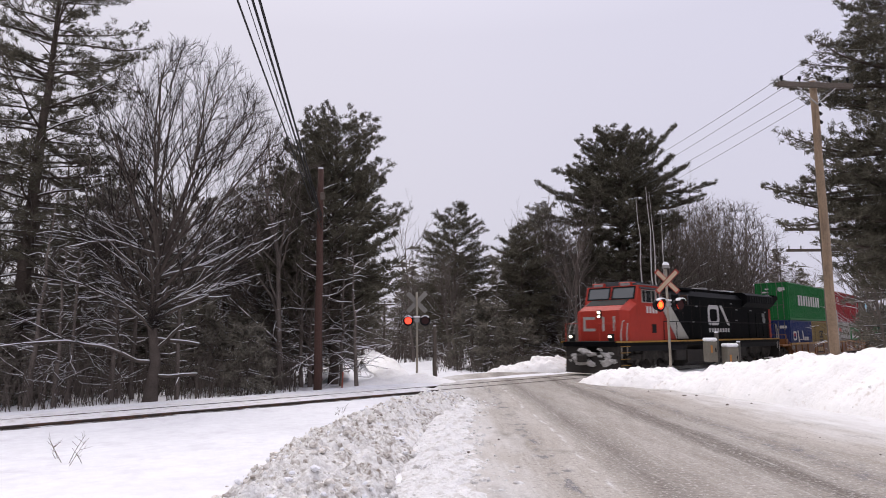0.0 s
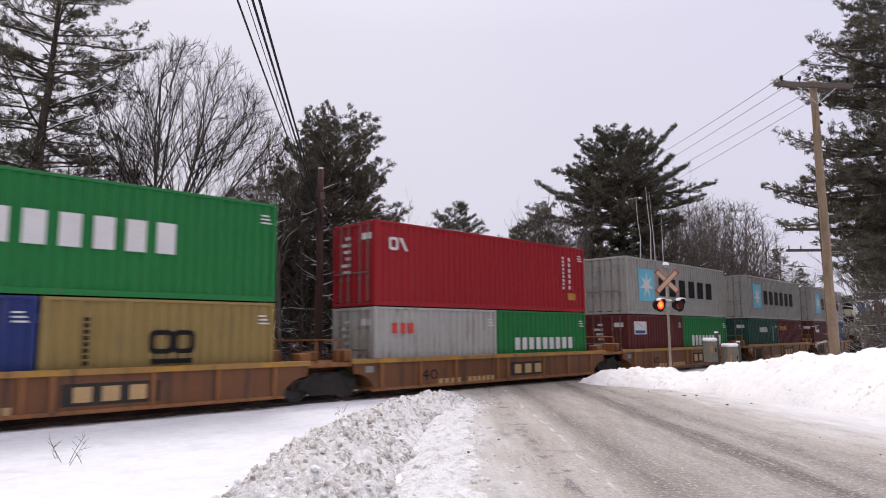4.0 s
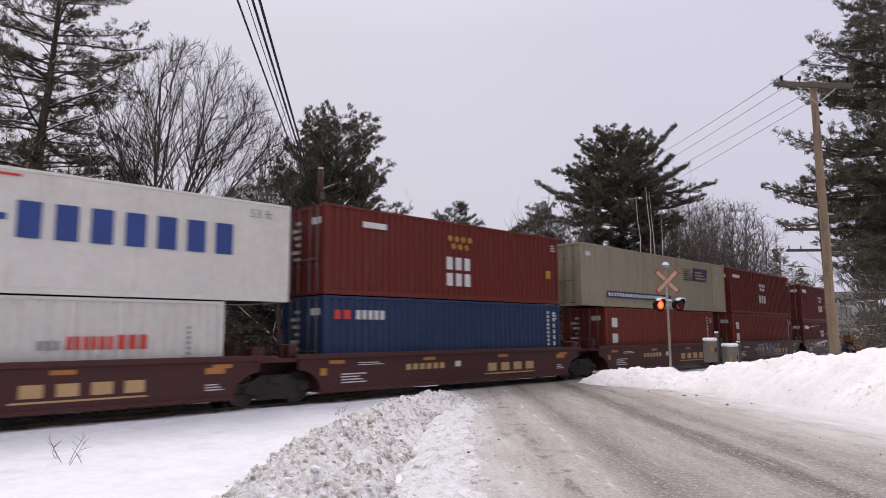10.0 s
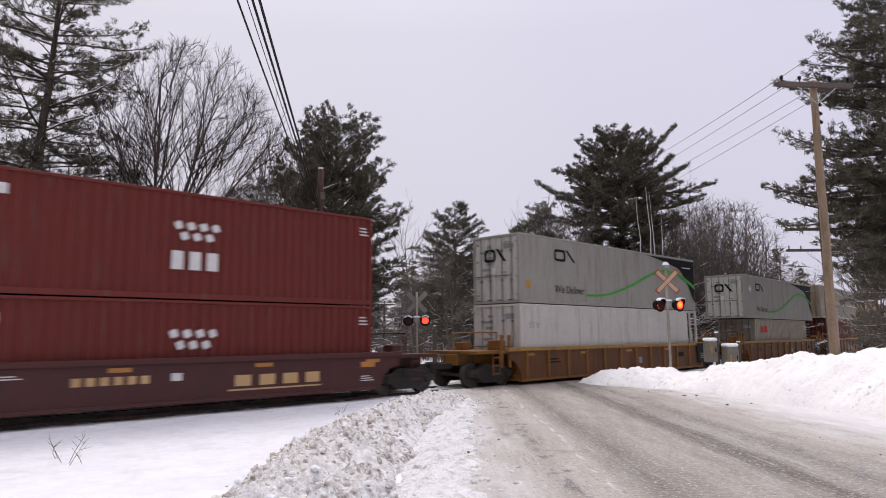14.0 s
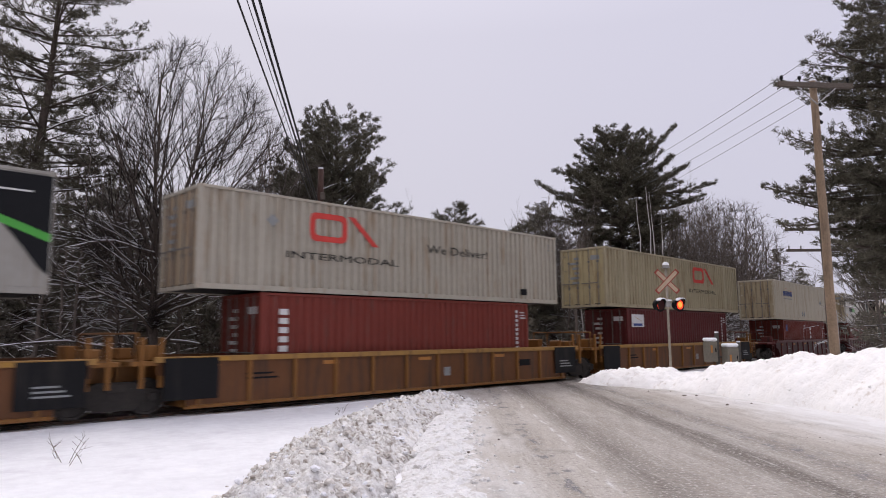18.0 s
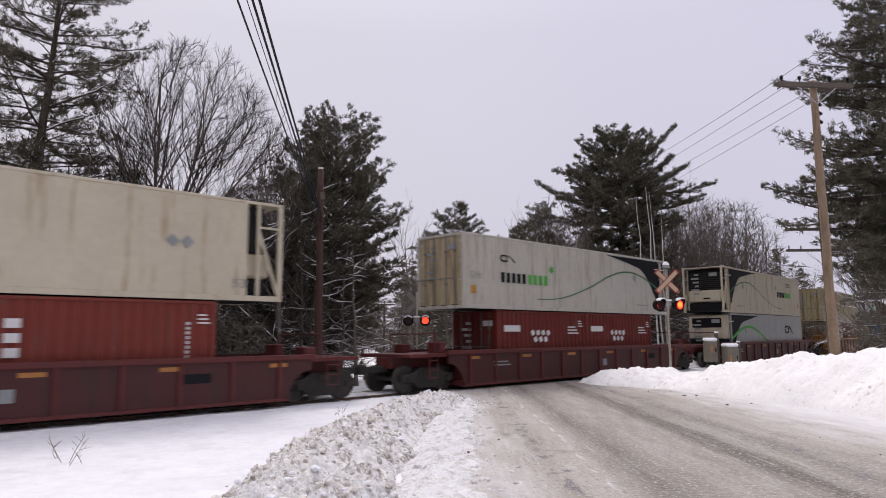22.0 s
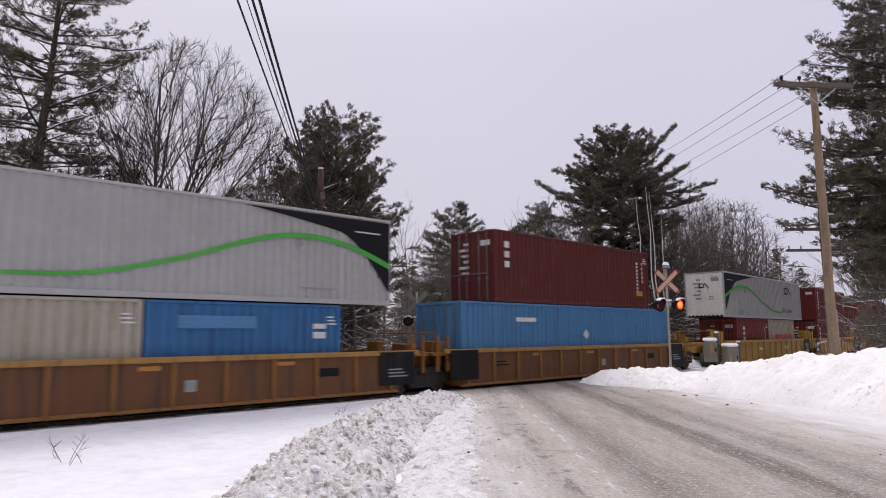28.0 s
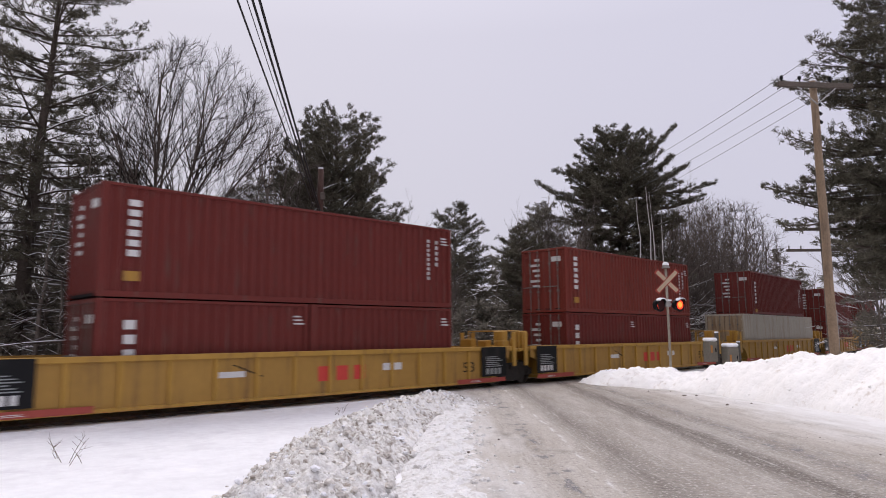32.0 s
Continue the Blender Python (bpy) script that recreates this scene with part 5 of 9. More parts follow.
# the end of the trail, closed by woods
for i in range(22):
    d = rng.uniform(64, 100)
    far_copy((PINE_D, BARES[0], POLES[1], BARES[2])[i % 4], *ground_xy(rng.uniform(-0.075, 0.005) * d, d), rng.uniform(0.8, 1.1))
far_copy(BARES[1], *ground_xy(23.2, 33.5), 0.9)
far_copy(PINE_C, *ground_xy(25.4, 31.5), 1.3)
# woods beyond the line where it bends away
kept_state = rng.getstate()
for i in range(16):
    d = 60 + 2.6 * (i * 7 % 16)
    x, y = ground_xy((0.495 + 0.0062 * i) * d, d)
    if y > line_y(x):
        far_copy((BARES[i % 3], PINE_D, BARES[(i + 1) % 3])[i % 3], x, y, 1.0, 6.0)
rng.setstate(kept_state)
# unseen pines added on the near side, beside the road's right, to shade the line
for a, d in ((24.5, 32), (28, 37), (30.5, 40), (33, 43.5), (35, 46), (38.5, 50), (41, 53.5), (44, 57), (47, 61), (32, 38), (37, 44)):
    far_copy(PINE_D, *ground_xy(a, d), 1.45)
# young firs under the trees
w, t, c = pine_mesh(61, 2.6, 0.04, 0.05, 0.9, 0.30, 0.30, 6, 1.0, 0.5, 0.3, 0.0, True, 0, False, True, 0.09)
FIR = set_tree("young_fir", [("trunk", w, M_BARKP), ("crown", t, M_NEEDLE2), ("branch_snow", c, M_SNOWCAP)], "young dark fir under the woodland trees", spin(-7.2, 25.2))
for i in range(22):
    x, y = rng.uniform(-20, 18), 6.5 + 10 * rng.random()
    if y > x * 1.25 - 13:
        far_copy(FIR, x, y, rng.uniform(0.5, 1.5))
for i in range(22):
    d = rng.uniform(40, 52)
    far_copy(FIR, *ground_xy(rng.uniform(0.03, 0.5) * d, d), rng.uniform(0.7, 1.8))

# low brush and saplings under the trees
v, f = [], []
for i in range(5200):
    if i % 3:
        x, y = rng.uniform(-24, 19), 3.6 + 9 * rng.random() ** 1.5
        if y < x * 1.25 - 14:
            continue
    else:
        d = rng.uniform(39, 60)
        x, y = ground_xy(rng.uniform(-0.01, 0.6) * d, d)
        if y < 5 + line_y(x):
            continue
    p = Vector((x, y, ground_z(x, y) - 0.05))
    h = rng.uniform(0.5, 2.6)
    q = p + Vector((rng.gauss(0, 0.15), rng.gauss(0, 0.15), 1)) * h
    limb(v, f, [p, q], [0.014, 0.004], 3, True)
    for k in range(4):
        b = p.lerp(q, rng.uniform(0.25, 0.95))
        limb(v, f, [b, b + Vector((rng.gauss(0, 0.3), rng.gauss(0, 0.3), rng.uniform(0.0, 0.4)))], [0.007, 0.003], 3, True)
# deeper in: close-set saplings, and the thicket at the end of the trail
for i in range(4600):
    if i % 4:
        x, y = rng.uniform(-26, 26), 9 + 28 * rng.random()
        if y < x * 1.25 - 9:
            continue
    else:
        d = rng.uniform(62, 90)
        x, y = ground_xy(rng.uniform(-0.17, 0.03) * d, d)
    p = Vector((x, y, ground_z(x, y) - 0.05))
    h = rng.uniform(1.2, 4.2)
    q = p + Vector((rng.gauss(0, 0.12), rng.gauss(0, 0.12), 1)) * h
    limb(v, f, [p, q], [0.028, 0.008], 3, True)
    for k in range(3):
        b = p.lerp(q, rng.uniform(0.2, 0.95))
        limb(v, f, [b, b + Vector((rng.gauss(0, 0.5), rng.gauss(0, 0.5), rng.uniform(-0.1, 0.5)))], [0.013, 0.004], 3, True)
tagged(plain("brush", v, f, M_TWIG), "leafless brush and saplings along the woods' edge", "brush", kind="stuff")

# distant woods that close the view all round
v, f = [], []
for i in range(1500):
    az = rng.uniform(0, 2 * math.pi)
    r = rng.uniform(88, 170)
    x, y = r * math.cos(az), -19 + r * math.sin(az)
    if abs(y - line_y(x)) < 9:
        continue
    h, w0 = rng.uniform(8, 15), rng.uniform(1.4, 3.0)
    z = ground_z(x, y)
    limb(v, f, [Vector((x, y, z - 0.5)), Vector((x, y, z + h))], [0.16, 0.02], 3)
    for k in range(52):
        t = rng.uniform(0.12, 1.0)
        c = Vector((x, y, z + h * t)) + Vector((rng.gauss(0, 1), rng.gauss(0, 1), 0)) * w0 * (1.08 - t) * 0.55
        u = Vector((rng.gauss(0, 1), rng.gauss(0, 1), rng.gauss(0, 0.5))) * 0.75
        s = Vector((rng.gauss(0, 1), rng.gauss(0, 1), rng.gauss(0.6, 0.6))) * 0.35
        k0 = len(v)
        v.extend((c - u, c + s, c + u))
        f.append((k0, k0 + 1, k0 + 2))
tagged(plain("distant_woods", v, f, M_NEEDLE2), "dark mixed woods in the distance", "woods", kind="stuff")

# ---- the train ----
DECK = 0.35          # floor of the wells above the rails
LOW, TALL = 2.591, 2.896
PAINT = {}


def paint(key):
    """Container and car paints, made once each."""
    if key not in PAINT:
        rgb, st, am = {
            "green": ((0.012, 0.155, 0.038), GRIME, 0.10), "blue": ((0.020, 0.034, 0.135), GRIME, 0.18), "tan": ((0.25, 0.175, 0.060), GRIME, 0.2),
            "red": ((0.27, 0.012, 0.017), GRIME, 0.08), "pale": ((0.36, 0.355, 0.33), RUST, 0.26), "grey": ((0.292, 0.284, 0.262), RUST, 0.28),
            "maroon": ((0.096, 0.018, 0.017), GRIME, 0.2), "pine": ((0.016, 0.062, 0.046), GRIME, 0.2), "midblue": ((0.035, 0.085, 0.20), (0.016, 0.035, 0.10), 0.55),
            # dull_door is paler than dull: light on the end put into the paint
            "dull": ((0.270, 0.258, 0.232), (0.20, 0.17, 0.135), 0.42), "dull_door": ((0.44, 0.43, 0.385), (0.24, 0.18, 0.12), 0.38), "clean": ((0.575, 0.555, 0.51), (0.44, 0.40, 0.35), 0.18), "bone_door": ((0.30, 0.235, 0.16), (0.15, 0.075, 0.035), 0.65), "cream_door": ((0.36, 0.295, 0.19), (0.14, 0.08, 0.035), 0.6), "sand_door": ((0.36, 0.30, 0.17), (0.17, 0.10, 0.045), 0.5), "white": ((0.49, 0.47, 0.43), (0.32, 0.29, 0.25), 0.35), "wine": ((0.125, 0.020, 0.015), GRIME, 0.16), "navy": ((0.020, 0.038, 0.090), GRIME, 0.15),
            "brick": ((0.165, 0.031, 0.021), GRIME, 0.18), "offwhite": ((0.405, 0.385, 0.335), (0.27, 0.23, 0.17), 0.4), "beige": ((0.270, 0.236, 0.165), (0.19, 0.16, 0.115), 0.4), "silver": ((0.335, 0.332, 0.322), (0.30, 0.30, 0.31), 0.2),
            "cream": ((0.46, 0.41, 0.31), (0.29, 0.20, 0.11), 0.35), "sand": ((0.32, 0.275, 0.18), (0.20, 0.145, 0.08), 0.45), "bone": ((0.355, 0.325, 0.268), (0.25, 0.17, 0.10), 0.34),
            "sky": ((0.062, 0.175, 0.325), (0.04, 0.11, 0.22), 0.25), "azure": ((0.035, 0.125, 0.275), (0.02, 0.07, 0.17), 0.45),
            # car *_panel paints: grime, plus shade between the ribs put into the colour
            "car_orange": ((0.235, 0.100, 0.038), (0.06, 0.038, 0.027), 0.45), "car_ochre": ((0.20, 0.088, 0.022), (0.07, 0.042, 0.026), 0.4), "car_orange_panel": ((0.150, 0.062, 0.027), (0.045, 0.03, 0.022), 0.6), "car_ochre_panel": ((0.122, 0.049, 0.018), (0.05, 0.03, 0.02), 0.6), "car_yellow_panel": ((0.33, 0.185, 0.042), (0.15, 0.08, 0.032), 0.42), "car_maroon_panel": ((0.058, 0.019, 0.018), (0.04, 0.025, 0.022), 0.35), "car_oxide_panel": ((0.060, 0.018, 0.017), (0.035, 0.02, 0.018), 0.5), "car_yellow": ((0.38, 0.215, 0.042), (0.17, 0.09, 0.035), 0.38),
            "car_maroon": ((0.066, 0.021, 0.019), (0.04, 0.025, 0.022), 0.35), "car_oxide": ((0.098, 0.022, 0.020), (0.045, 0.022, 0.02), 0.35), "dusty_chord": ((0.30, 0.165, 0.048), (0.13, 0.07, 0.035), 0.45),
            "loco_black": ((0.0048, 0.0048, 0.0056), (0.014, 0.0128, 0.012), 0.25), "loco_red": ((0.38, 0.036, 0.022), (0.20, 0.03, 0.02), 0.2), "loco_white": ((0.42, 0.40, 0.36), (0.24, 0.21, 0.18), 0.35)}[key]
        PAINT[key] = surface(key + "_paint", rgb, 0.5, 0.0, 0.10, 0.7, 5.0, st, am, True, 0.05, 30.0, 0.035 if key == "loco_black" else 0.25)
    return PAINT[key]


MESHES = {}
M_ROD = surface("lock_rod_steel", (0.16, 0.15, 0.14), 0.7, 0.0, vary=0.3, stain_or_shade=RUST, amount=0.35, spec=0.2)


def kept(key, make, name, mat, parent, at=None, label=""):
    """Links a part; parts of the same key share one mesh."""
    if key not in MESHES:
        s = Shape()
        make(s)
        ob = s.link(name, mat, parent, label, at=at)
        MESHES[key] = ob.data
        return ob
    ob = again(name, MESHES[key], parent, at)
    if label:
        ob["label"] = label
    return ob


def wave(s, x0, x1, y, z0, z1, depth, pitch, along="x", back=0.05):
    """A corrugated panel between x0 and x1, facing -y from the plane y (or facing -x, when along is 'y')."""
    n = max(2, round((x1 - x0) / pitch))
    p = (x1 - x0) / n
    prof = []
    for i in range(n):
        b = x0 + i * p
        prof += [(b, 0), (b + 0.34 * p, 0), (b + 0.46 * p, depth), (b + 0.88 * p, depth)]
    prof.append((x1, 0))
    vs = []
    for t, q in prof:
        for z in (z0, z1):
            vs.append((t, y + q, z) if along == "x" else (y + q, t, z))
    k = len(prof)
    fs = [(2 * i, 2 * i + 2, 2 * i + 3, 2 * i + 1) for i in range(k - 1)]
    vs2 = [(x0, y + depth + back, z0), (x0, y + depth + back, z1), (x1, y + depth + back, z0), (x1, y + depth + back, z1)]
    if along != "x":
        vs2 = [(b, a, c) for a, b, c in vs2]
    m = len(vs)
    fs += [(m, m + 1, m + 3, m + 2), (0, 1, m + 1, m), (2 * k - 2, m + 2, m + 3, 2 * k - 1)]
    s.add(vs + vs2, fs)


LETTERS = {}


def letters(body):
    """Vertices and faces of words in the built-in font, scaled into a unit box."""
    if body not in LETTERS:
        cu = bpy.data.curves.new("words", "FONT")
        cu.body, cu.resolution_u = body, 2
        ob = bpy.data.objects.new("words", cu)
        scene.collection.objects.link(ob)
        dg = bpy.context.evaluated_depsgraph_get()
        me = ob.evaluated_get(dg).to_mesh()
        vs, fs = [tuple(v.co) for v in me.vertices], [tuple(p.vertices) for p in me.polygons]
        bpy.data.objects.remove(ob)
        xs, ys = [v[0] for v in vs], [v[1] for v in vs]
        LETTERS[body] = ([((v[0] - min(xs)) / (max(xs) - min(xs)), (v[1] - min(ys)) / (max(ys) - min(ys))) for v in vs], fs)
    return LETTERS[body]


def mark(parent, kind, x0, x1, z0, z1, mat, y=-1.219, n=1, name="marking", label=""):
    """A painted marking on the side that faces the road, 4 mm proud of it. n: how many blocks stand for the letters of a name."""
    s = Shape()
    ya, yb = y - 0.006, y + 0.004
    if kind == "bar":
        s.box(x0, x1, ya, yb, z0, z1)
    elif kind == "word":
        p = (x1 - x0) / n
        for i in range(n):
            s.box(x0 + i * p, x0 + (i + 0.64) * p, ya, yb, z0, z1)
    elif kind == "lines":
        h = (z1 - z0) / n
        for i in range(n):
            s.box(x0, x0 + (x1 - x0) * (1 - 0.3 * ((i * 7) % 3) / 2), ya, yb, z0 + i * h, z0 + (i + 0.42) * h)
    elif kind == "column":
        h = (z1 - z0) / n
        for i in range(n):
            s.box(x0, x0 + (x1 - x0) * (0.6 if h < 0.3 else 0.8), ya, yb, z0 + (i + 0.1) * h, z0 + (i + 0.74) * h)
    elif kind == "text":
        vs, fs = letters(label)
        s.add([(x0 + a * (x1 - x0), ya, z0 + b * (z1 - z0)) for a, b in vs], fs)
    elif kind == "ring":
        w = (z1 - z0) * 0.20
        c = min(x1 - x0, z1 - z0) * 0.22
        out = [(x0 + c, z0), (x1 - c, z0), (x1 - c * 0.3, z0 + c * 0.3), (x1, z0 + c), (x1, z1 - c), (x1 - c * 0.3, z1 - c * 0.3), (x1 - c, z1), (x0 + c, z1), (x0 + c * 0.3, z1 - c * 0.3), (x0, z1 - c), (x0, z0 + c), (x0 + c * 0.3, z0 + c * 0.3)]
        mx, mz = (x0 + x1) / 2, (z0 + z1) / 2
        kx, kz = 1 - 2 * w / (x1 - x0), 1 - 2 * w / (z1 - z0)
        vs = [(x, ya, z) for x, z in out] + [(mx + (x - mx) * kx, ya, mz + (z - mz) * kz) for x, z in out]
        vs += [(x, yb, z) for x, _, z in vs]
        fs = []
        for i in range(12):
            j = (i + 1) % 12
            fs += [(i, j, 12 + j, 12 + i), (i, i + 24, j + 24, j), (12 + i, 12 + j, 36 + j, 36 + i)]
        s.add(vs, fs)
    elif kind == "slant":
        w = (z1 - z0) * 0.22
        s.slab([(x0, z1), (x0 + w * 1.3, z1), (x1, z0), (x1 - w * 1.3, z0)], ya, yb)
    elif kind == "lean":
        k = (z1 - z0) * 0.3
        s.slab([(x0, z0), (x1 - k, z0), (x1, z1), (x0 + k, z1)], ya, yb)
    elif kind == "stripes":
        h = (z1 - z0) / n
        for i in range(n):
            s.box(x0 + 0.03 * (n - i), x1 - 0.035 * (n - i), ya, yb, z0 + i * h, z0 + (i + 0.25) * h)
    elif kind == "star":
        cx, cz, r = (x0 + x1) / 2, (z0 + z1) / 2, (z1 - z0) / 2
        pts = []
        for i in range(14):
            a, q = math.pi / 2 + i * math.pi / 7, r if i % 2 == 0 else r * 0.36
            pts.append((cx + q * math.cos(a), cz + q * math.sin(a)))
        vs = [(cx, ya - 0.004, cz)] + [(a, ya - 0.004, b) for a, b in pts]
        s.add(vs, [(0, i + 1, (i + 1) % 14 + 1) for i in range(14)])
    elif kind == "diamond":
        cx, cz = (x0 + x1) / 2, (z0 + z1) / 2
        s.slab([(x0, cz), (cx, z0), (x1, cz), (cx, z1)], ya, yb)
    elif kind == "dots":
        p = (x1 - x0) / n
        for r in range(2):
            for i in range(n - r):
                cx, cz = x0 + (i + 0.5 + 0.5 * r) * p, (z1 - (z1 - z0) * (0.24 if r == 0 else 0.76))
                q = p * 0.40
                s.slab([(cx + q * math.cos(k * math.pi / 4 + 0.4) * (1 if k % 2 else 0.75), cz + q * math.sin(k * math.pi / 4 + 0.4) * (1 if k % 2 else 0.75)) for k in range(8)], ya, yb)
    ob = s.link(name, mat, parent)
    if kind in ("word", "lines", "stripes", "column", "dots", "text"):
        ob["kind"] = "stuff"
    if label and kind != "text":
        ob["label"] = label
    return ob


def sweep(parent, kind, x0, x1, z0, z1, flip, y, dark=M_DARKM, thick=0.17):
    """The dark corner field and the green line that swings up over the side of a container."""
    L = x1 - x0
    X = (lambda u: x1 - u * L) if flip else (lambda u: x0 + u * L)
    H = z1 - z0

    def line(u):          # height of the green line along the side, low, rising to a crest, then falling
        k = [(0.30, 0.115), (0.42, 0.16), (0.56, 0.36), (0.68, 0.60), (0.76, 0.70), (0.84, 0.70), (0.92, 0.60), (1.0, 0.43)]
        for i in range(len(k) - 1):
            (a, b), (c, d) = k[i], k[i + 1]
            if u <= c:
                m0 = (d - k[i - 1][1]) / (c - k[i - 1][0]) if i else 0.15
                m1 = (k[i + 2][1] - b) / (k[i + 2][0] - a) if i + 2 < len(k) else (d - b) / (c - a)
                t, w = (u - a) / (c - a), c - a
                return (2 * t ** 3 - 3 * t * t + 1) * b + (t ** 3 - 2 * t * t + t) * w * m0 + (3 * t * t - 2 * t ** 3) * d + (t ** 3 - t * t) * w * m1
        return k[-1][1]

    s = Shape()
    n = 22
    top, low = [], []
    for i in range(n + 1):
        u = 0.66 + 0.34 * i / n
        top.append((X(u), z0 + H * 0.985))
        e = 0.985 - 0.30 * ((u - 0.66) / 0.34) ** 1.2 if u < 0.86 else 0.985 - 0.30 * (0.2 / 0.34) ** 1.2 - 0.78 * ((u - 0.86) / 0.14) ** 1.7
        low.append((X(u), z0 + H * max(0.10, e)))
    for i in range(n):
        vs = [(top[i][0], y - 0.005, top[i][1]), (top[i + 1][0], y - 0.005, top[i + 1][1]), (low[i + 1][0], y - 0.005, low[i + 1][1]), (low[i][0], y - 0.005, low[i][1])]
        s.add(vs, [(0, 1, 2, 3)])
    s.link("dark_field", dark, parent)
    s = Shape()
    n = 40
    for i in range(n):
        us = (0.30 + 0.70 * i / n, 0.30 + 0.70 * (i + 1) / n)
        w = [thick * (0.55 + 0.6 * (u - 0.3) / 0.7) / 2 for u in us]
        zs = [z0 + H * line(u) for u in us]
        s.add([(X(us[0]), y - 0.010, zs[0] - w[0]), (X(us[1]), y - 0.010, zs[1] - w[1]), (X(us[1]), y - 0.010, zs[1] + w[1]), (X(us[0]), y - 0.010, zs[0] + w[0])], [(0, 1, 2, 3)])
    s.link("green_line", M_GRNM if thick > 0.08 else M_DGRN, parent)


def container(label, L, H, color, cx, z, doors="left", smooth=False, reefer="", frame_color=None, group="freight containers", wide=0.0, bare=False):
    """A freight container with its frame, walls, doors and fittings. Its origin is at the middle of its floor; -y faces the road."""
    W = (2.438 + wide) / 2
    mat, fm = paint(color), paint(frame_color or color)
    root = empty("shipping_container", label, "container", group, pose(cx, 0, z))
    root["length"] = L
    hx = L / 2
    key = (L, H, color, smooth, wide, bare and reefer)
    q_end = {"left": -1, "right": 1}.get(reefer, 0) if bare else 0
    f0, f1 = (-hx + (1.10 if q_end < 0 else 0), hx - (1.10 if q_end > 0 else 0))
    in0, in1 = -hx + 0.12, hx - 0.12
    if reefer:
        cut = 1.05
        in0, in1 = (in0 + cut, in1) if reefer == "left" else (in0, in1 - cut)
    pitch, depth = (1.22, 0.010) if smooth else (0.285, 0.075 if color in ("bone", "sand") else 0.055)
    # end walls in door paint; for dull boxes brightened in place of light
    dmat = paint("cream_door" if color == "offwhite" else color + "_door") if color in ("bone", "sand", "cream", "offwhite", "dull") and L > 13 else mat

    def side(s):
        wave(s, in0, in1, -W + 0.012, 0.15, H - 0.06, depth, pitch)

    kept((*key, reefer, "side"), side, "side_panel", mat, root)
    kept((*key, reefer, "side"), side, "side_panel", mat, root, Matrix.Translation((in0 + in1, 0, 0)) @ pose(0, 0, 0, 0, 0, 180))
    kept((*key, "roof"), lambda s: s.box(f0 + 0.02, f1 - 0.02, -W + 0.05, W - 0.05, H - 0.075, H - 0.02), "roof_panel", mat, root)
    kept((*key, "floor"), lambda s: s.box(f0 + 0.05, f1 - 0.05, -W + 0.08, W - 0.08, 0.03, 0.16), "floor_frame", M_BLACK, root)
    rail = lambda z0, z1: (lambda s: s.box(f0 + 0.12, f1 - 0.12, -0.04, 0.04, z0, z1, 0.008))
    for sy in (-1, 1):
        kept((L, H, frame_color or color, q_end, "top"), rail(H - 0.085, H - 0.005), "top_rail", fm, root, Matrix.Translation((0, sy * (W - 0.035), 0)))
        kept((L, H, frame_color or color, q_end, "low"), rail(0.0, 0.155), "bottom_rail", fm, root, Matrix.Translation((0, sy * (W - 0.035), 0)))
        for sx in (-1, 1):
            kept((H, frame_color or color, "post"), lambda s: s.box(-0.07, 0.07, -0.055, 0.055, 0.10, H - 0.10, 0.012), "corner_post", fm, root, Matrix.Translation(((f0 + 0.075) if sx < 0 else (f1 - 0.075), sy * (W - 0.055), 0)))
            for zz in (0, H - 0.118):
                kept((frame_color or color, "fit"), lambda s: s.box(-0.089, 0.089, -0.081, 0.081, 0, 0.118, 0.012), "corner_fitting", fm, root, Matrix.Translation(((f0 + 0.088) if sx < 0 else (f1 - 0.088), sy * (W - 0.080), zz)))
    if L > 13:                     # lifting posts at the forty-foot places
        for sx in (-1, 1):
            for sy in (-1, 1):
                kept((H, color, "mid"), lambda s: s.box(-0.10, 0.10, -0.03, 0.03, 0.0, H, 0.006), "lifting_post", mat, root, Matrix.Translation((sx * 6.096, sy * (W - 0.040), 0)))
                kept((color, "fit"), lambda s: s.box(-0.089, 0.089, -0.081, 0.081, 0, 0.118, 0.012), "corner_fitting", mat, root, Matrix.Translation((sx * 6.096, sy * (W - 0.072), -0.006)))
    de = -1 if doors == "left" else 1
    if z > 1.5:                    # locks between the stacked boxes
        for sx in (-1, 1):
            for sy in (-1, 1):
                kept(("lock",), lambda s: s.box(-0.06, 0.06, -0.05, 0.05, -0.035, 0.002, 0.008), "twist_lock", M_BLACK, root, Matrix.Translation((sx * 6.0, sy * 1.13, 0)))
    if reefer:
        de = 1 if reefer == "left" else -1
    turn = pose(0, 0, 0) if de < 0 else pose(0, 0, 0, 0, 0, 180)

    def door(s):
        wave(s, -W + 0.135, -0.012, -hx + 0.035, 0.12, H - 0.12, 0.03, 0.55, "y", 0.03)

    for k, sy in enumerate((0, 1)):
        off = Matrix.Translation((0, sy * (W - 0.123), 0))
        dr = kept((*key, "door"), door, "door", dmat, root, turn @ off)
        for yy in (-W + 0.42, -0.36):
            rod = kept((H, "rod"), lambda s: s.rod((0, 0, 0.06), (0, 0, H - 0.06), 0.021, 6).box(-0.03, 0.02, -0.05, 0.05, 0.9, 1.0, 0.006).box(-0.03, 0.02, -0.05, 0.05, H - 0.75, H - 0.66, 0.006), "lock_rod", M_ROD, dr, Matrix.Translation((-hx + 0.005, yy, 0)))
            kept(("handle",), lambda s: s.box(-0.03, 0.0, 0.0, 0.42, -0.02, 0.02, 0.006), "door_handle", M_ROD, dr, Matrix.Translation((-hx + 0.0, yy, 1.15)))
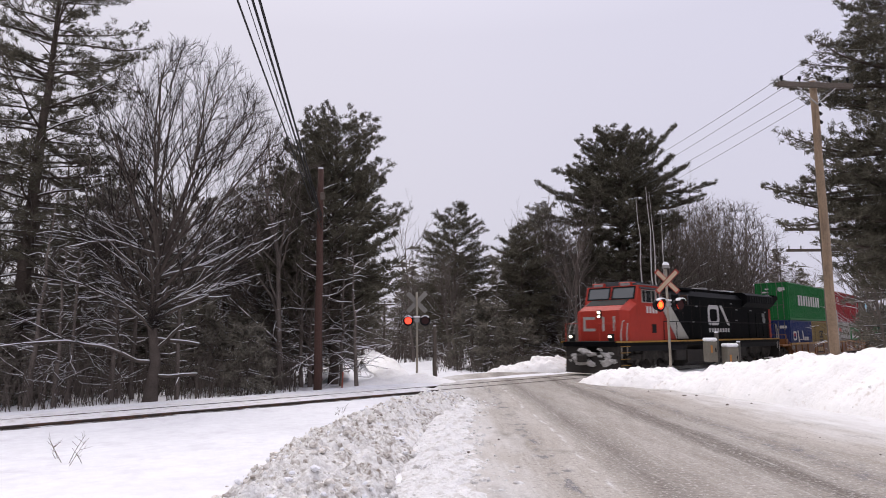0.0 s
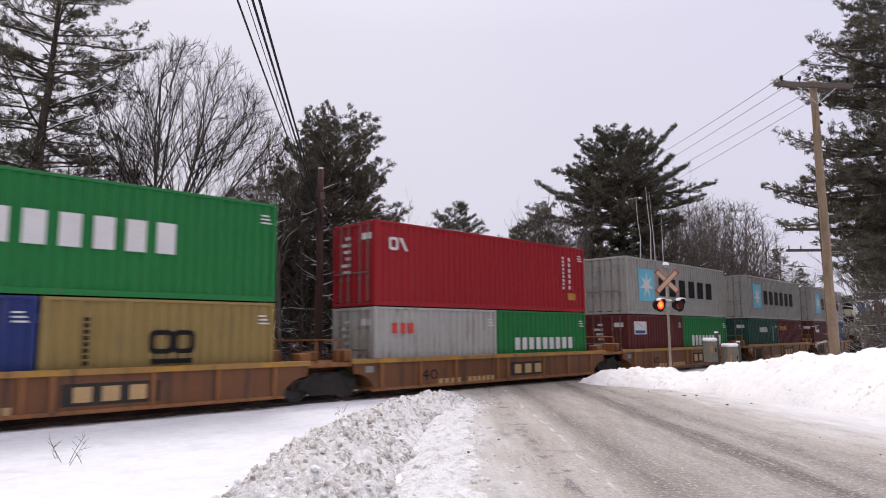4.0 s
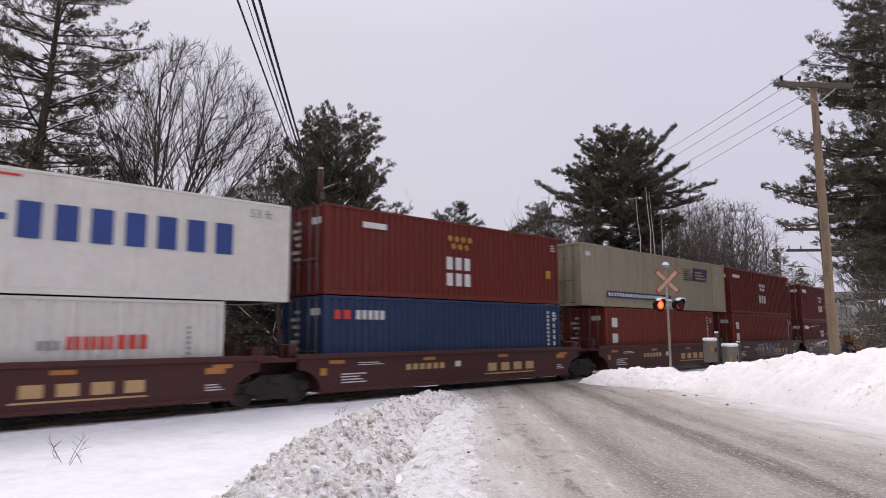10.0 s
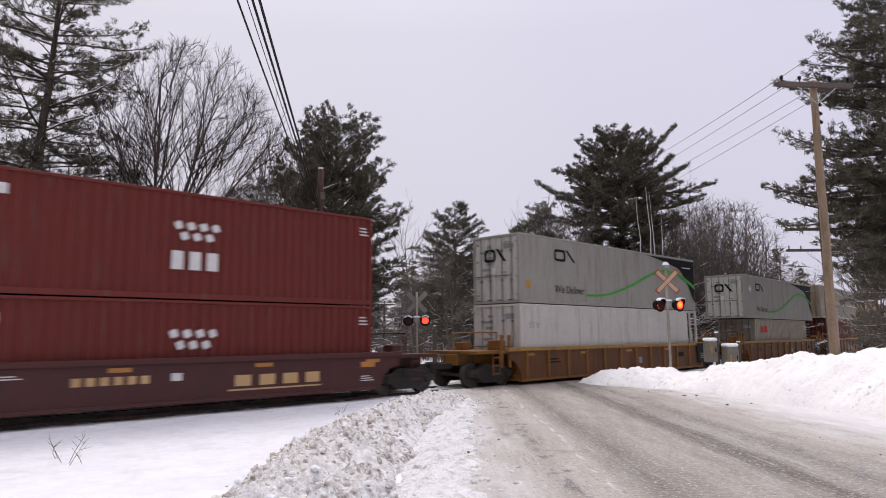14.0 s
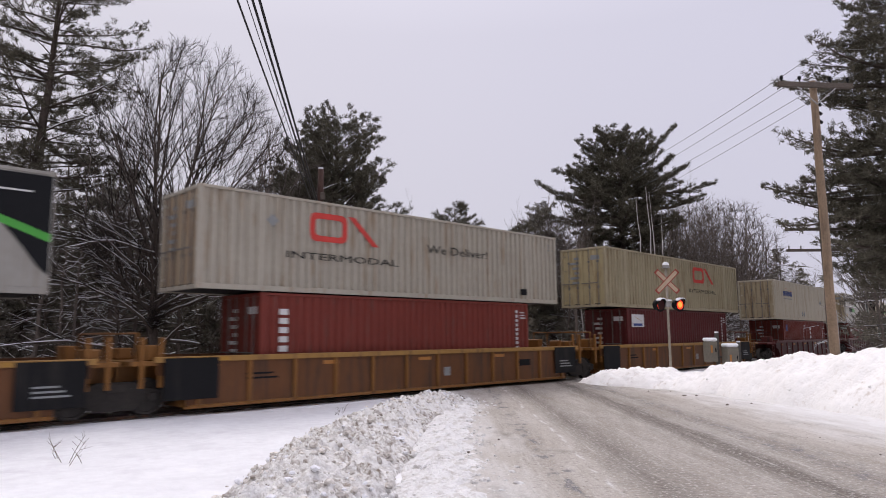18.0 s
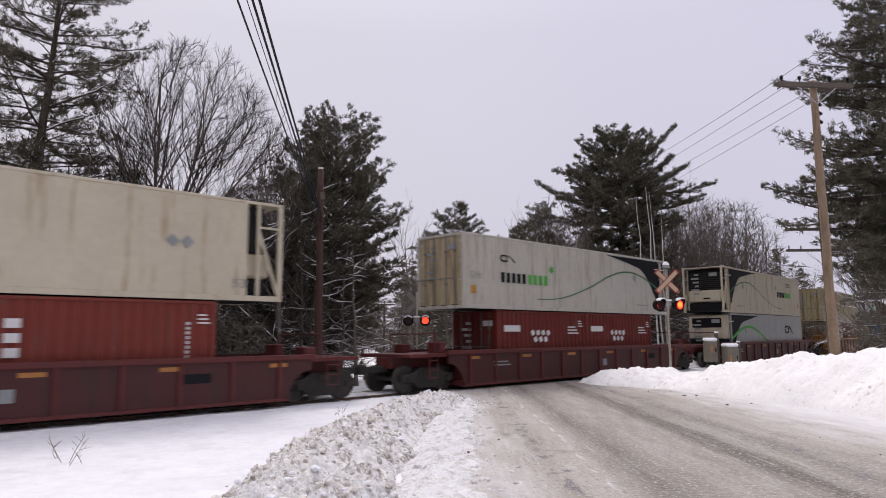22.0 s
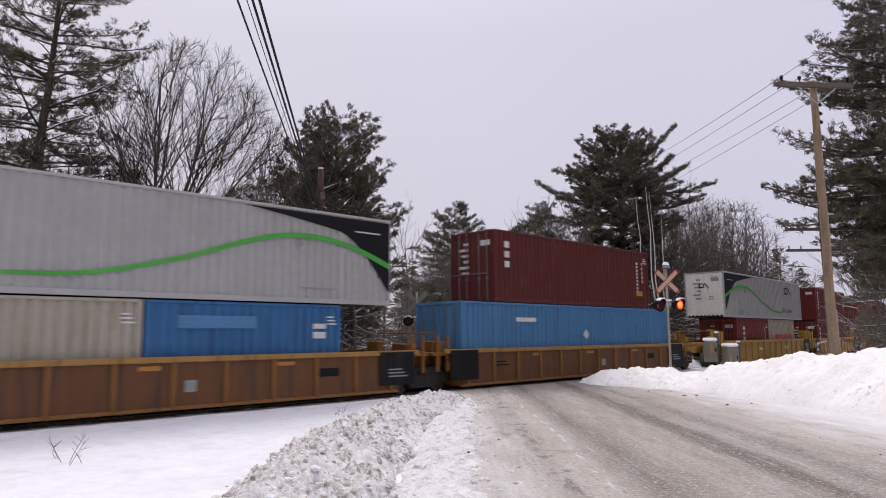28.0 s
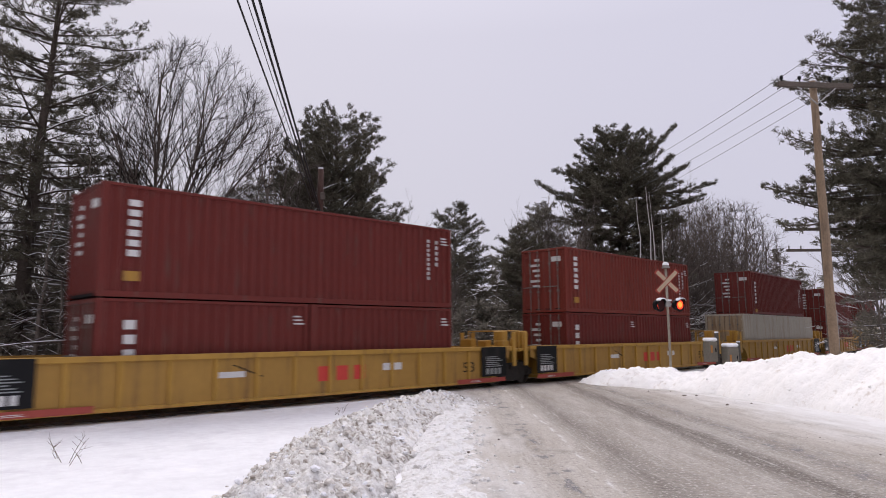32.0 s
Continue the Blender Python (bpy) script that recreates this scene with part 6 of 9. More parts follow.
        for q in range(4):
            kept((frame_color or color, "hinge"), lambda s: s.box(-0.02, 0.02, -0.06, 0.06, -0.04, 0.04, 0.006), "hinge", fm, dr, Matrix.Translation((-hx + 0.03, -W + 0.13 if k == 0 else -0.13, 0.35 + q * (H - 0.7) / 3)))
    kept((W, frame_color or color, "header"), lambda s: s.box(-0.05, 0.05, -W + 0.1, W - 0.1, 0, 0.11, 0.01), "door_header", fm, root, Matrix.Translation((de * (hx - 0.055), 0, H - 0.115)))
    kept((W, frame_color or color, "sill"), lambda s: s.box(-0.05, 0.05, -W + 0.1, W - 0.1, 0, 0.12, 0.01), "door_sill", fm, root, Matrix.Translation((de * (hx - 0.055), 0, 0.0)))
    if not reefer:
        kept((*key, doors, "front"), lambda s: wave(s, -W + 0.11, W - 0.11, -hx + 0.03, 0.10, H - 0.10, 0.04, 0.25, "y"), "front_wall", paint("clean") if color == "silver" and doors == "right" else dmat, root, pose(0, 0, 0, 0, 0, 180) @ turn)
    else:                          # cooling unit inside an open end frame
        q = -1 if reefer == "left" else 1
        xi = q * (hx - 1.17)
        X = lambda a, b: (min(xi + q * a, xi + q * b), max(xi + q * a, xi + q * b))
        Shape().box(*X(-0.05, 0.03), -W + 0.02, W - 0.02, 0.1, H - 0.08).link("end_bulkhead", mat, root)
        if bare:                   # the unit stands free before the end wall
            unit = Shape().box(*X(0.12, 0.80), -W + 0.10, W - 0.10, 1.30, H - 0.12, 0.06).link("unit_housing", paint("cream"), root, "cream housing of the cooling unit")
            Shape().box(*X(0.79, 0.83), -W + 0.35, W - 0.35, 2.0, H - 0.3, 0.01).link("grille", M_BLACK, unit)
            Shape().box(*X(0.10, 0.90), -W + 0.16, W - 0.16, 0.72, 1.30, 0.04).link("engine_bay", M_BLACK, root, "black engine bay of the cooling unit")
            Shape().box(*X(0.10, 0.70), -W + 0.25, W - 0.25, 0.12, 0.70, 0.05).link("fuel_tank", paint("cream"), root)
            Shape().box(*X(0.05, 0.12), -W + 0.02, -W + 0.10, 1.2, 2.3, 0.01).link("control_panel", M_GREYM, root)
        else:
            Shape().box(*X(0.03, 0.66), -W + 0.16, W - 0.16, 1.38, H - 0.14, 0.05).link("condenser", M_BLACK, root, "black grille of the cooling unit")
            g = Shape()
            for i in range(9):
                g.box(*X(0.64, 0.70), -W + 0.26, W - 0.26, 1.50 + i * 0.125, 1.55 + i * 0.125)
            g.link("grille", M_TRUCK, root)
            cover = Shape().box(*X(0.03, 0.86), -W + 0.22, W - 0.22, 0.68, 1.42, 0.08).link("engine_cover", paint("cream"), root, "cream engine cover")
            Shape().box(*X(0.84, 0.88), -0.35, 0.1, 0.85, 0.95, 0.01).link("vent", M_BLACK, cover)
            Shape().box(*X(0.03, 0.75), -W + 0.22, W - 0.22, 0.14, 0.62, 0.05).link("fuel_tank", M_BLACK, root)
            for sy in (-1, 1):
                yy = sy * (W - 0.06)
                g = Shape()
                g.box(*X(0.34, 0.44), yy - 0.05, yy + 0.05, 0.15, H - 0.08, 0.015)
                g.rod((xi + q * 0.40, yy, H - 0.85), (xi + q * 1.05, yy, 0.20), 0.05, 6)
                g.rod((xi + q * 0.40, yy, H - 0.75), (xi + q * 1.05, yy, H - 0.75), 0.035, 6)
                g.link("end_frame_brace", fm, root)
    return root


def side_marks(c, rows, W=1.219):
    for i, row in enumerate(rows):
        kind, x0, x1, z0, z1, mat = row[:6]
        mark(c, kind, x0, x1, z0, z1, mat, -W - 0.0025 * i, *(row[6:7] or (1,)), **({"label": row[7]} if len(row) > 7 else {}))
    return c


def codes(c, L, H, mat=M_WHITE, right=True):
    """The small owner's code and size lines high on the side and on the doors."""
    x = L / 2 - 0.52 if right else -L / 2 + 0.16
    mark(c, "lines", x, x + 0.34, H - 0.62, H - 0.30, mat, n=3)
    s = Shape()
    for i in range(6):
        w = 0.26 + 0.12 * ((i * 5) % 3)
        s.box(-L / 2 + 0.018, -L / 2 + 0.03, 0.22, 0.22 + w, H - 0.55 - i * 0.24, H - 0.44 - i * 0.24)
    s.box(-L / 2 + 0.018, -L / 2 + 0.03, -0.95, -0.45, H - 0.62, H - 0.40)
    s.link("door_marking", mat, c)["kind"] = "stuff"


# ---- well cars ----
def rim(s, y0, y1, r0, r1, n=28):
    """A raised ring on the face of a wheel."""
    k = [(math.cos(2 * math.pi * i / n), math.sin(2 * math.pi * i / n)) for i in range(n)]
    vs = [(r * c, y, r * q) for y, r in ((y0, r0), (y1, r0 + 0.015), (y1, r1), (y0, r1)) for c, q in k]
    s.add(vs, [(j * n + i, j * n + (i + 1) % n, (j + 1) * n + (i + 1) % n, (j + 1) * n + i) for j in range(3) for i in range(n)])


def truck(car, x, wheels):
    """A two-axle truck under a car, its wheelsets as parts of their own."""
    def bogie(s):
        for sy in (-1, 1):
            y = sy * 0.99
            s.slab([(-1.22, 0.38), (-1.22, 0.62), (-0.70, 0.70), (-0.42, 0.86), (0.42, 0.86), (0.70, 0.70), (1.22, 0.62), (1.22, 0.38), (1.02, 0.38), (0.98, 0.56), (0.80, 0.56), (0.74, 0.36), (0.46, 0.16), (-0.46, 0.16), (-0.74, 0.36), (-0.80, 0.56), (-0.98, 0.56), (-1.02, 0.38)], y - 0.09, y + 0.09)
            s.slab([(-0.60, 0.46), (-0.36, 0.30), (-0.36, 0.70), (-0.46, 0.70)], y + sy * 0.09 - 0.02, y + sy * 0.09 + 0.02)
            s.slab([(0.60, 0.46), (0.36, 0.30), (0.36, 0.70), (0.46, 0.70)], y + sy * 0.09 - 0.02, y + sy * 0.09 + 0.02)
            for sx in (-1, 1):
                s.box(sx * 0.89 - 0.16, sx * 0.89 + 0.16, y - 0.12, y + 0.14, 0.34, 0.60, 0.04)
                s.rod((sx * 0.89, y - 0.02, 0.457), (sx * 0.89, y + sy * 0.20, 0.457), 0.10, 10)
            for k in (-0.2, 0, 0.2):
                s.rod((k, y + sy * 0.02, 0.26), (k, y + sy * 0.02, 0.58), 0.075, 8)
        s.box(-0.22, 0.22, -1.15, 1.15, 0.60, 0.82, 0.03)
        s.rod((0, 0, 0.80), (0, 0, 0.95), 0.3, 12)
    tr = kept(("truck",), bogie, "truck", M_TRUCK, car, Matrix.Translation((x, 0, 0)), "grimy steel two-axle truck")

    def axle(s):
        s.rod((0, -0.95, 0), (0, 0.95, 0), 0.08, 8)
        for sy in (-1, 1):
            y = sy * 0.753
            s.rod((0, y - 0.065, 0), (0, y + 0.065, 0), 0.457, 28)
            s.rod((0, y - sy * 0.06, 0), (0, y - sy * 0.09, 0), 0.485, 28)
            s.rod((0, y + sy * 0.05, 0), (0, y + sy * 0.12, 0), 0.15, 12)
            rim(s, y + sy * 0.064, y + sy * 0.10, 0.375, 0.452)
            for k in range(4):
                a = k * math.pi / 2
                s.box(0.30 * math.cos(a) - 0.03, 0.30 * math.cos(a) + 0.03, y - 0.075, y + 0.075, 0.30 * math.sin(a) - 0.03, 0.30 * math.sin(a) + 0.03, 0.01)
    for sx in (-0.89, 0.89):
        wheels.append(kept(("axle",), axle, "wheelset", M_WHEEL, tr, Matrix.Translation((sx, 0, 0.457)), "dark steel wheels on their axle"))


WHEELS = []      # (car, wheelset)
CARS = []


def well_car(style, cx, ends, label, number=""):
    """One well unit. ends: what is at its low-x and high-x end: 'T' a truck of its own with a coupler, 't' the shared truck, 's' rides on the neighbour's truck."""
    color, half, reach, zb, zt = {"forty": ("car_orange", 6.35, 7.95, 0.20, 1.24), "smooth": ("car_maroon", 6.35, 7.75, 0.26, 1.44), "rib": ("car_ochre", 8.3, 9.7, 0.12, 1.47),
                                  "oxide": ("car_oxide", 8.3, 9.7, 0.12, 1.43), "new": ("car_yellow", 8.3, 9.65, 0.19, 1.53)}[style]
    mat = paint(color)
    car = empty("well_car", label, "railway car", "well cars", pose(cx, 0, 0))
    CARS.append(car)
    Y = 1.40
    curve = [(half - 0.05 + 0.80 * (1 - math.cos(k * math.pi / 16)), zb + (zt - 0.46 - zb) * math.sin(k * math.pi / 16)) for k in range(9)]
    poly = [(half + 0.75, zt), (-half - 0.75, zt)] + [(-x, z) for x, z in reversed(curve)] + curve
    # wall paint darker than ribs and chords: recess shade put into its colour
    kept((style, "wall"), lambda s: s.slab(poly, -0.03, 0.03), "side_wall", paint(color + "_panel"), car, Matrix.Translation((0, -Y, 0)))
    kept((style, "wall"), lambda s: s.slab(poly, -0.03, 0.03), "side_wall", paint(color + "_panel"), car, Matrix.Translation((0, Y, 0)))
    kept((style, "floor"), lambda s: s.box(-half, half, -1.36, 1.36, zb + 0.02, DECK - 0.01).box(-half, half, -1.44, -1.30, zb - 0.01, zb + 0.06).box(-half, half, 1.30, 1.44, zb - 0.01, zb + 0.06), "well_floor", mat, car)
    for sy in (-1, 1):
        kept((style, "chord"), lambda s: s.box(-half - 0.85, half + 0.85, -0.06, 0.06, zt - 0.15, zt, 0.015), "top_chord", paint("dusty_chord") if style in ("rib", "forty") else mat, car, Matrix.Translation((0, sy * (Y + 0.045), 0)))
        kept((style, "sill"), lambda s: s.box(-half + 0.1, half - 0.1, -0.05, 0.05, zb, zb + 0.09, 0.012), "bottom_sill", mat, car, Matrix.Translation((0, sy * (Y + 0.035), 0)))
    if style != "smooth":
        n = {"forty": 8, "rib": 12, "oxide": 12, "new": 14}[style]
        for i in range(n):
            x = -half + 0.35 + (2 * half - 0.7) * i / (n - 1)
            if style == "forty" and i in (3, 4):
                x += 0.55 if i == 3 else -0.55
            for sy in (-1, 1):
                kept((style, "rib"), lambda s: s.box(-0.055, 0.055, -0.05, 0.05, zb + 0.08, zt - 0.14, 0.012), "rib", mat, car, Matrix.Translation((x, sy * (Y + 0.055), 0)))
    for e, sx in zip(ends, (-1, 1)):
        R = half + 0.75
        far = reach + (1.15 if e == "T" else 0.0)
        kept((style, "deck", e), lambda s: s.box(R - 1.6, far, -1.38, 1.38, zt - 0.22, zt - 0.10, 0.01).box(R - 0.9, far + 0.05, -0.42, 0.42, 0.82, zt - 0.22, 0.02).box(R - 0.95, R - 0.80, -1.36, 1.36, DECK, zt - 0.1), "end_platform", mat, car, pose(0, 0, 0, 0, 0, 180 if sx < 0 else 0))
        # upright guide posts and brake gear on the platforms
        kept((style, "gear", e), lambda s: s.box(R - 0.15, R + 0.25, -1.25, -0.75, zt - 0.1, zt + 0.22, 0.03).box(R - 0.1, R + 0.2, 0.5, 1.2, zt - 0.1, zt + 0.3, 0.03).rod((R + 0.45, -1.2, zt - 0.1), (R + 0.45, -1.2, zt + 0.62), 0.03).rod((R + 0.45, 1.2, zt - 0.1), (R + 0.45, 1.2, zt + 0.62), 0.03).rod((R + 0.45, -1.2, zt + 0.6), (R + 0.45, 1.2, zt + 0.6), 0.025), "platform_gear", mat, car, pose(0, 0, 0, 0, 0, 180 if sx < 0 else 0))
        if style == "rib":
            for xx in (R - 0.1, R + 0.38):
                kept(("stake",), lambda s: s.box(-0.05, 0.05, -0.05, 0.05, 0.7, zt + 0.5, 0.012), "end_stake", mat, car, Matrix.Translation((sx * xx, -Y + 0.02, 0)))
            mark(car, "bar", *sorted((sx * (R - 1.9), sx * (R - 0.7))), zt - 0.125, zt - 0.03, M_YEL, -Y - 0.109, name="chord_stripe")
        if style == "new":
            for yy in (-1.43, 1.43):
                Shape().box(sx * (R + 0.30) - 0.10, sx * (R + 0.30) + 0.10, yy - 0.04, yy + 0.04, 0.75, zt + 0.55, 0.02).link("guide_post", mat, car)
            Shape().box(sx * (R + 0.05) - 0.16, sx * (R + 0.05) + 0.16, -1.2, -0.7, zt, zt + 0.6, 0.03).link("brake_box", mat, car)
        if e in "Tt":
            own = []
            truck(car, sx * reach, own)
            WHEELS.extend((car, w, sx * reach) for w in own)
        if e == "T":
            kept(("coupler",), lambda s: s.box(0.0, 1.05, -0.10, 0.10, 0.70, 0.92, 0.03).box(0.95, 1.28, -0.22, 0.20, 0.66, 0.98, 0.05), "coupler", M_TRUCK, car, pose(0, 0, 0, 0, 0, 180 if sx < 0 else 0) @ Matrix.Translation((far - 0.05, 0, 0)))
            kept((style, "ladder"), lambda s: s.rod((R + 0.55, -1.44, 0.45), (R + 0.55, -1.44, zt + 0.1), 0.02).rod((R + 0.95, -1.44, 0.45), (R + 0.95, -1.44, zt + 0.1), 0.02).rod((R + 0.55, -1.44, 0.5), (R + 0.95, -1.44, 0.5), 0.018).rod((R + 0.55, -1.44, 0.8), (R + 0.95, -1.44, 0.8), 0.018).rod((R + 0.55, -1.44, 1.1), (R + 0.95, -1.44, 1.1), 0.018), "ladder", mat, car, pose(0, 0, 0, 0, 0, 0) if sx > 0 else Matrix.Translation((-2 * R - 1.5, 0, 0)))
    y = -Y - 0.10
    n = {"forty": 5, "smooth": 4, "rib": 5, "oxide": 6, "new": 0}[style]
    for i in range(n):
        x = -half + 0.2 + (2 * half - 1.0) * i / max(1, n - 1)
        if style == "forty":
            mark(car, "bar", x, x + 0.75, zt - 0.135, zt - 0.02, M_YEL, y - 0.004, name="reflector")
        else:
            z = zt - 0.32 if style == "smooth" else zt - 0.34
            mark(car, "bar", x + 0.15, x + 0.70, z, z + 0.11, M_ORNG, -Y - 0.03, name="reflector")
    w = -Y - 0.03
    if style == "forty":
        mark(car, "text", -4.25, -3.45, 0.45, 0.80, M_DARKM, w, label="40")
        mark(car, "bar", 0.5, 2.75, 0.38, 0.90, M_TRUCK, w, name="dark_plate")
        mark(car, "word", 0.75, 2.65, 0.46, 0.82, M_TANM, w - 0.004, 3)
        mark(car, "word", -3.4, -2.2, 0.28, 0.46, M_TANM, w, 4)
        mark(car, "word", -1.9, -0.4, 0.28, 0.46, M_TANM, w, 6)
        mark(car, "bar", -half - 0.30, -half + 0.02, 0.80, 1.00, M_GREYM, w)
    elif style == "smooth":
        mark(car, "lines", -5.55, -4.6, 0.52, 0.86, M_WHITE, w, 4)
        mark(car, "lines", -4.9, -3.9, 1.05, 1.17, M_WHITE, w, 2)
        mark(car, "word", -2.9, -1.0, 0.82, 1.02, M_TANM, w, 6)
        mark(car, "word", 1.2, 4.2, 0.62, 0.92, M_TANM, w, 4)
        mark(car, "bar", 1.0, 4.0, 0.50, 0.545, M_TANM, w)
        mark(car, "bar", -0.55, -0.28, 0.85, 1.05, M_WHITE, w)
        mark(car, "bar", -half + 0.02, -half + 0.24, 0.78, 1.0, M_YEL, w)
        mark(car, "bar", 5.5, 6.05, 0.98, 1.15, M_ORNG, w)
        mark(car, "lines", 5.5, 6.0, 0.55, 0.75, M_WHITE, w, 3)
    elif style in ("rib", "oxide"):
        mark(car, "bar", -half - 0.62, -half + 0.85, 0.36, zt - 0.04, M_BLACK, w - 0.085) if style == "rib" and "s" in ends else None
        mark(car, "bar", 1.05, 1.35, 0.55, 0.85, M_GREYM, w)
        mark(car, "lines", -6.6, -5.6, 0.8, 1.05, M_GREYM if style == "oxide" else M_DARKM, w, 2)
        mark(car, "bar", 5.1, 5.9, 0.75, 1.0, M_DARKM, w)
        if style == "rib":
            mark(car, "bar", half - 0.85, half + 0.62, 0.36, zt - 0.04, M_BLACK, w - 0.085)
            mark(car, "lines", half - 0.5, half + 0.3, 0.62, 0.95, M_GREYM, w - 0.093, 3)
    else:
        for sx in (-1, 1):
            if not (sx < 0 and ends[0] == "T"):
                mark(car, "bar", sx * 8.05 - 0.70, sx * 8.05 + 0.70, 0.42, zt - 0.02, M_BLACK, w - 0.09, name="end_plate", label="black data plate")
                mark(car, "lines", sx * 8.05 - 0.45, sx * 8.05 + 0.45, 0.78, 1.2, M_GREYM, w - 0.10, 6)
                mark(car, "word", sx * 8.05 - 0.45, sx * 8.05 + 0.45, 0.50, 0.72, M_WHITE if sx < 0 else M_GREYM, w - 0.10, 4)
            mark(car, "bar", sx * 7.4 - 1.3, sx * 7.4 + 1.3, zb + 0.02, zb + 0.18, M_SIGNR, w - 0.07, name="red_strip")
            mark(car, "lines", sx * 7.4 - 0.6, sx * 7.4 - 0.1, zb + 0.06, zb + 0.13, M_WHITE, w - 0.08, 2)
        mark(car, "text", 6.45, 7.05, 0.62, 0.98, M_DARKM, w, label="53")
        mark(car, "bar", 2.7, 3.5, 0.85, 1.08, M_WHITE, w)
        if number != "plain":
            mark(car, "word", 0.2, 2.2, 0.62, 1.06, M_REDM, w, 3)
            mark(car, "slant", -2.6, -1.6, 0.85, 1.20, M_DARKM, w)
        mark(car, "bar", -3.1, -2.2, 0.86, 1.02, M_WHITE, w)
    return car

# ---- the train's load, car by car; each place is that at 0 s ----
LOADS = []


def load(*items):
    LOADS.extend(items)


def upper(cx, low_h, *args, **kw):
    c = container(args[0], *args[1:4], cx, DECK + low_h + 0.035, **kw)
    load(c)
    return c, DECK + low_h


def pair(cx, left, right):
    """Two twenty-foot containers side by side in one well."""
    out = []
    for k, (lab, color) in zip((-1, 1), (left, right)):
        c = container(lab, 6.058, LOW, color, cx + k * 3.06, DECK)
        codes(c, 6.058, LOW)
        load(c)
        out.append(c)
    return out


def lower(cx, lab, L, H, color, **kw):
    c = container(lab, L, H, color, cx, DECK, **kw)
    codes(c, L, H)
    load(c)
    return c


def S(z):
    return z - DECK


ORANGE_CAR = "weathered orange-brown articulated well car with yellow reflectors on its chord"
for i, cx in enumerate((61.2, 77.1, 92.98, 108.95, 124.9)):
    car = well_car("forty", cx, ("T" if i == 0 else "s", "T" if i == 4 else "t"), ORANGE_CAR)
    if i > 2:
        mark(car, "bar", -6.25, -4.6, 0.28, 0.98, M_TRUCK, -1.434, name="blackened_panel")
# first unit: green box over a blue and a tan one
c, z = upper(61.2, LOW, "clean bright green forty-foot container with white block lettering", 12.192, TALL, "green")
side_marks(c, [("word", -3.54, 3.35, 4.10 - z, 4.92 - z, M_WHITE, 9)])
codes(c, 12.192, TALL)
Shape().rod((-6.10, -0.62, 2.35), (-6.07, -0.62, 2.35), 0.17, 20).link("round_emblem", M_WHITE, c)
a, b = pair(61.2, ("dark blue twenty-foot container with white script strokes", "blue"), ("tan yellow twenty-foot container with a dark emblem", "tan"))
side_marks(a, [("ring", -2.4, -1.55, S(1.4), S(2.1), M_WHITE), ("bar", -2.15, -1.9, S(1.72), S(1.95), M_REDM), ("slant", -1.25, -0.75, S(1.25), S(2.15), M_WHITE), ("bar", -0.6, -0.05, S(1.42), S(1.50), M_WHITE),
               ("slant", 0.05, 0.45, S(1.40), S(2.15), M_WHITE), ("word", 0.6, 1.9, S(1.38), S(1.66), M_WHITE, 5)])
side_marks(b, [("ring", -0.55, 0.1, S(1.55), S(2.15), M_DARKM), ("ring", 0.05, 0.65, S(1.55), S(2.15), M_DARKM), ("bar", -0.5, 0.6, S(1.30), S(1.42), M_DARKM), ("column", -2.1, -1.9, S(1.3), S(2.5), M_DARKM, 8)])
# second unit
c, z = upper(77.1, LOW, "bright red forty-foot container with a small white emblem", 12.192, TALL, "red")
side_marks(c, [("ring", -5.5, -5.1, 4.85 - z, 5.3 - z, M_WHITE), ("slant", -5.05, -4.65, 4.85 - z, 5.3 - z, M_WHITE), ("column", 4.4, 4.6, 3.9 - z, 5.4 - z, M_WHITE, 9), ("column", 4.85, 5.05, 3.9 - z, 5.4 - z, M_WHITE, 6), ("bar", 4.75, 5.3, 3.45 - z, 3.75 - z, M_YEL)])
codes(c, 12.192, TALL)
a, b = pair(77.1, ("pale grey twenty-foot container with red blocks", "pale"), ("bright green twenty-foot container with white block lettering", "green"))
side_marks(a, [("word", -2.3, -1.2, S(2.05), S(2.4), M_REDM, 3)])
side_marks(b, [("word", -2.0, 2.1, S(1.37), S(1.86), M_WHITE, 9)])
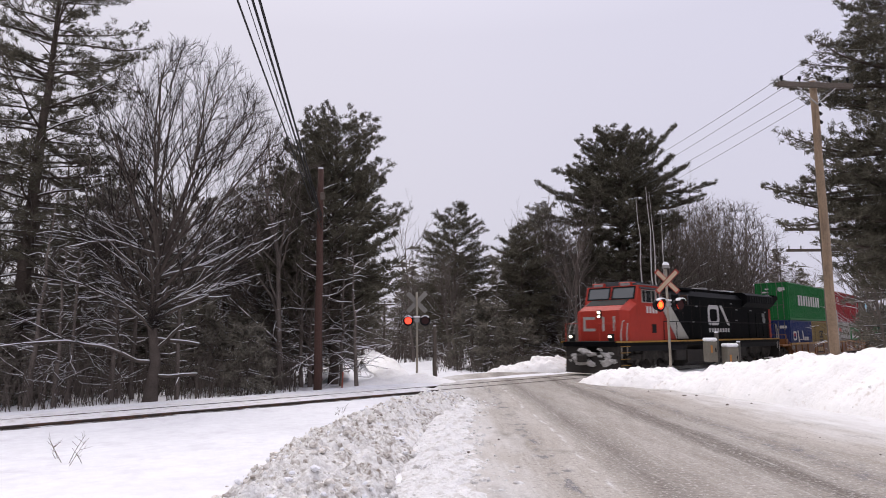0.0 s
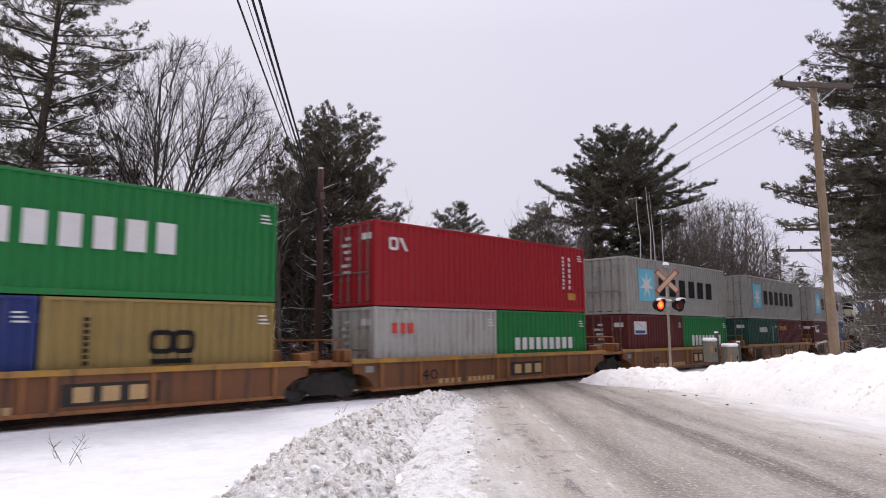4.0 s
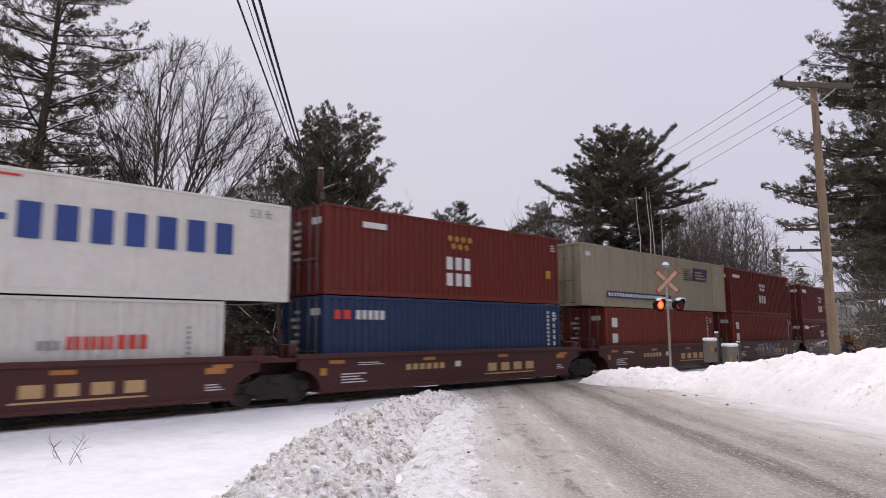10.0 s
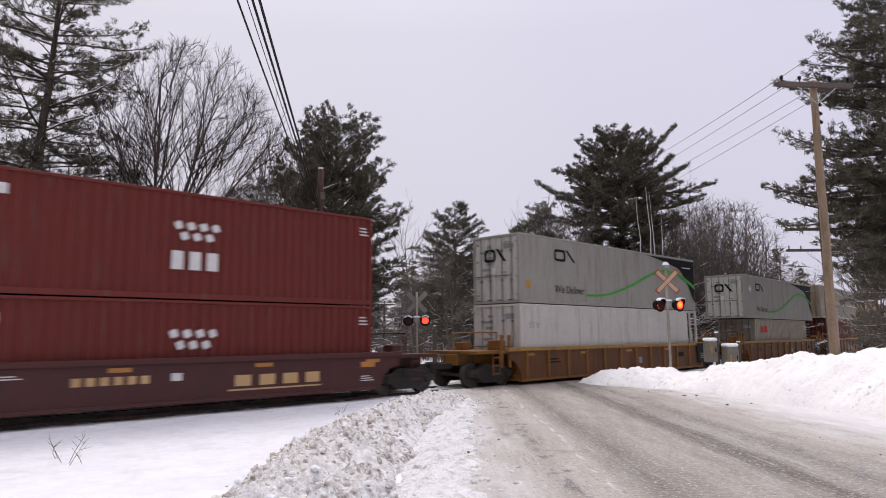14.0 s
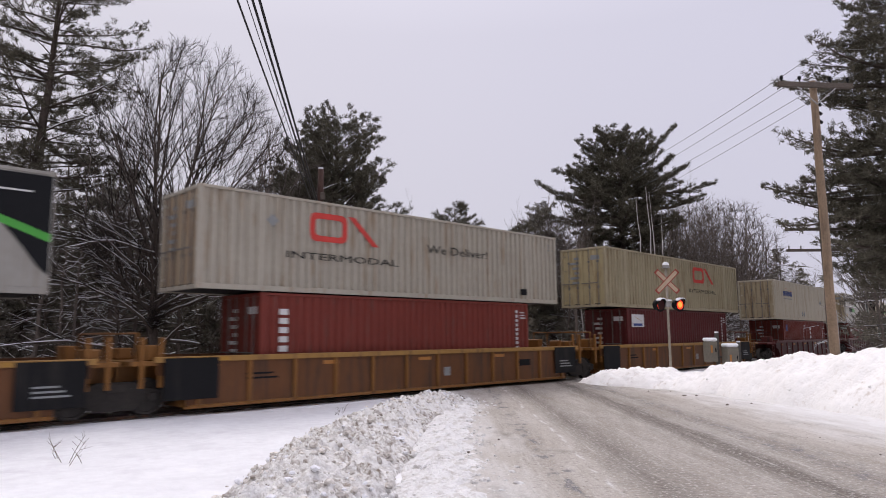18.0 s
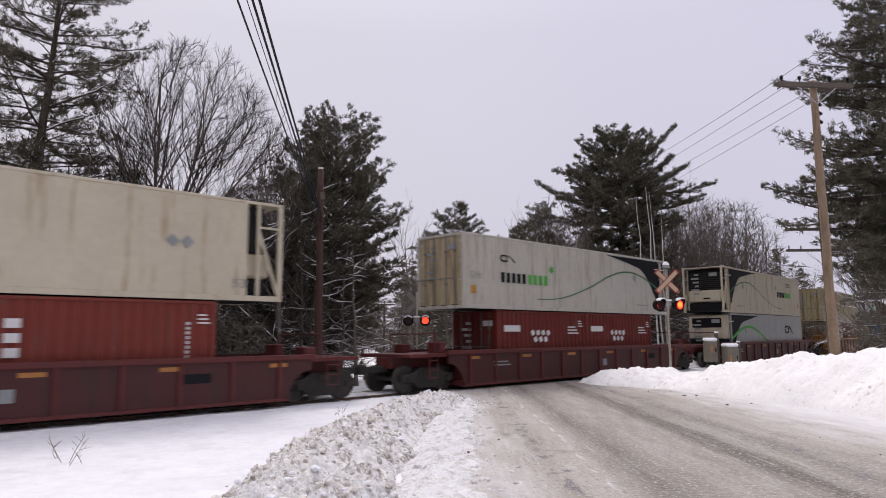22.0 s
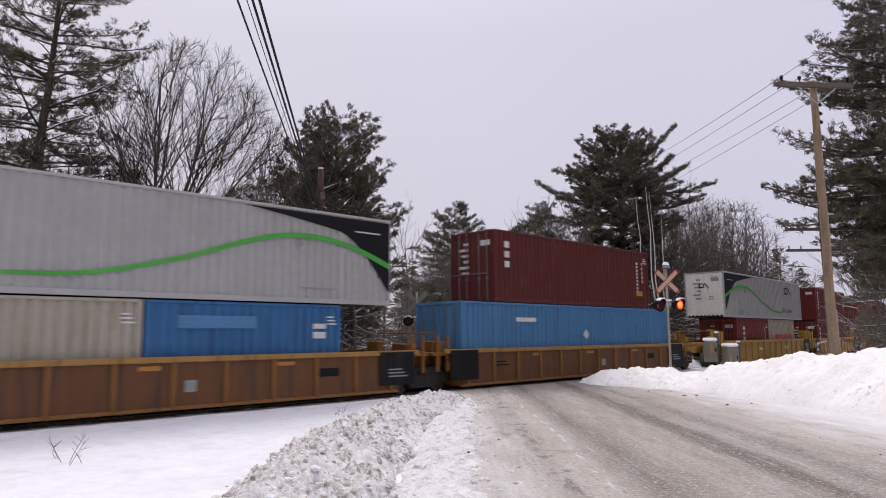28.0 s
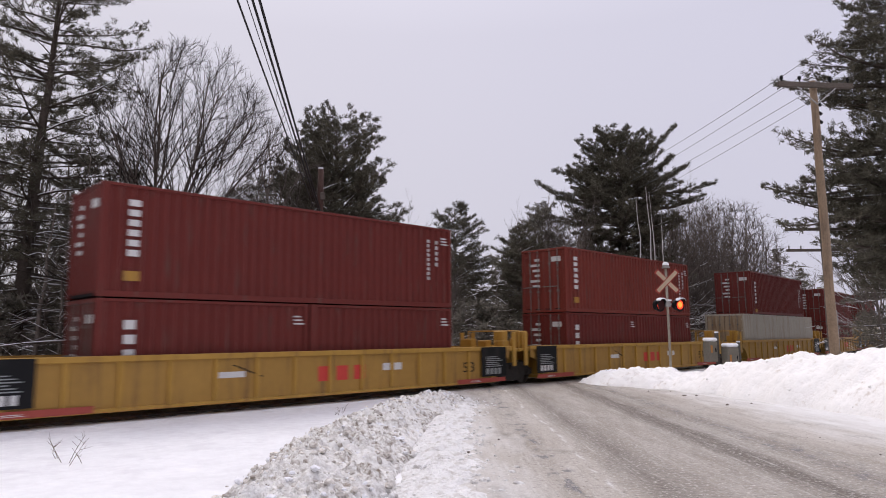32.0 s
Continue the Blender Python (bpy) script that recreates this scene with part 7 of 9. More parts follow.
# third to fifth unit: grey boxes with a pale blue star field
for cx, lows in ((92.98, (("dark red twenty-foot container with a small sign", "maroon"), ("bright green twenty-foot container with white block lettering", "green"))),
                 (108.95, (("dark green twenty-foot container with white lettering blocks", "pine"), ("dark red twenty-foot container with yellow lettering blocks", "maroon"))),
                 (124.9, (("dark red twenty-foot container with a black and yellow sign", "maroon"), ("patched blue twenty-foot container in the well", "midblue")))):
    c, z = upper(cx, LOW, "rust-streaked grey forty-foot container with a star emblem", 12.192, TALL, "grey")
    side_marks(c, [("bar", -4.86, -3.2, 3.63 - z, 5.28 - z, M_SKYM), ("star", -4.75, -3.3, 3.72 - z, 5.18 - z, M_WHITE), ("word", -2.65, 4.5, 3.95 - z, 4.90 - z, M_DARKM, 6), ("lines", 5.0, 5.5, 5.2 - z, 5.5 - z, M_GREYM, 2), ("bar", 5.35, 5.5, 4.6 - z, 4.75 - z, M_YEL)])
    codes(c, 12.192, TALL, M_GREYM)
    a, b = pair(cx, *lows)
    if cx < 100:
        side_marks(a, [("bar", -2.4, -1.15, S(1.95), S(2.6), M_WHITE), ("slant", -2.2, -1.3, S(2.25), S(2.55), M_YEL), ("bar", -2.3, -1.3, S(2.0), S(2.15), M_BLUEM)])
        side_marks(b, [("word", -2.0, 2.2, S(1.3), S(1.88), M_WHITE, 9)])
    elif cx < 110:
        side_marks(a, [("word", -0.8, 0.8, S(2.04), S(2.38), M_WHITE, 7), ("column", 1.9, 2.05, S(1.4), S(2.5), M_WHITE, 8)])
        side_marks(b, [("word", -2.55, -0.9, S(2.18), S(2.48), M_YEL, 5)])
    else:
        side_marks(a, [("bar", -2.42, -1.2, S(2.02), S(2.58), M_WHITE), ("bar", -2.1, -1.2, S(2.25), S(2.55), M_DARKM), ("slant", -2.0, -1.3, S(2.3), S(2.52), M_YEL), ("column", 2.0, 2.14, S(1.3), S(2.5), M_WHITE, 9), ("column", 2.4, 2.54, S(1.5), S(2.5), M_WHITE, 6)])
        side_marks(b, [("bar", 2.2, 2.6, S(1.9), S(2.05), M_WHITE), ("bar", 2.2, 2.6, S(2.2), S(2.4), M_WHITE)])

for i, cx in enumerate((144.9, 160.35, 176.15, 191.4, 206.85)):
    car = well_car("smooth", cx, ("T" if i == 0 else "s", "T" if i == 4 else "t"), "dark oxide-red articulated well car with smooth sides")
    if i == 3:                     # graffiti, drawn as bare strokes
        rg = random.Random(5)
        s = Shape()
        for k in range(15):
            x = -2.35 + k * 0.31
            a1 = rg.uniform(-0.3, 0.3)
            s.slab([(x, 0.42), (x + 0.12, 0.42), (x + 0.12 + a1, 1.36), (x + a1, 1.36)], -1.436, -1.432)
            if k % 2:
                zc = rg.uniform(0.55, 1.15)
                s.slab([(x - 0.1, zc), (x + 0.42, zc + 0.12), (x + 0.42, zc + 0.24), (x - 0.1, zc + 0.12)], -1.438, -1.432)
        s.link("graffiti", M_GREYM, car, "pale grey graffiti strokes")["kind"] = "stuff"
c, z = upper(144.9, LOW, "white refrigerated container with blue block lettering", 16.154, TALL, "clean", smooth=True, reefer="left", wide=0.1)
side_marks(c, [("word", -5.67, 0.3, 4.22 - z, 5.08 - z, M_BLUEM, 8), ("bar", 0.45, 0.75, 4.6 - z, 4.75 - z, M_BLUEM), ("word", 0.95, 6.52, 4.22 - z, 5.08 - z, M_BLUEM, 7), ("text", 6.75, 7.45, 5.35 - z, 5.6 - z, M_GREYM, 1, "53 ft"),
               ("diamond", -7.2, -6.8, 4.9 - z, 5.35 - z, M_GREYM), ("lines", -7.4, -6.3, 5.5 - z, 5.72 - z, M_GREYM, 2), ("bar", -1.2, 1.0, 5.62 - z, 5.68 - z, M_REDM)], 1.269)
a, b = pair(144.9, ("white twenty-foot moving container with red lettering blocks", "clean"), ("white twenty-foot moving container with red lettering blocks", "clean"))
for q in (a, b):
    side_marks(q, [("word", -0.9, 0.2, S(1.68), S(2.0), M_REDM, 6), ("word", 0.25, 1.05, S(1.68), S(2.04), M_REDM, 3), ("word", -1.5, -1.0, S(1.68), S(1.9), M_GREYM, 3), ("column", 2.0, 2.15, S(1.35), S(2.3), M_GREYM, 7)])
c, z = upper(160.35, TALL, "dark red forty-foot container with white block lettering and yellow stars", 12.192, TALL, "wine")
side_marks(c, [("dots", -0.72, 0.68, 5.1 - z, 5.65 - z, M_YEL, 4), ("word", -0.74, 0.67, 4.35 - z, 4.82 - z, M_WHITE, 3), ("word", -0.74, 0.67, 3.75 - z, 4.22 - z, M_WHITE, 3), ("bar", -4.6, -3.6, 5.5 - z, 5.7 - z, M_WHITE), ("bar", 5.2, 5.5, 4.3 - z, 4.65 - z, M_YEL)])
codes(c, 12.192, TALL)
c = lower(160.35, "navy blue forty-foot container with a small white name", 12.192, TALL, "navy")
side_marks(c, [("word", -5.7, -4.95, S(2.5), S(2.8), M_REDM, 2), ("word", -4.85, -3.6, S(2.5), S(2.8), M_WHITE, 5), ("column", 5.2, 5.4, S(1.5), S(3.0), M_WHITE, 9), ("column", 5.6, 5.8, S(1.5), S(3.0), M_WHITE, 6)])
c, z = upper(176.15, TALL, "beige weathered container with a blue emblem and stripe", 16.154, TALL, "beige", smooth=True, wide=0.1)
mark(c, "bar", 6.22, 7.92, 0.17, TALL - 0.10, paint("sand"), -1.2655, name="end_panel", label="yellowed end panel")
mark(c, "bar", 6.15, 6.20, 0.17, TALL - 0.10, M_GREYM, -1.269, name="panel_joint")
mark(c, "bar", -7.9, 6.14, 0.36, 0.385, M_GREYM, -1.269, name="panel_joint")
mark(c, "lines", 6.7, 7.6, 2.3, 2.5, M_GREYM, -1.269, 2)
side_marks(c, [("lean", -6.0, 0.7, 3.68 - z, 4.0 - z, M_NAVYM), ("word", -5.8, 0.4, 3.76 - z, 3.92 - z, M_WHITE, 24), ("lean", 3.45, 5.55, 4.95 - z, 5.7 - z, M_NAVYM), ("lines", 3.85, 5.2, 5.08 - z, 5.6 - z, M_TANM, 3), ("stripes", 2.2, 3.55, 4.95 - z, 5.68 - z, M_DARKM, 6), ("bar", -7.7, -7.3, 5.55 - z, 5.75 - z, M_WHITE)], 1.269)
c = lower(176.15, "orange-red forty-foot container with two white panels", 12.192, TALL, "brick")
side_marks(c, [("bar", -5.5, -5.0, S(2.3), S(2.75), M_WHITE), ("bar", -5.5, -5.0, S(1.55), S(2.0), M_WHITE), ("column", 5.2, 5.4, S(1.5), S(3.0), M_WHITE, 9)])
c, z = upper(191.4, TALL, "dark red forty-foot container with white block lettering and stars", 12.192, TALL, "wine")
side_marks(c, [("dots", -0.73, 0.62, 4.82 - z, 5.35 - z, M_WHITE, 4), ("word", -0.76, 0.68, 4.0 - z, 4.53 - z, M_WHITE, 3), ("bar", -5.6, -4.4, 5.52 - z, 5.72 - z, M_WHITE)])
codes(c, 12.192, TALL)
c = lower(191.4, "orange-red forty-foot container with two white panels", 12.192, TALL, "brick")
side_marks(c, [("bar", -5.5, -5.0, S(2.25), S(2.68), M_WHITE), ("bar", -5.5, -5.0, S(1.55), S(1.98), M_WHITE), ("column", 5.2, 5.4, S(1.5), S(3.0), M_WHITE, 9)])
c, z = upper(206.85, LOW, "dark red forty-foot container with white block lettering and stars", 12.192, TALL, "wine")
side_marks(c, [("dots", -0.62, 0.78, 4.5 - z, 5.04 - z, M_WHITE, 4), ("word", -0.6, 0.86, 3.72 - z, 4.22 - z, M_WHITE, 3), ("bar", -5.6, -4.4, 5.2 - z, 5.45 - z, M_WHITE)])
codes(c, 12.192, TALL)
c = lower(206.85, "dark red forty-foot container with white stars", 12.192, LOW, "wine")
side_marks(c, [("dots", -0.63, 0.79, S(1.62), S(2.2), M_WHITE, 4), ("bar", -5.6, -4.4, S(2.3), S(2.55), M_WHITE)])


def swoosh_box(cx, low_h, label, color, flip=False, cool=False, L=16.154, smooth=False, reefer="", doors="left", at_deck=False):
    """A pale fifty-three-foot container with a dark corner, a green line and a dark emblem."""
    zz = DECK if at_deck else DECK + low_h + 0.035
    c = container(label, L, TALL, color, cx, zz, smooth=smooth, reefer=reefer, doors=doors, wide=0.1, bare=at_deck)
    load(c)
    k = -1 if flip else 1
    o = lambda a, b: (min(k * a, k * b), max(k * a, k * b))
    y = -1.269
    if not cool:
        e0, e1 = o(-5.6, -4.0)
        m = e0 + (e1 - e0) * 0.52
        mark(c, "ring", e0, m, 1.88, 2.40, M_DARKM, y)
        mark(c, "slant", m + 0.03, e1, 1.88, 2.40, M_DARKM, y)
        mark(c, "text", *o(-5.65, -3.35), 0.48, 0.82, M_DARKM, y, label="We Deliver")
    sweep(c, "line", -L / 2 + 0.05 + (1.1 if reefer == "left" else 0), L / 2 - 0.05 - (1.1 if reefer == "right" else 0), 0.16, TALL - 0.08, flip, y, thick=0.17 if at_deck or not cool else 0.07)
    mark(c, "lines", *o(4.6, 5.8), 0.42, 0.55, M_GREYM, y, 1)
    mark(c, "lines", *o(6.6, 7.6), 2.35, 2.45, M_WHITE, y - 0.004, 1)
    codes(c, L, TALL, M_GREYM, right=flip)
    mark(c, "diamond", *o(4.3, 4.65), 1.6, 2.0, M_GREYM, y)
    if not reefer:                 # the emblem again, on the end wall, with lines of small print
        size = 0.6 if color == "dull" else 0.32
        for kind, x0, x1, z0, z1, m, n in (("ring", -size, 0.02 * size, 2.02 - 0.45 * size, 2.02 + 0.45 * size, M_DARKM, 1), ("slant", 0.06 * size, size, 2.02 - 0.45 * size, 2.02 + 0.45 * size, M_DARKM, 1),
                                           ("lines", 0.45, 0.95, 2.42, 2.62, M_GREYM, 2), ("lines", 0.30, 0.62, 1.12, 1.40, M_GREYM, 2), ("bar", -0.22, 0.02, 1.22, 1.50, M_WHITE, 1)):
            mark(c, kind, x0, x1, z0, z1, m, 0.0, n).matrix_basis = pose(-L / 2 - 0.012, 0, 0, 0, 0, -90)
    return c


well_car("rib", 228.5, ("T", "T"), "weathered ochre well car with ribbed sides")
c = swoosh_box(228.5, TALL, "dusty grey container with a dark corner and a green line", "dull", smooth=True)
mark(c, "bar", -7.65, -7.32, 0.62, 0.92, M_YEL, -1.269)
c = container("plain white refrigerated container in the well", 16.154, TALL, "white", 228.5, DECK, smooth=True, reefer="right", wide=0.1)
codes(c, 16.154, TALL, M_GREYM)
mark(c, "text", -7.5, -6.8, 1.9, 2.15, M_GREYM, -1.269, label="53 ft")
load(c)
OCH = "weathered ochre articulated well car with ribbed sides"
for i, cx in enumerate((252.2, 271.85, 291.85)):
    well_car("rib", cx, ("T" if i == 0 else "s", "T" if i == 2 else "t"), OCH)
c = swoosh_box(252.2, LOW, "dusty grey container with a dark corner and a green line", "dull", smooth=True)
mark(c, "diamond", -7.0, -6.55, 1.75, 2.2, M_WHITE, -1.269)
c = lower(252.2, "off-white forty-foot container with red lettering blocks", 12.192, LOW, "bone")
side_marks(c, [("word", -4.98, -3.45, S(2.02), S(2.45), M_REDM, 4)])


def intermodal(cx, color, logo, words):
    c, z = upper(cx, TALL if cx < 300 else LOW, "rust-streaked off-white container with a red emblem", 16.154, TALL, color, wide=0.1)
    m = logo[0] + (logo[1] - logo[0]) * 0.52
    mark(c, "ring", logo[0], m, 1.62, 2.52, M_REDM, -1.269)
    mark(c, "slant", m + 0.04, logo[1], 1.62, 2.52, M_REDM, -1.269)
    mark(c, "text", words[0], words[1], 1.03, 1.24, M_DARKM, -1.269, label="INTERMODAL")
    codes(c, 16.154, TALL, M_GREYM)
    return c


c = intermodal(271.85, "bone", (-4.51, -1.81), (-5.32, -0.94))
mark(c, "text", 0.4, 3.6, 1.62, 1.92, M_DARKM, -1.269, label="We Deliver!")
mark(c, "bar", 5.6, 6.0, 0.3, 0.55, M_DARKM, -1.269)
mark(c, "diamond", -6.0, -5.6, 1.9, 2.3, M_GREYM, -1.269)
c = lower(271.85, "orange-red forty-foot container with an upright white name", 12.192, TALL, "brick")
side_marks(c, [("column", -5.48, -5.0, S(1.5), S(2.85), M_WHITE, 5), ("column", 5.3, 5.5, S(1.4), S(3.0), M_WHITE, 9)])
c = intermodal(291.85, "sand", (1.56, 4.41), (0.94, 4.68))
c = lower(291.85, "dark red forty-foot container with a small sign", 12.192, TALL, "maroon")
side_marks(c, [("bar", -5.66, -4.43, S(2.32), S(2.95), M_WHITE), ("slant", -5.4, -4.6, S(2.6), S(2.85), M_YEL), ("bar", -5.5, -4.6, S(2.38), S(2.5), M_BLUEM), ("column", 5.3, 5.5, S(1.4), S(3.0), M_WHITE, 9)])

for cx in (315.35, 339.1, 362.6):
    well_car("oxide", cx, ("T", "T"), "dark oxide-red well car with ribbed sides")
c, z = upper(315.35, LOW, "stained cream refrigerated container with a blue name", 16.154, TALL, "cream", smooth=True, reefer="right", wide=0.1)
side_marks(c, [("word", -5.8, -3.5, 4.72 - z, 5.08 - z, M_BLUEM, 8), ("slant", -5.3, -3.5, 5.06 - z, 5.3 - z, M_REDM), ("bar", -5.8, -3.6, 4.48 - z, 4.54 - z, M_GREYM), ("diamond", -1.1, -0.65, 3.2 - z, 3.65 - z, M_GREYM), ("diamond", -0.6, -0.15, 3.2 - z, 3.65 - z, M_GREYM),
               ("diamond", 4.6, 4.95, 4.3 - z, 4.65 - z, M_GREYM), ("diamond", 5.0, 5.35, 4.3 - z, 4.65 - z, M_GREYM), ("text", 6.5, 6.9, 3.3 - z, 3.55 - z, M_GREYM, 1, "53")], 1.269)
a, b = pair(315.35, ("orange-red twenty-foot container with a small blue sign", "brick"), ("orange-red twenty-foot container with an upright white name", "brick"))
side_marks(a, [("bar", -2.45, -2.03, S(2.13), S(2.6), M_BLUEM), ("slant", -2.4, -2.1, S(2.25), S(2.5), M_YEL), ("column", 2.2, 2.34, S(1.4), S(2.4), M_WHITE, 8)])
side_marks(b, [("column", -1.95, -1.55, S(1.5), S(2.5), M_WHITE, 3), ("column", 2.2, 2.34, S(1.4), S(2.4), M_WHITE, 8)])
c = swoosh_box(339.1, LOW, "off-white refrigerated container with a thin green line and a dark corner", "offwhite", cool=True, smooth=True, reefer="right")
zc = DECK + LOW
for row in (("ring", -5.88, -5.45, 1.90, 2.17), ("slant", -5.42, -4.94, 1.90, 2.17)):
    mark(c, *row, M_DARKM, -1.269)
mark(c, "word", -5.87, -4.2, 1.07, 1.47, M_DARKM, -1.269, 5)
mark(c, "word", -4.15, -2.7, 1.07, 1.47, M_GRNM, -1.269, 4)
mark(c, "star", -2.75, -2.3, 1.5, 2.0, M_GRNM, -1.269)
mark(c, "bar", -7.66, -7.35, 0.57, 0.88, M_YEL, -1.269)
mark(c, "text", -7.7, -7.1, 1.15, 1.42, M_GREYM, -1.269, label="53 ft")
a, b = pair(339.1, ("dark red twenty-foot container with white stars", "wine"), ("dark red twenty-foot container with white stars", "wine"))
for q in (a, b):
    side_marks(q, [("dots", -0.95, 0.45, S(1.65), S(2.18), M_WHITE, 4), ("bar", -2.6, -1.6, S(2.1), S(2.35), M_WHITE), ("lines", 1.7, 2.5, S(2.0), S(2.4), M_WHITE, 3)])
c = swoosh_box(362.6, TALL, "white refrigerated container with a thin green line and a dark corner", "cream", flip=True, cool=True, smooth=True, reefer="left")
for row in (("ring", 4.79, 5.28, 2.12, 2.40), ("slant", 5.32, 5.82, 2.12, 2.40)):
    mark(c, *row, M_DARKM, -1.269)
mark(c, "word", 2.55, 4.3, 1.30, 1.68, M_DARKM, -1.269, 5)
mark(c, "word", 4.35, 5.78, 1.30, 1.68, M_GRNM, -1.269, 4)
mark(c, "star", 2.0, 2.5, 1.7, 2.2, M_GRNM, -1.269)
mark(c, "bar", 7.3, 7.6, 0.6, 0.9, M_YEL, -1.269)
c = swoosh_box(362.6, 0, "pale grey refrigerated container with a green line in the well", "silver", flip=True, cool=True, smooth=True, reefer="left", at_deck=True)
for row in (("ring", 3.83, 4.75, 1.62, 2.15), ("slant", 4.8, 5.66, 1.62, 2.15)):
    mark(c, *row, M_DARKM, -1.269)

for i, cx in enumerate((386.2, 405.5, 425.0)):
    well_car("rib", cx, ("T" if i == 0 else "s", "T" if i == 2 else "t"), OCH)
c = intermodal(386.2, "sand", (-4.52, -1.72), (-4.80, -0.90))
mark(c, "text", 1.1, 4.06, 1.55, 1.85, M_DARKM, -1.269, label="We Deliver!")
mark(c, "diamond", -6.6, -6.2, 1.7, 2.1, M_GREYM, -1.269)
a, b = pair(386.2, ("plain cream twenty-foot container in the well", "cream"), ("dark red twenty-foot container with white stars", "wine"))
side_marks(b, [("dots", -0.7, 0.7, S(1.6), S(2.15), M_WHITE, 4), ("bar", -2.6, -1.6, S(2.15), S(2.4), M_WHITE)])
c = swoosh_box(405.5, LOW, "clean pale grey container with a dark corner and a green line", "silver")
a, b = pair(405.5, ("off-white twenty-foot container with red lettering blocks", "bone"), ("patched blue twenty-foot container in the well", "azure"))
side_marks(a, [("word", -2.4, -1.2, S(2.07), S(2.45), M_REDM, 4)])
side_marks(b, [("bar", -2.2, 0.1, S(2.2), S(2.55), M_PATCHM), ("bar", 2.0, 2.45, S(1.9), S(2.1), M_WHITE), ("bar", 2.0, 2.45, S(2.2), S(2.35), M_WHITE)])
c, z = upper(425.0, TALL, "dark red forty-foot container with an upright white name", 12.192, TALL, "maroon")
side_marks(c, [("column", -5.48, -5.12, 4.6 - z, 5.8 - z, M_WHITE, 3), ("column", 4.9, 5.1, 4.0 - z, 5.6 - z, M_WHITE, 9), ("column", 5.4, 5.55, 4.5 - z, 5.6 - z, M_WHITE, 5), ("bar", 4.8, 5.4, 3.85 - z, 4.1 - z, M_YEL)])
codes(c, 12.192, TALL)
c = container("light blue fifty-three-foot container in the well", 16.154, TALL, "sky", 425.0, DECK, wide=0.1)
side_marks(c, [("bar", -4.9, -3.6, 2.15, 2.32, M_WHITE), ("diamond", -0.13, 0.32, 1.4, 1.85, M_WHITE)], 1.269)
load(c)

YELL = "newer yellow articulated well car with black end plates"
for i, cx in enumerate((448.85, 468.2, 487.5)):
    well_car("new", cx, ("T" if i == 0 else "s", "T" if i == 2 else "t"), YELL, "plain" if i == 0 else "")
c = swoosh_box(448.85, LOW, "clean pale grey container with a dark end and green line", "silver", flip=True, doors="right")
a, b = pair(448.85, ("orange-red twenty-foot container with an upright white name", "brick"), ("off-white twenty-foot container with large red lettering blocks", "bone"))
side_marks(a, [("column", -1.95, -1.55, S(1.5), S(2.5), M_WHITE, 3), ("column", 2.2, 2.34, S(1.4), S(2.4), M_WHITE, 8)])
side_marks(b, [("slant", -2.7, -2.2, S(1.44), S(1.88), M_REDM), ("word", -1.7, 0.25, S(1.44), S(1.88), M_REDM, 4), ("word", 0.5, 2.4, S(1.44), S(1.88), M_REDM, 4)])
for cx, lo in ((468.2, "pair"), (487.5, "pair"), (509.6, "long"), (529.0, "pair"), (548.4, "long")):
    if cx > 500:
        well_car("new", cx, ("T" if cx < 515 else "s", "t"), YELL)
    c, z = upper(cx, LOW if lo == "pair" else TALL, "rust-red forty-foot container with an upright white name", 12.192, TALL, "wine" if cx != 487.5 else "brick", doors="right" if cx < 470 else "left")
    side_marks(c, [("column", -5.42, -4.95, 3.95 - z, 5.5 - z, M_WHITE, 6), ("column", 4.9, 5.05, 3.9 - z, 5.4 - z, M_WHITE, 9), ("column", 5.3, 5.45, 4.4 - z, 5.4 - z, M_WHITE, 5), ("bar", -5.5, -5.1, 3.35 - z, 3.6 - z, M_YEL)])
    codes(c, 12.192, TALL)
    if lo == "pair":
        a, b = pair(cx, ("rust-red twenty-foot container with an upright white name", "wine"), ("plain rust-red twenty-foot container in the well", "wine"))
        side_marks(a, [("column", -2.35, -2.0, S(1.4), S(2.5), M_WHITE, 3)])
    else:
        load(container("plain off-white long container in the well", 16.154, TALL, "bone" if cx < 520 else "sand", cx, DECK, smooth=True, wide=0.1))

# ---- the locomotive; x runs from the plough backwards ----
loco = empty("locomotive", "red, white and black diesel locomotive with snow on its plough", "locomotive", at=pose(27.2, 0, 0))
M_WARMV = surface("louvre_slat", (0.075, 0.045, 0.032), 0.8, vary=0.2, spec=0.1)
BLK, RED, WHT = paint("loco_black"), paint("loco_red"), paint("loco_white")
GLS = glass("cab_glass", (0.022, 0.024, 0.027), 0.06)
# greyer than the cab glass: reflected and see-through sky put into the base colour
WSC = glass("windscreen_glass", (0.09, 0.10, 0.105), 0.06)
Shape().box(1.1, 22.4, -1.55, 1.55, 1.38, 1.62, 0.02).link("walkway", BLK, loco)
for sy in (-1, 1):
    Shape().box(1.0, 22.3, sy * 1.565 - 0.012, sy * 1.565 + 0.012, 1.555, 1.635, 0.004).link("yellow_sill_stripe", M_YEL, loco, "yellow stripe along the sill")
Shape().slab([(2.1, 1.64), (2.1, 3.14), (2.22, 3.24), (3.25, 3.74), (3.25, 1.64)], -1.12, 1.12).link("nose", RED, loco, "red nose")
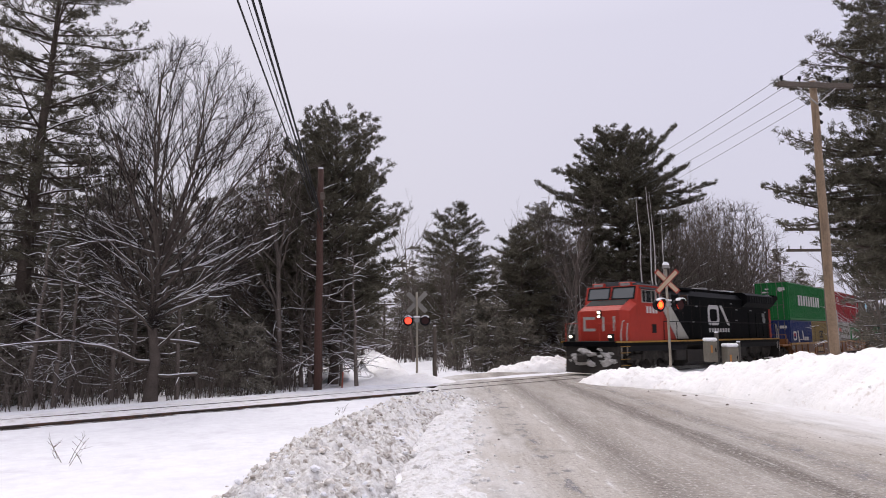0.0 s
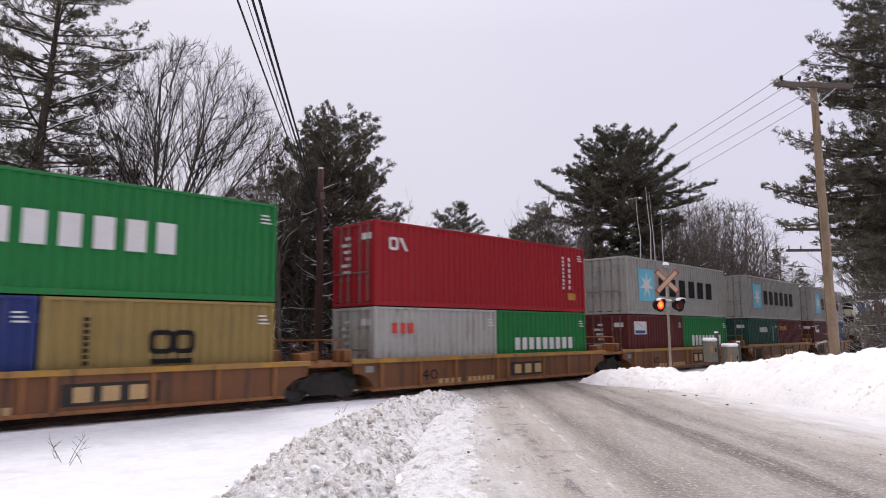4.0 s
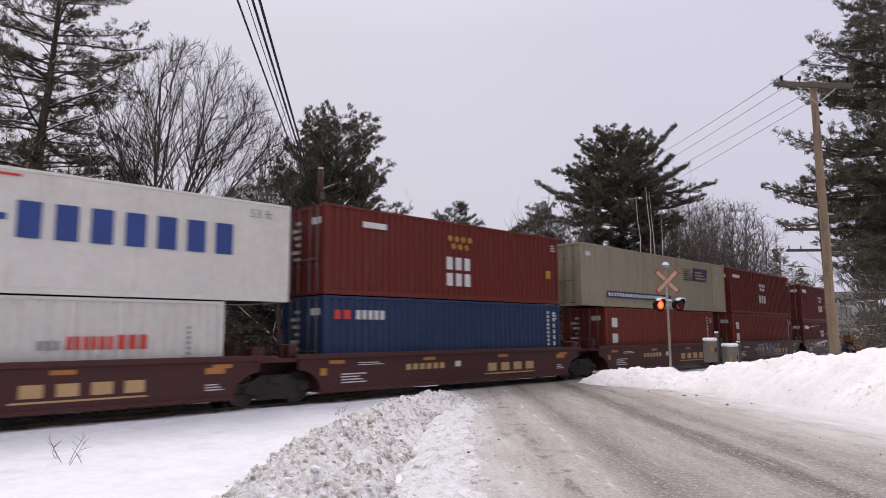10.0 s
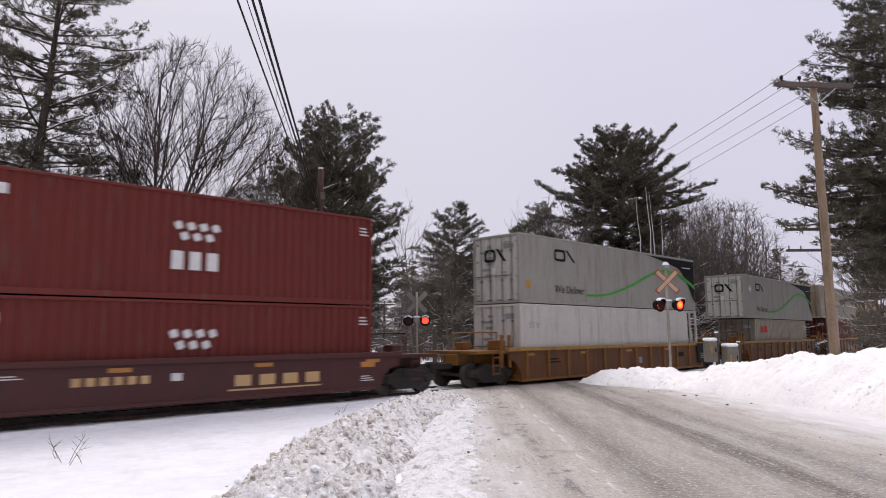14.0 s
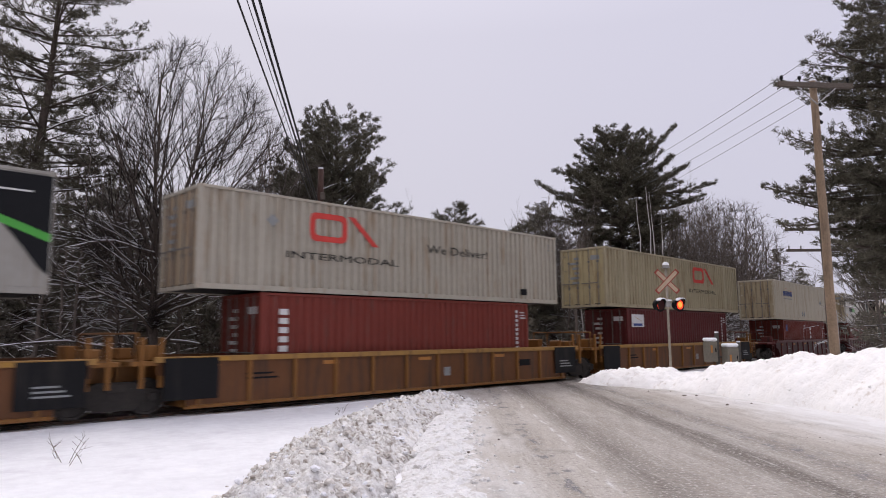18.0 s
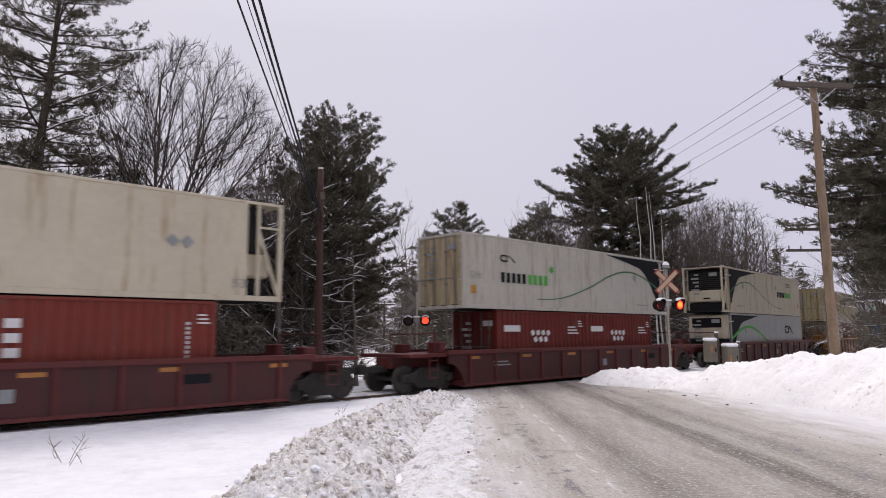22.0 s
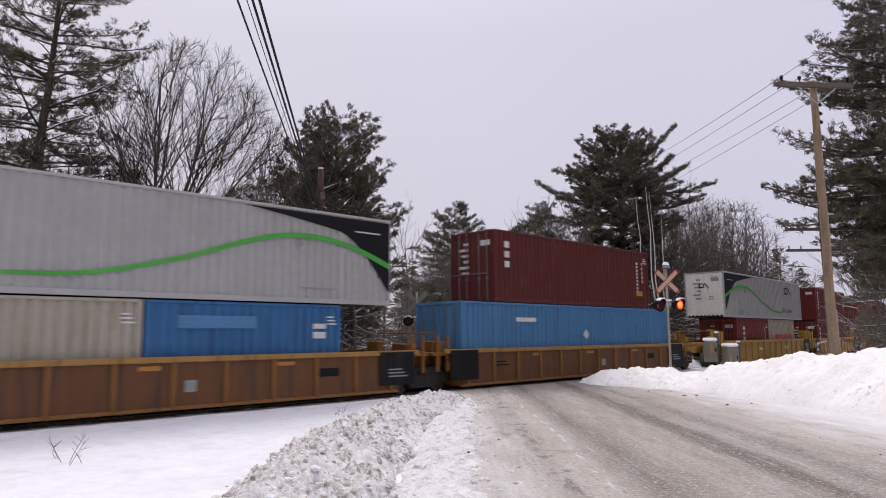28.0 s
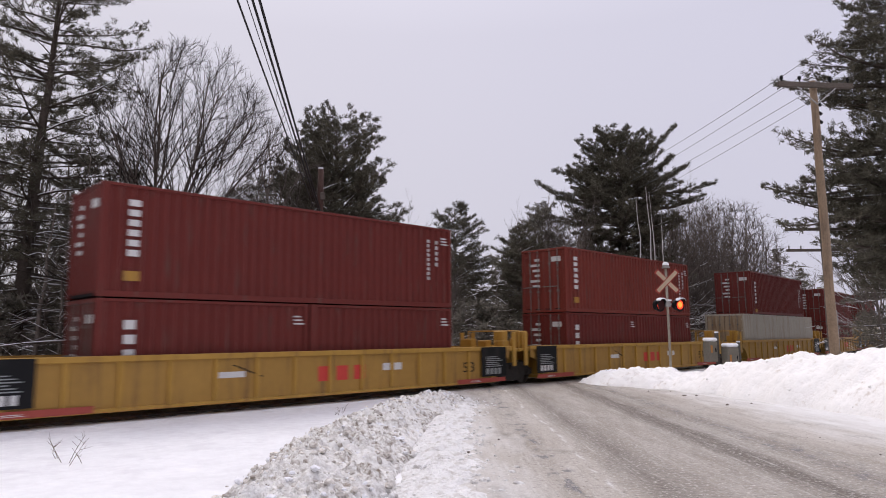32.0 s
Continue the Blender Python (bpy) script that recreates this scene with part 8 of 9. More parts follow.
for sy in (-1, 1):
    s = Shape()
    s.add([(2.1, sy * 1.12, 1.64), (2.42, sy * 1.50, 1.64), (2.42, sy * 1.50, 3.10), (2.1, sy * 1.12, 3.14), (3.25, sy * 1.50, 1.64), (3.25, sy * 1.50, 3.52), (2.22, sy * 1.12, 3.24), (3.25, sy * 1.12, 3.74)],
          [(0, 1, 2, 3), (1, 4, 5, 2), (3, 2, 5, 7, 6), (0, 4, 1), (0, 3, 6, 7, 5, 4)])
    s.link("nose_cheek", RED, loco)
Shape().slab([(2.55, 3.404), (3.16, 3.700), (3.16, 3.712), (2.55, 3.416)], -1.10, 1.10).link("nose_top_panel", M_BLACK, loco, "black anti-glare panel")
Shape().slab([(3.15, 1.64), (3.15, 3.58), (3.42, 4.42), (5.62, 4.42), (5.62, 1.64)], -1.50, 1.50).link("cab", RED, loco, "red cab")
Shape().slab_x([(-1.58, 4.25), (-1.36, 4.50), (-0.7, 4.62), (0.7, 4.62), (1.36, 4.50), (1.58, 4.25), (1.50, 4.25), (-1.50, 4.25)], 3.48, 5.70).link("cab_roof", M_ROOFG, loco, "grey cab roof")
Shape().box(3.75, 5.2, -0.85, 0.85, 4.60, 4.68, 0.02).link("roof_step", M_ROOFG, loco)
for sy in (-1, 1):
    Shape().box(3.36, 3.80, sy * 0.78 - 0.36, sy * 0.78 + 0.36, 4.36, 4.60, 0.03).link("number_board_housing", RED, loco)
    Shape().box(3.345, 3.36, sy * 0.78 - 0.27, sy * 0.78 + 0.27, 4.42, 4.56).link("number_board", M_GREYM, loco)
    Shape().add([(3.205, sy * 0.12, 3.80), (3.190, sy * 1.30, 3.76), (3.365, sy * 1.28, 4.30), (3.372, sy * 0.12, 4.32)], [(0, 1, 2, 3)]).link("windscreen", WSC, loco)
    s = Shape()
    for z0, z1, y0, y1 in ((3.72, 3.79, 0.06, 1.38), (4.30, 4.38, 0.06, 1.38), (3.72, 4.38, 0.04, 0.13), (3.72, 4.38, 1.28, 1.38)):
        xa, xb = 3.15 + (z0 - 3.58) * 0.3214 - 0.012, 3.15 + (z1 - 3.58) * 0.3214 - 0.012
        s.add([(xa - 0.01, sy * y0, z0), (xa - 0.01, sy * y1, z0), (xb - 0.01, sy * y1, z1), (xb - 0.01, sy * y0, z1)], [(0, 1, 2, 3)])
    s.link("windscreen_frame", M_BLACK, loco)
    for x0, x1 in ((3.72, 4.02), (4.10, 4.62), (4.68, 5.02), (5.20, 5.45)):
        Shape().box(x0, x1, sy * 1.505 - 0.006, sy * 1.505 + 0.006, 3.58, 4.16).link("cab_window", GLS, loco)
    s = Shape()
    s.box(3.66, 5.50, sy * 1.512 - 0.012, sy * 1.512 + 0.012, 4.16, 4.20).box(3.66, 5.50, sy * 1.512 - 0.012, sy * 1.512 + 0.012, 3.54, 3.58)
    for x in (3.66, 4.04, 4.63, 5.03, 5.15, 5.46):
        s.box(x, x + 0.05, sy * 1.512 - 0.012, sy * 1.512 + 0.012, 3.56, 4.18)
    s.link("window_frame", M_RAILP, loco)
    Shape().box(3.6, 5.6, sy * 1.60 - 0.14, sy * 1.60 + 0.14, 4.22, 4.26, 0.01).link("sun_visor", M_ROOFG, loco)
    Shape().box(4.60, 5.05, sy * 1.505 - 0.01, sy * 1.505 + 0.01, 2.02, 2.46).link("side_vent", M_BLACK, loco, "black vent grille")
# long hood: engine room, flared radiator at the rear
HOOD = [(-1.16, 1.64), (-1.16, 4.10), (-0.85, 4.42), (0.85, 4.42), (1.16, 4.10), (1.16, 1.64)]
Shape().slab_x(HOOD, 5.62, 17.2).link("hood", BLK, loco, "black engine hood")
Shape().slab_x([(-1.16, 1.64), (-1.16, 3.65), (-1.50, 3.95), (-1.50, 4.40), (-1.2, 4.58), (1.2, 4.58), (1.50, 4.40), (1.50, 3.95), (1.16, 3.65), (1.16, 1.64)], 17.2, 22.0).link("radiator_cab", BLK, loco, "black flared radiator housing")
Shape().slab([(22.0, 4.58), (22.7, 4.50), (22.7, 4.30), (22.0, 3.98)], -1.5, 1.5).link("radiator_overhang", BLK, loco)
Shape().box(5.8, 10.5, -1.0, 1.0, 4.42, 4.58, 0.03).link("roof_hatch", BLK, loco)
Shape().box(11.5, 16.6, -0.7, 0.7, 4.42, 4.62, 0.03).link("roof_hatch", BLK, loco)
Shape().box(13.2, 14.0, -0.35, 0.35, 4.6, 4.78, 0.03).box(14.6, 15.4, -0.5, 0.5, 4.6, 4.70, 0.02).link("exhaust_stack", M_GALV, loco)
Shape().box(15.2, 16.8, -0.9, 0.9, 4.61, 4.66, 0.02).link("roof_snow", M_SNOWCAP, loco)
for sy in (-1, 1):
    y = sy * 1.165
    s = Shape()
    for i in range(9):
        s.box(6.6 + i * 1.1, 6.62 + i * 1.1, y - 0.008, y + 0.008, 1.75, 3.9)
    s.box(6.0, 17.0, y - 0.010, y + 0.010, 3.55, 3.58)
    s.link("door_seams", M_TRUCK, loco)
    for x0, x1 in ((6.3, 7.3), (8.5, 9.4)):
        g = Shape()
        for i in range(6):
            g.box(x0, x1, y - 0.02, y + 0.02, 3.66 + i * 0.085, 3.70 + i * 0.085)
        g.link("louvre", M_WARMV, loco)
        Shape().box(x0 - 0.10, x0 - 0.03, y - 0.03, y + 0.03, 3.6, 4.2).box(x1 + 0.03, x1 + 0.10, y - 0.03, y + 0.03, 3.6, 4.2).link("louvre_frame", M_ROOFG, loco)
    g = Shape()
    for i in range(10):
        g.box(17.6 + i * 0.42, 17.9 + i * 0.42, sy * 1.50 - 0.02, sy * 1.50 + 0.02, 4.0, 4.36)
    g.link("radiator_grille", M_BLACK, loco)
    Shape().box(21.70, 22.03, sy * 1.165 - 0.012, sy * 1.165 + 0.012, 1.66, 3.62, 0.003).link("red_end_band", RED, loco)
    for x0, x1, z0, z1 in ((18.1, 19.1, 1.75, 3.3), (19.3, 20.3, 1.75, 3.3), (20.5, 21.5, 1.75, 2.5)):
        Shape().box(x0, x1, sy * 1.165 - 0.02, sy * 1.165 + 0.02, z0, z1, 0.015).link("access_door", BLK, loco)
    for x0, z0 in ((15.3, 3.78), (16.1, 3.42), (16.0, 2.75), (18.4, 3.42), (20.9, 3.35), (10.4, 3.5), (9.9, 2.6)):
        Shape().box(x0, x0 + 0.26, sy * 1.165 - 0.024, sy * 1.165 + 0.024, z0, z0 + 0.07).link("label_plate", M_GREYM, loco)
    Shape().rod((20.75, sy * 1.165 - 0.024, 2.85), (20.75, sy * 1.165 + 0.024, 2.85), 0.24, 20).link("round_emblem", M_GREYM, loco)
    Shape().box(20.45, 20.85, sy * 1.165 - 0.026, sy * 1.165 + 0.026, 3.05, 3.30).link("label_plate", M_GREYM, loco)
    # white and red bands that lean back along the hood
    Shape().slab([(5.63, 1.66), (5.63, 3.72), (5.95, 3.72), (7.92, 1.66)], y - 0.006, y + 0.006).link("red_band", RED, loco)
    Shape().slab([(5.68, 4.05), (6.42, 4.05), (6.75, 3.62), (7.20, 3.62), (9.37, 1.70), (7.92, 1.70), (6.15, 3.60), (5.68, 3.62)], y - 0.011, y + 0.011).link("white_band", WHT, loco, "leaning white band")
    # emblem: a pale ring and a leaning stroke
    yy = y - 0.012 if sy < 0 else y + 0.012
    for k, q in (("ring", (12.0, 13.55, 2.46, 3.66)), ("slant", (13.65, 15.10, 2.46, 3.66))):
        mark(loco, k, *q, M_WHITE, yy, name="emblem")
    mark(loco, "word", 12.05, 15.1, 2.05, 2.28, M_WHITE, yy, 8)
    mark(loco, "word", 4.09, 5.33, 3.02, 3.36, M_WHITE, sy * 1.512, 4, name="number_marking")["kind"] = "stuff"
    # handrail along the walkway
    s = Shape()
    for i in range(12):
        s.rod((5.9 + i * 1.45, sy * 1.48, 1.62), (5.9 + i * 1.45, sy * 1.48, 2.62), 0.018, 6)
    s.rod((5.9, sy * 1.48, 2.62), (21.9, sy * 1.48, 2.62), 0.02, 6)
    s.link("handrail", M_BLACK, loco)
    for x0, x1 in ((1.55, 2.05), (22.35, 22.0)):
        s = Shape()
        s.tube([(x0, sy * 1.50, 0.75), (x0, sy * 1.50, 2.0), ((x0 + x1) / 2, sy * 1.46, 2.55), (x1, sy * 1.40, 2.62)], [0.028] * 4, 6)
        s.tube([(x1, sy * 1.52, 0.95), (x1, sy * 1.52, 2.0), (x1 + (x1 - x0) * 0.3, sy * 1.50, 2.5)], [0.028] * 3, 6)
        s.link("step_rail", M_RAILP, loco, "pale painted step rail")
    s = Shape()
    for i in range(4):
        s.box(1.35, 2.15, sy * 1.45 - 0.14, sy * 1.45 + 0.10, 0.45 + i * 0.30, 0.49 + i * 0.30, 0.008)
    s.link("step", M_BLACK, loco)
    s = Shape()
    for i in range(4):
        s.box(1.33, 2.17, sy * 1.585 - 0.012, sy * 1.585 + 0.012, 0.465 + i * 0.30, 0.492 + i * 0.30)
    s.link("step_edge", M_YEL, loco, "yellow step edges")
    Shape().rod((1.13, sy * 1.12, 1.86), (1.25, sy * 1.12, 1.86), 0.065, 14).link("ditch_light", M_HEAD, loco, "lit ditch light")
    Shape().box(1.2, 1.4, sy * 1.12 - 0.13, sy * 1.12 + 0.13, 1.62, 1.99, 0.02).link("ditch_light_box", M_BLACK, loco)
for k, (y0, y1, z0, z1) in enumerate(((-0.95, -0.25, 2.12, 2.84), (0.15, 0.29, 2.12, 2.84), (0.75, 0.89, 2.12, 2.84))):
    mn = Shape()
    if k == 0:
        mn.slab_x([(-y1, z0), (-y0, z0), (-y0, z1), (-y1, z1), (-y1, z1 - 0.14), (-y0 - 0.14, z1 - 0.14), (-y0 - 0.14, z0 + 0.14), (-y1, z0 + 0.14)], 2.088, 2.098)
    else:
        mn.box(2.088, 2.098, -y1, -y0, z0, z1, 0.003)
    mn.link("nose_emblem", M_RAILP, loco)
for z0 in (3.06, 2.86):
    Shape().rod((2.03, 0, z0), (2.12, 0, z0), 0.07, 14).link("headlight", M_HEAD, loco, "lit headlamp")
Shape().box(2.05, 2.12, -0.13, 0.13, 2.76, 3.16, 0.02).link("headlight_box", M_BLACK, loco)
Shape().box(1.15, 2.1, -1.5, 1.5, 1.45, 1.63, 0.02).link("front_platform", M_BLACK, loco)
s = Shape()
for sy in (-1, 1):
    s.add([(0.25, sy * 0.0, 0.12), (0.75, sy * 1.5, 0.12), (0.92, sy * 1.5, 1.05), (0.55, sy * 0.0, 1.10), (1.05, sy * 1.5, 0.12), (1.0, 0, 0.12), (1.1, sy * 1.5, 1.05), (1.0, 0, 1.10)],
          [(0, 1, 2, 3), (5, 7, 6, 4), (1, 4, 6, 2), (3, 2, 6, 7), (0, 5, 4, 1)])
s.link("snow_plough", M_TRUCK, loco, "dark steel snow plough", at=Matrix.Translation((0.45, 0, 0)))
rg = random.Random(12)
for k in range(24):
    y = -1.15 + 2.3 * (k + rg.random()) / 24
    x, z, r = 0.70 + 0.40 * abs(y) + rg.uniform(-0.05, 0.2), rg.uniform(0.45, 1.38), rg.uniform(0.10, 0.27)
    v = []
    for c0 in ICO_V:
        q = 1 + 0.75 * noise.noise((c0.x * 1.9 + k * 7, c0.y * 1.9, c0.z * 1.9))
        v.append((x + c0.x * r * 0.5 * q, y + c0.y * r * 1.4 * q, z + c0.z * r * 0.6 * q + 0.25 * c0.y * r))
    plain("caked_snow", v, ICO_F, M_PACK, loco, False)
for sy in (-1, 1):
    Shape().box(1.25, 1.50, sy * 0.95 - 0.55, sy * 0.95 + 0.55, 0.9, 1.5, 0.03).link("pilot_plate", M_TRUCK, loco)
Shape().box(0.5, 1.4, -0.12, 0.12, 0.72, 0.95, 0.03).box(0.25, 0.6, -0.22, 0.2, 0.66, 1.02, 0.05).link("coupler", M_TRUCK, loco)
for sy in (-1, 1):
    Shape().tube([(1.18, sy * 1.40, 1.63), (1.18, sy * 1.40, 2.5), (1.18, sy * 0.55, 2.5), (1.18, sy * 0.55, 1.63)], [0.022] * 4, 6).link("front_handrail", RED, loco)
Shape().slab_x([(-1.52, 1.10), (-1.52, 0.45), (-1.2, 0.22), (1.2, 0.22), (1.52, 0.45), (1.52, 1.10)], 8.4, 15.9).link("fuel_tank", M_TRUCK, loco, "grimy black fuel tank")
for x0, x1, y0, y1 in ((7.2, 8.4, -1.45, -0.9), (15.9, 16.8, -1.45, -0.9), (7.2, 8.4, 0.9, 1.45)):
    Shape().box(x0, x1, y0, y1, 0.55, 1.25, 0.05).link("air_reservoir", M_TRUCK, loco)
Shape().box(2.0, 22.2, -1.02, 1.02, 0.80, 1.40, 0.03).link("centre_sill", M_TRUCK, loco)
for sy in (-1, 1):
    for x0, x1 in ((2.2, 8.4), (15.9, 22.2)):
        Shape().box(x0, x1, sy * 1.42 - 0.05, sy * 1.42 + 0.05, 1.12, 1.40, 0.02).link("side_skirt", M_BLACK, loco)
Shape().box(22.3, 23.2, -0.12, 0.12, 0.72, 0.95, 0.03).box(22.25, 22.45, -1.5, 1.5, 0.35, 1.6, 0.03).link("rear_pilot", M_TRUCK, loco)


def loco_truck(x):
    s = Shape()
    for sy in (-1, 1):
        y = sy * 1.10
        s.slab([(-2.55, 0.55), (-2.55, 0.85), (-2.2, 0.95), (-1.2, 0.98), (-0.9, 1.12), (0.9, 1.12), (1.2, 0.98), (2.2, 0.95), (2.55, 0.85), (2.55, 0.55), (1.5, 0.52), (1.2, 0.72), (0.6, 0.72), (0.3, 0.50), (-0.3, 0.50), (-0.6, 0.72), (-1.2, 0.72), (-1.5, 0.52)], y - 0.10, y + 0.10)
        for k in (-1.85, 0, 1.85):
            s.box(k - 0.2, k + 0.2, y - 0.12, y + 0.16, 0.34, 0.72, 0.04)
            s.rod((k, y, 0.53), (k, y + sy * 0.22, 0.53), 0.14, 12)
        for k in (-1.1, 1.1):
            s.rod((k, y + sy * 0.12, 0.65), (k, y + sy * 0.12, 1.05), 0.10, 10)
            s.box(k - 0.5, k - 0.3, y - 0.05, y + 0.2, 0.75, 1.0, 0.03)
        s.box(-1.6, -0.8, y - 0.02, y + 0.14, 1.0, 1.25, 0.04)
        s.rod((-2.3, y + sy * 0.1, 0.9), (-1.5, y + sy * 0.13, 0.75), 0.05, 8)
    tr = s.link("truck", M_LTRUCK, loco, "dirt-caked three-axle truck", at=Matrix.Translation((x, 0, 0)))

    def axle(q):
        q.rod((0, -1.0, 0), (0, 1.0, 0), 0.09, 8)
        for sy in (-1, 1):
            y = sy * 0.753
            q.rod((0, y - 0.065, 0), (0, y + 0.065, 0), 0.53, 30)
            q.rod((0, y - sy * 0.06, 0), (0, y - sy * 0.09, 0), 0.56, 30)
            for k in range(4):
                a = k * math.pi / 2
                q.box(0.36 * math.cos(a) - 0.04, 0.36 * math.cos(a) + 0.04, y - 0.075, y + 0.075, 0.36 * math.sin(a) - 0.04, 0.36 * math.sin(a) + 0.04, 0.01)
    for k in (-1.85, 0, 1.85):
        w = kept(("loco_axle",), axle, "wheelset", M_WHEEL, tr, Matrix.Translation((k, 0, 0.53)))
        WHEELS.append((loco, w, x))


loco_truck(5.1)
loco_truck(18.9)

# ---- crossing signals ----
FACE = TURN - math.pi / 2       # turns a thing's -y side towards the road's traffic
SHUTTERS = []                   # (added shutter disc, lit while 'left' or 'right')


def crossing_signal(a, d, z, back, cross_z, light_z, top_z, label):
    x, y = ground_xy(a, d)
    root = empty("crossing_signal", label, "crossing signal", "crossing signals", Matrix.LocRotScale((x, y, z), Euler((0, 0, FACE)), None))
    Shape().rod((0, 0, -0.4), (0, 0, top_z), 0.05, 14).link("mast", M_MAST, root, "weathered pale mast", True)
    Shape().rod((0, 0, -0.3), (0, 0, 0.15), 0.12, 12).link("mast_foot", M_GALV, root)
    yb = 0.09 if back else -0.09
    for ang in (45, -45):
        at = Matrix.Translation((0, yb + (0.012 if ang > 0 else 0), cross_z)) @ pose(0, 0, 0, 0, ang, 0)
        bl = Shape().box(-0.61, 0.61, -0.006, 0.006, -0.105, 0.105, 0.003).link("crossbuck_blade", M_SIGNBACK if back else M_SIGNR, root, at=at)
        if not back:
            Shape().box(-0.545, 0.545, -0.010, -0.0065, -0.072, 0.072).link("pale_face", M_SIGNW, bl)
    Shape().rod((-0.52, 0.0, light_z + 0.02), (0.52, 0.0, light_z + 0.02), 0.032, 10).box(-0.1, 0.1, -0.09, 0.09, light_z - 0.08, light_z + 0.14, 0.02).link("lamp_arm", M_GALV, root)
    Shape().box(-0.16, 0.16, -0.13, 0.02, light_z + 0.14, light_z + 0.21, 0.03).link("arm_snow", M_SNOWCAP, root)
    for sx, when in ((-0.385, "left"), (0.385, "right")):
        s = Shape()
        s.rod((0, -0.08, 0), (0, -0.075, 0), 0.235, 28).rod((0, -0.09, 0), (0, 0.10, 0), 0.17, 20).rod((0, 0.10, 0), (0, 0.16, 0), 0.10, 14)
        lamp = s.link("signal_lamp", M_BLACK, root, "black flashing-light head", at=pose(sx, -0.05, light_z, 0, 0, 0 if back else 30) @ Matrix.Scale(1.0 if back else 1.18, 4))
        h = Shape()
        n = 18
        ring = []
        for i in range(n + 1):
            t0 = radians(-30 + 240 * i / n)
            ya = -0.11 - 0.14 * max(0.0, math.sin(t0))
            c0, s0 = math.cos(t0), math.sin(t0)
            ring += [(0.178 * c0, -0.08, 0.178 * s0), (0.178 * c0, ya, 0.178 * s0), (0.192 * c0, ya, 0.192 * s0), (0.192 * c0, -0.08, 0.192 * s0)]
        h.add(ring, [(4 * i + k, 4 * i + (k + 1) % 4, 4 * i + 4 + (k + 1) % 4, 4 * i + 4 + k) for i in range(n) for k in range(4)])
        h.link("hood", M_BLACK, lamp)
        cap = Shape()
        for i in range(6):
            t0, t1 = radians(40 + 100 * i / 6), radians(40 + 100 * (i + 1) / 6)
            q = lambda r, t, yy: (r * math.cos(t), yy, r * math.sin(t))
            cap.add([q(0.199, t0, -0.07), q(0.199, t1, -0.07), q(0.199, t1, -0.24), q(0.199, t0, -0.24), q(0.240, t0, -0.07), q(0.240, t1, -0.07), q(0.230, t1, -0.23), q(0.230, t0, -0.23)],
                    [(4, 5, 6, 7), (3, 7, 6, 2), (0, 1, 5, 4), (0, 4, 7, 3), (1, 2, 6, 5)])
        cap.link("hood_snow", M_SNOWCAP, lamp)["kind"] = "stuff"
        Shape().rod((0, -0.095, 0), (0, -0.10, 0), 0.155, 28).rod((0, -0.10, 0), (0, -0.103, 0), 0.10, 22, 1).link("lit_lens", [M_LITF, M_LITF] if back else [M_LIT, M_LITC], lamp, "glowing red lens")
        # added part: a dark disc that covers the glowing lens while the lamp is off
        sh = Shape().rod((0, 0, -0.165), (0, -0.006, -0.165), 0.165, 28).link("shutter", M_LENS, lamp, "dark red disc added to hide the glowing lens", at=Matrix.Translation((0, -0.112, 0.168)))
        SHUTTERS.append((sh, when))
    if not back:
        s = Shape()
        for i in range(6):
            t = i / 6
            s.rod((0, 0, top_z + 0.02 + 0.18 * t), (0, 0, top_z + 0.055 + 0.18 * t), 0.155 * math.cos(t * 1.45), 16)
        s.link("bell", M_GALV, root, "grey crossing bell")
        Shape().tube([(0, 0, top_z + 0.14), (0, 0, top_z + 0.20), (0, 0, top_z + 0.25), (0, 0, top_z + 0.27)], [0.135, 0.12, 0.08, 0.03], 14).link("bell_snow", M_SNOWCAP, root)
    return root


crossing_signal(8.92, 27.0, 0.0, False, 4.03, 3.10, 4.55, "galvanised crossing signal with a faded red-edged crossbuck and lamps")
crossing_signal(-1.22, 31.0, 0.05, True, 3.44, 2.60, 3.90, "galvanised crossing signal seen from behind with flashing lamps")

# ---- relay cabinets behind the bank ----
def cabinet(a, d, w, dp, z0, z1, posts, label):
    x, y = ground_xy(a, d)
    root = empty("relay_cabinet", label, "cabinet", "relay cabinets", Matrix.LocRotScale((x, y, 0), Euler((0, 0, FACE + 0.2)), None))
    body = Shape().box(-w / 2, w / 2, -dp / 2, dp / 2, z0, z1, 0.02).link("body", M_ALU, root)
    Shape().box(-w / 2 + 0.04, w / 2 - 0.04, -dp / 2 - 0.02, -dp / 2 - 0.002, z0 + 0.05, z1 - 0.06, 0.008).link("door", M_ALU, body)
    Shape().box(w / 2 - 0.12, w / 2 - 0.08, -dp / 2 - 0.05, -dp / 2 - 0.02, (z0 + z1) / 2, (z0 + z1) / 2 + 0.14, 0.01).link("handle", M_BLACK, body)
    Shape().box(-w / 2 + 0.06, -w / 2 + 0.14, -dp / 2 - 0.026, -dp / 2 - 0.018, z0 + 0.35, z0 + 0.62).link("warning_sticker", M_ORNG, body)
    Shape().box(-w / 2 - 0.02, w / 2 + 0.02, -dp / 2 - 0.02, dp / 2 + 0.02, z1 + 0.002, z1 + 0.14, 0.055).link("snow_cap", M_SNOWCAP, root)
    for px, h in posts:
        Shape().rod((px, 0, -0.3), (px, 0, h), 0.075, 12).link("post", M_POSTG, root)
        Shape().rod((px, 0, h), (px, 0, h + 0.05), 0.075, 12).link("post_snow", M_SNOWCAP, root)
        Shape().box(px - 0.16, px + 0.16, -0.1, 0.1, z0 + 0.15, z0 + 0.21, 0.01).link("bracket", M_POSTG, root)
    return root


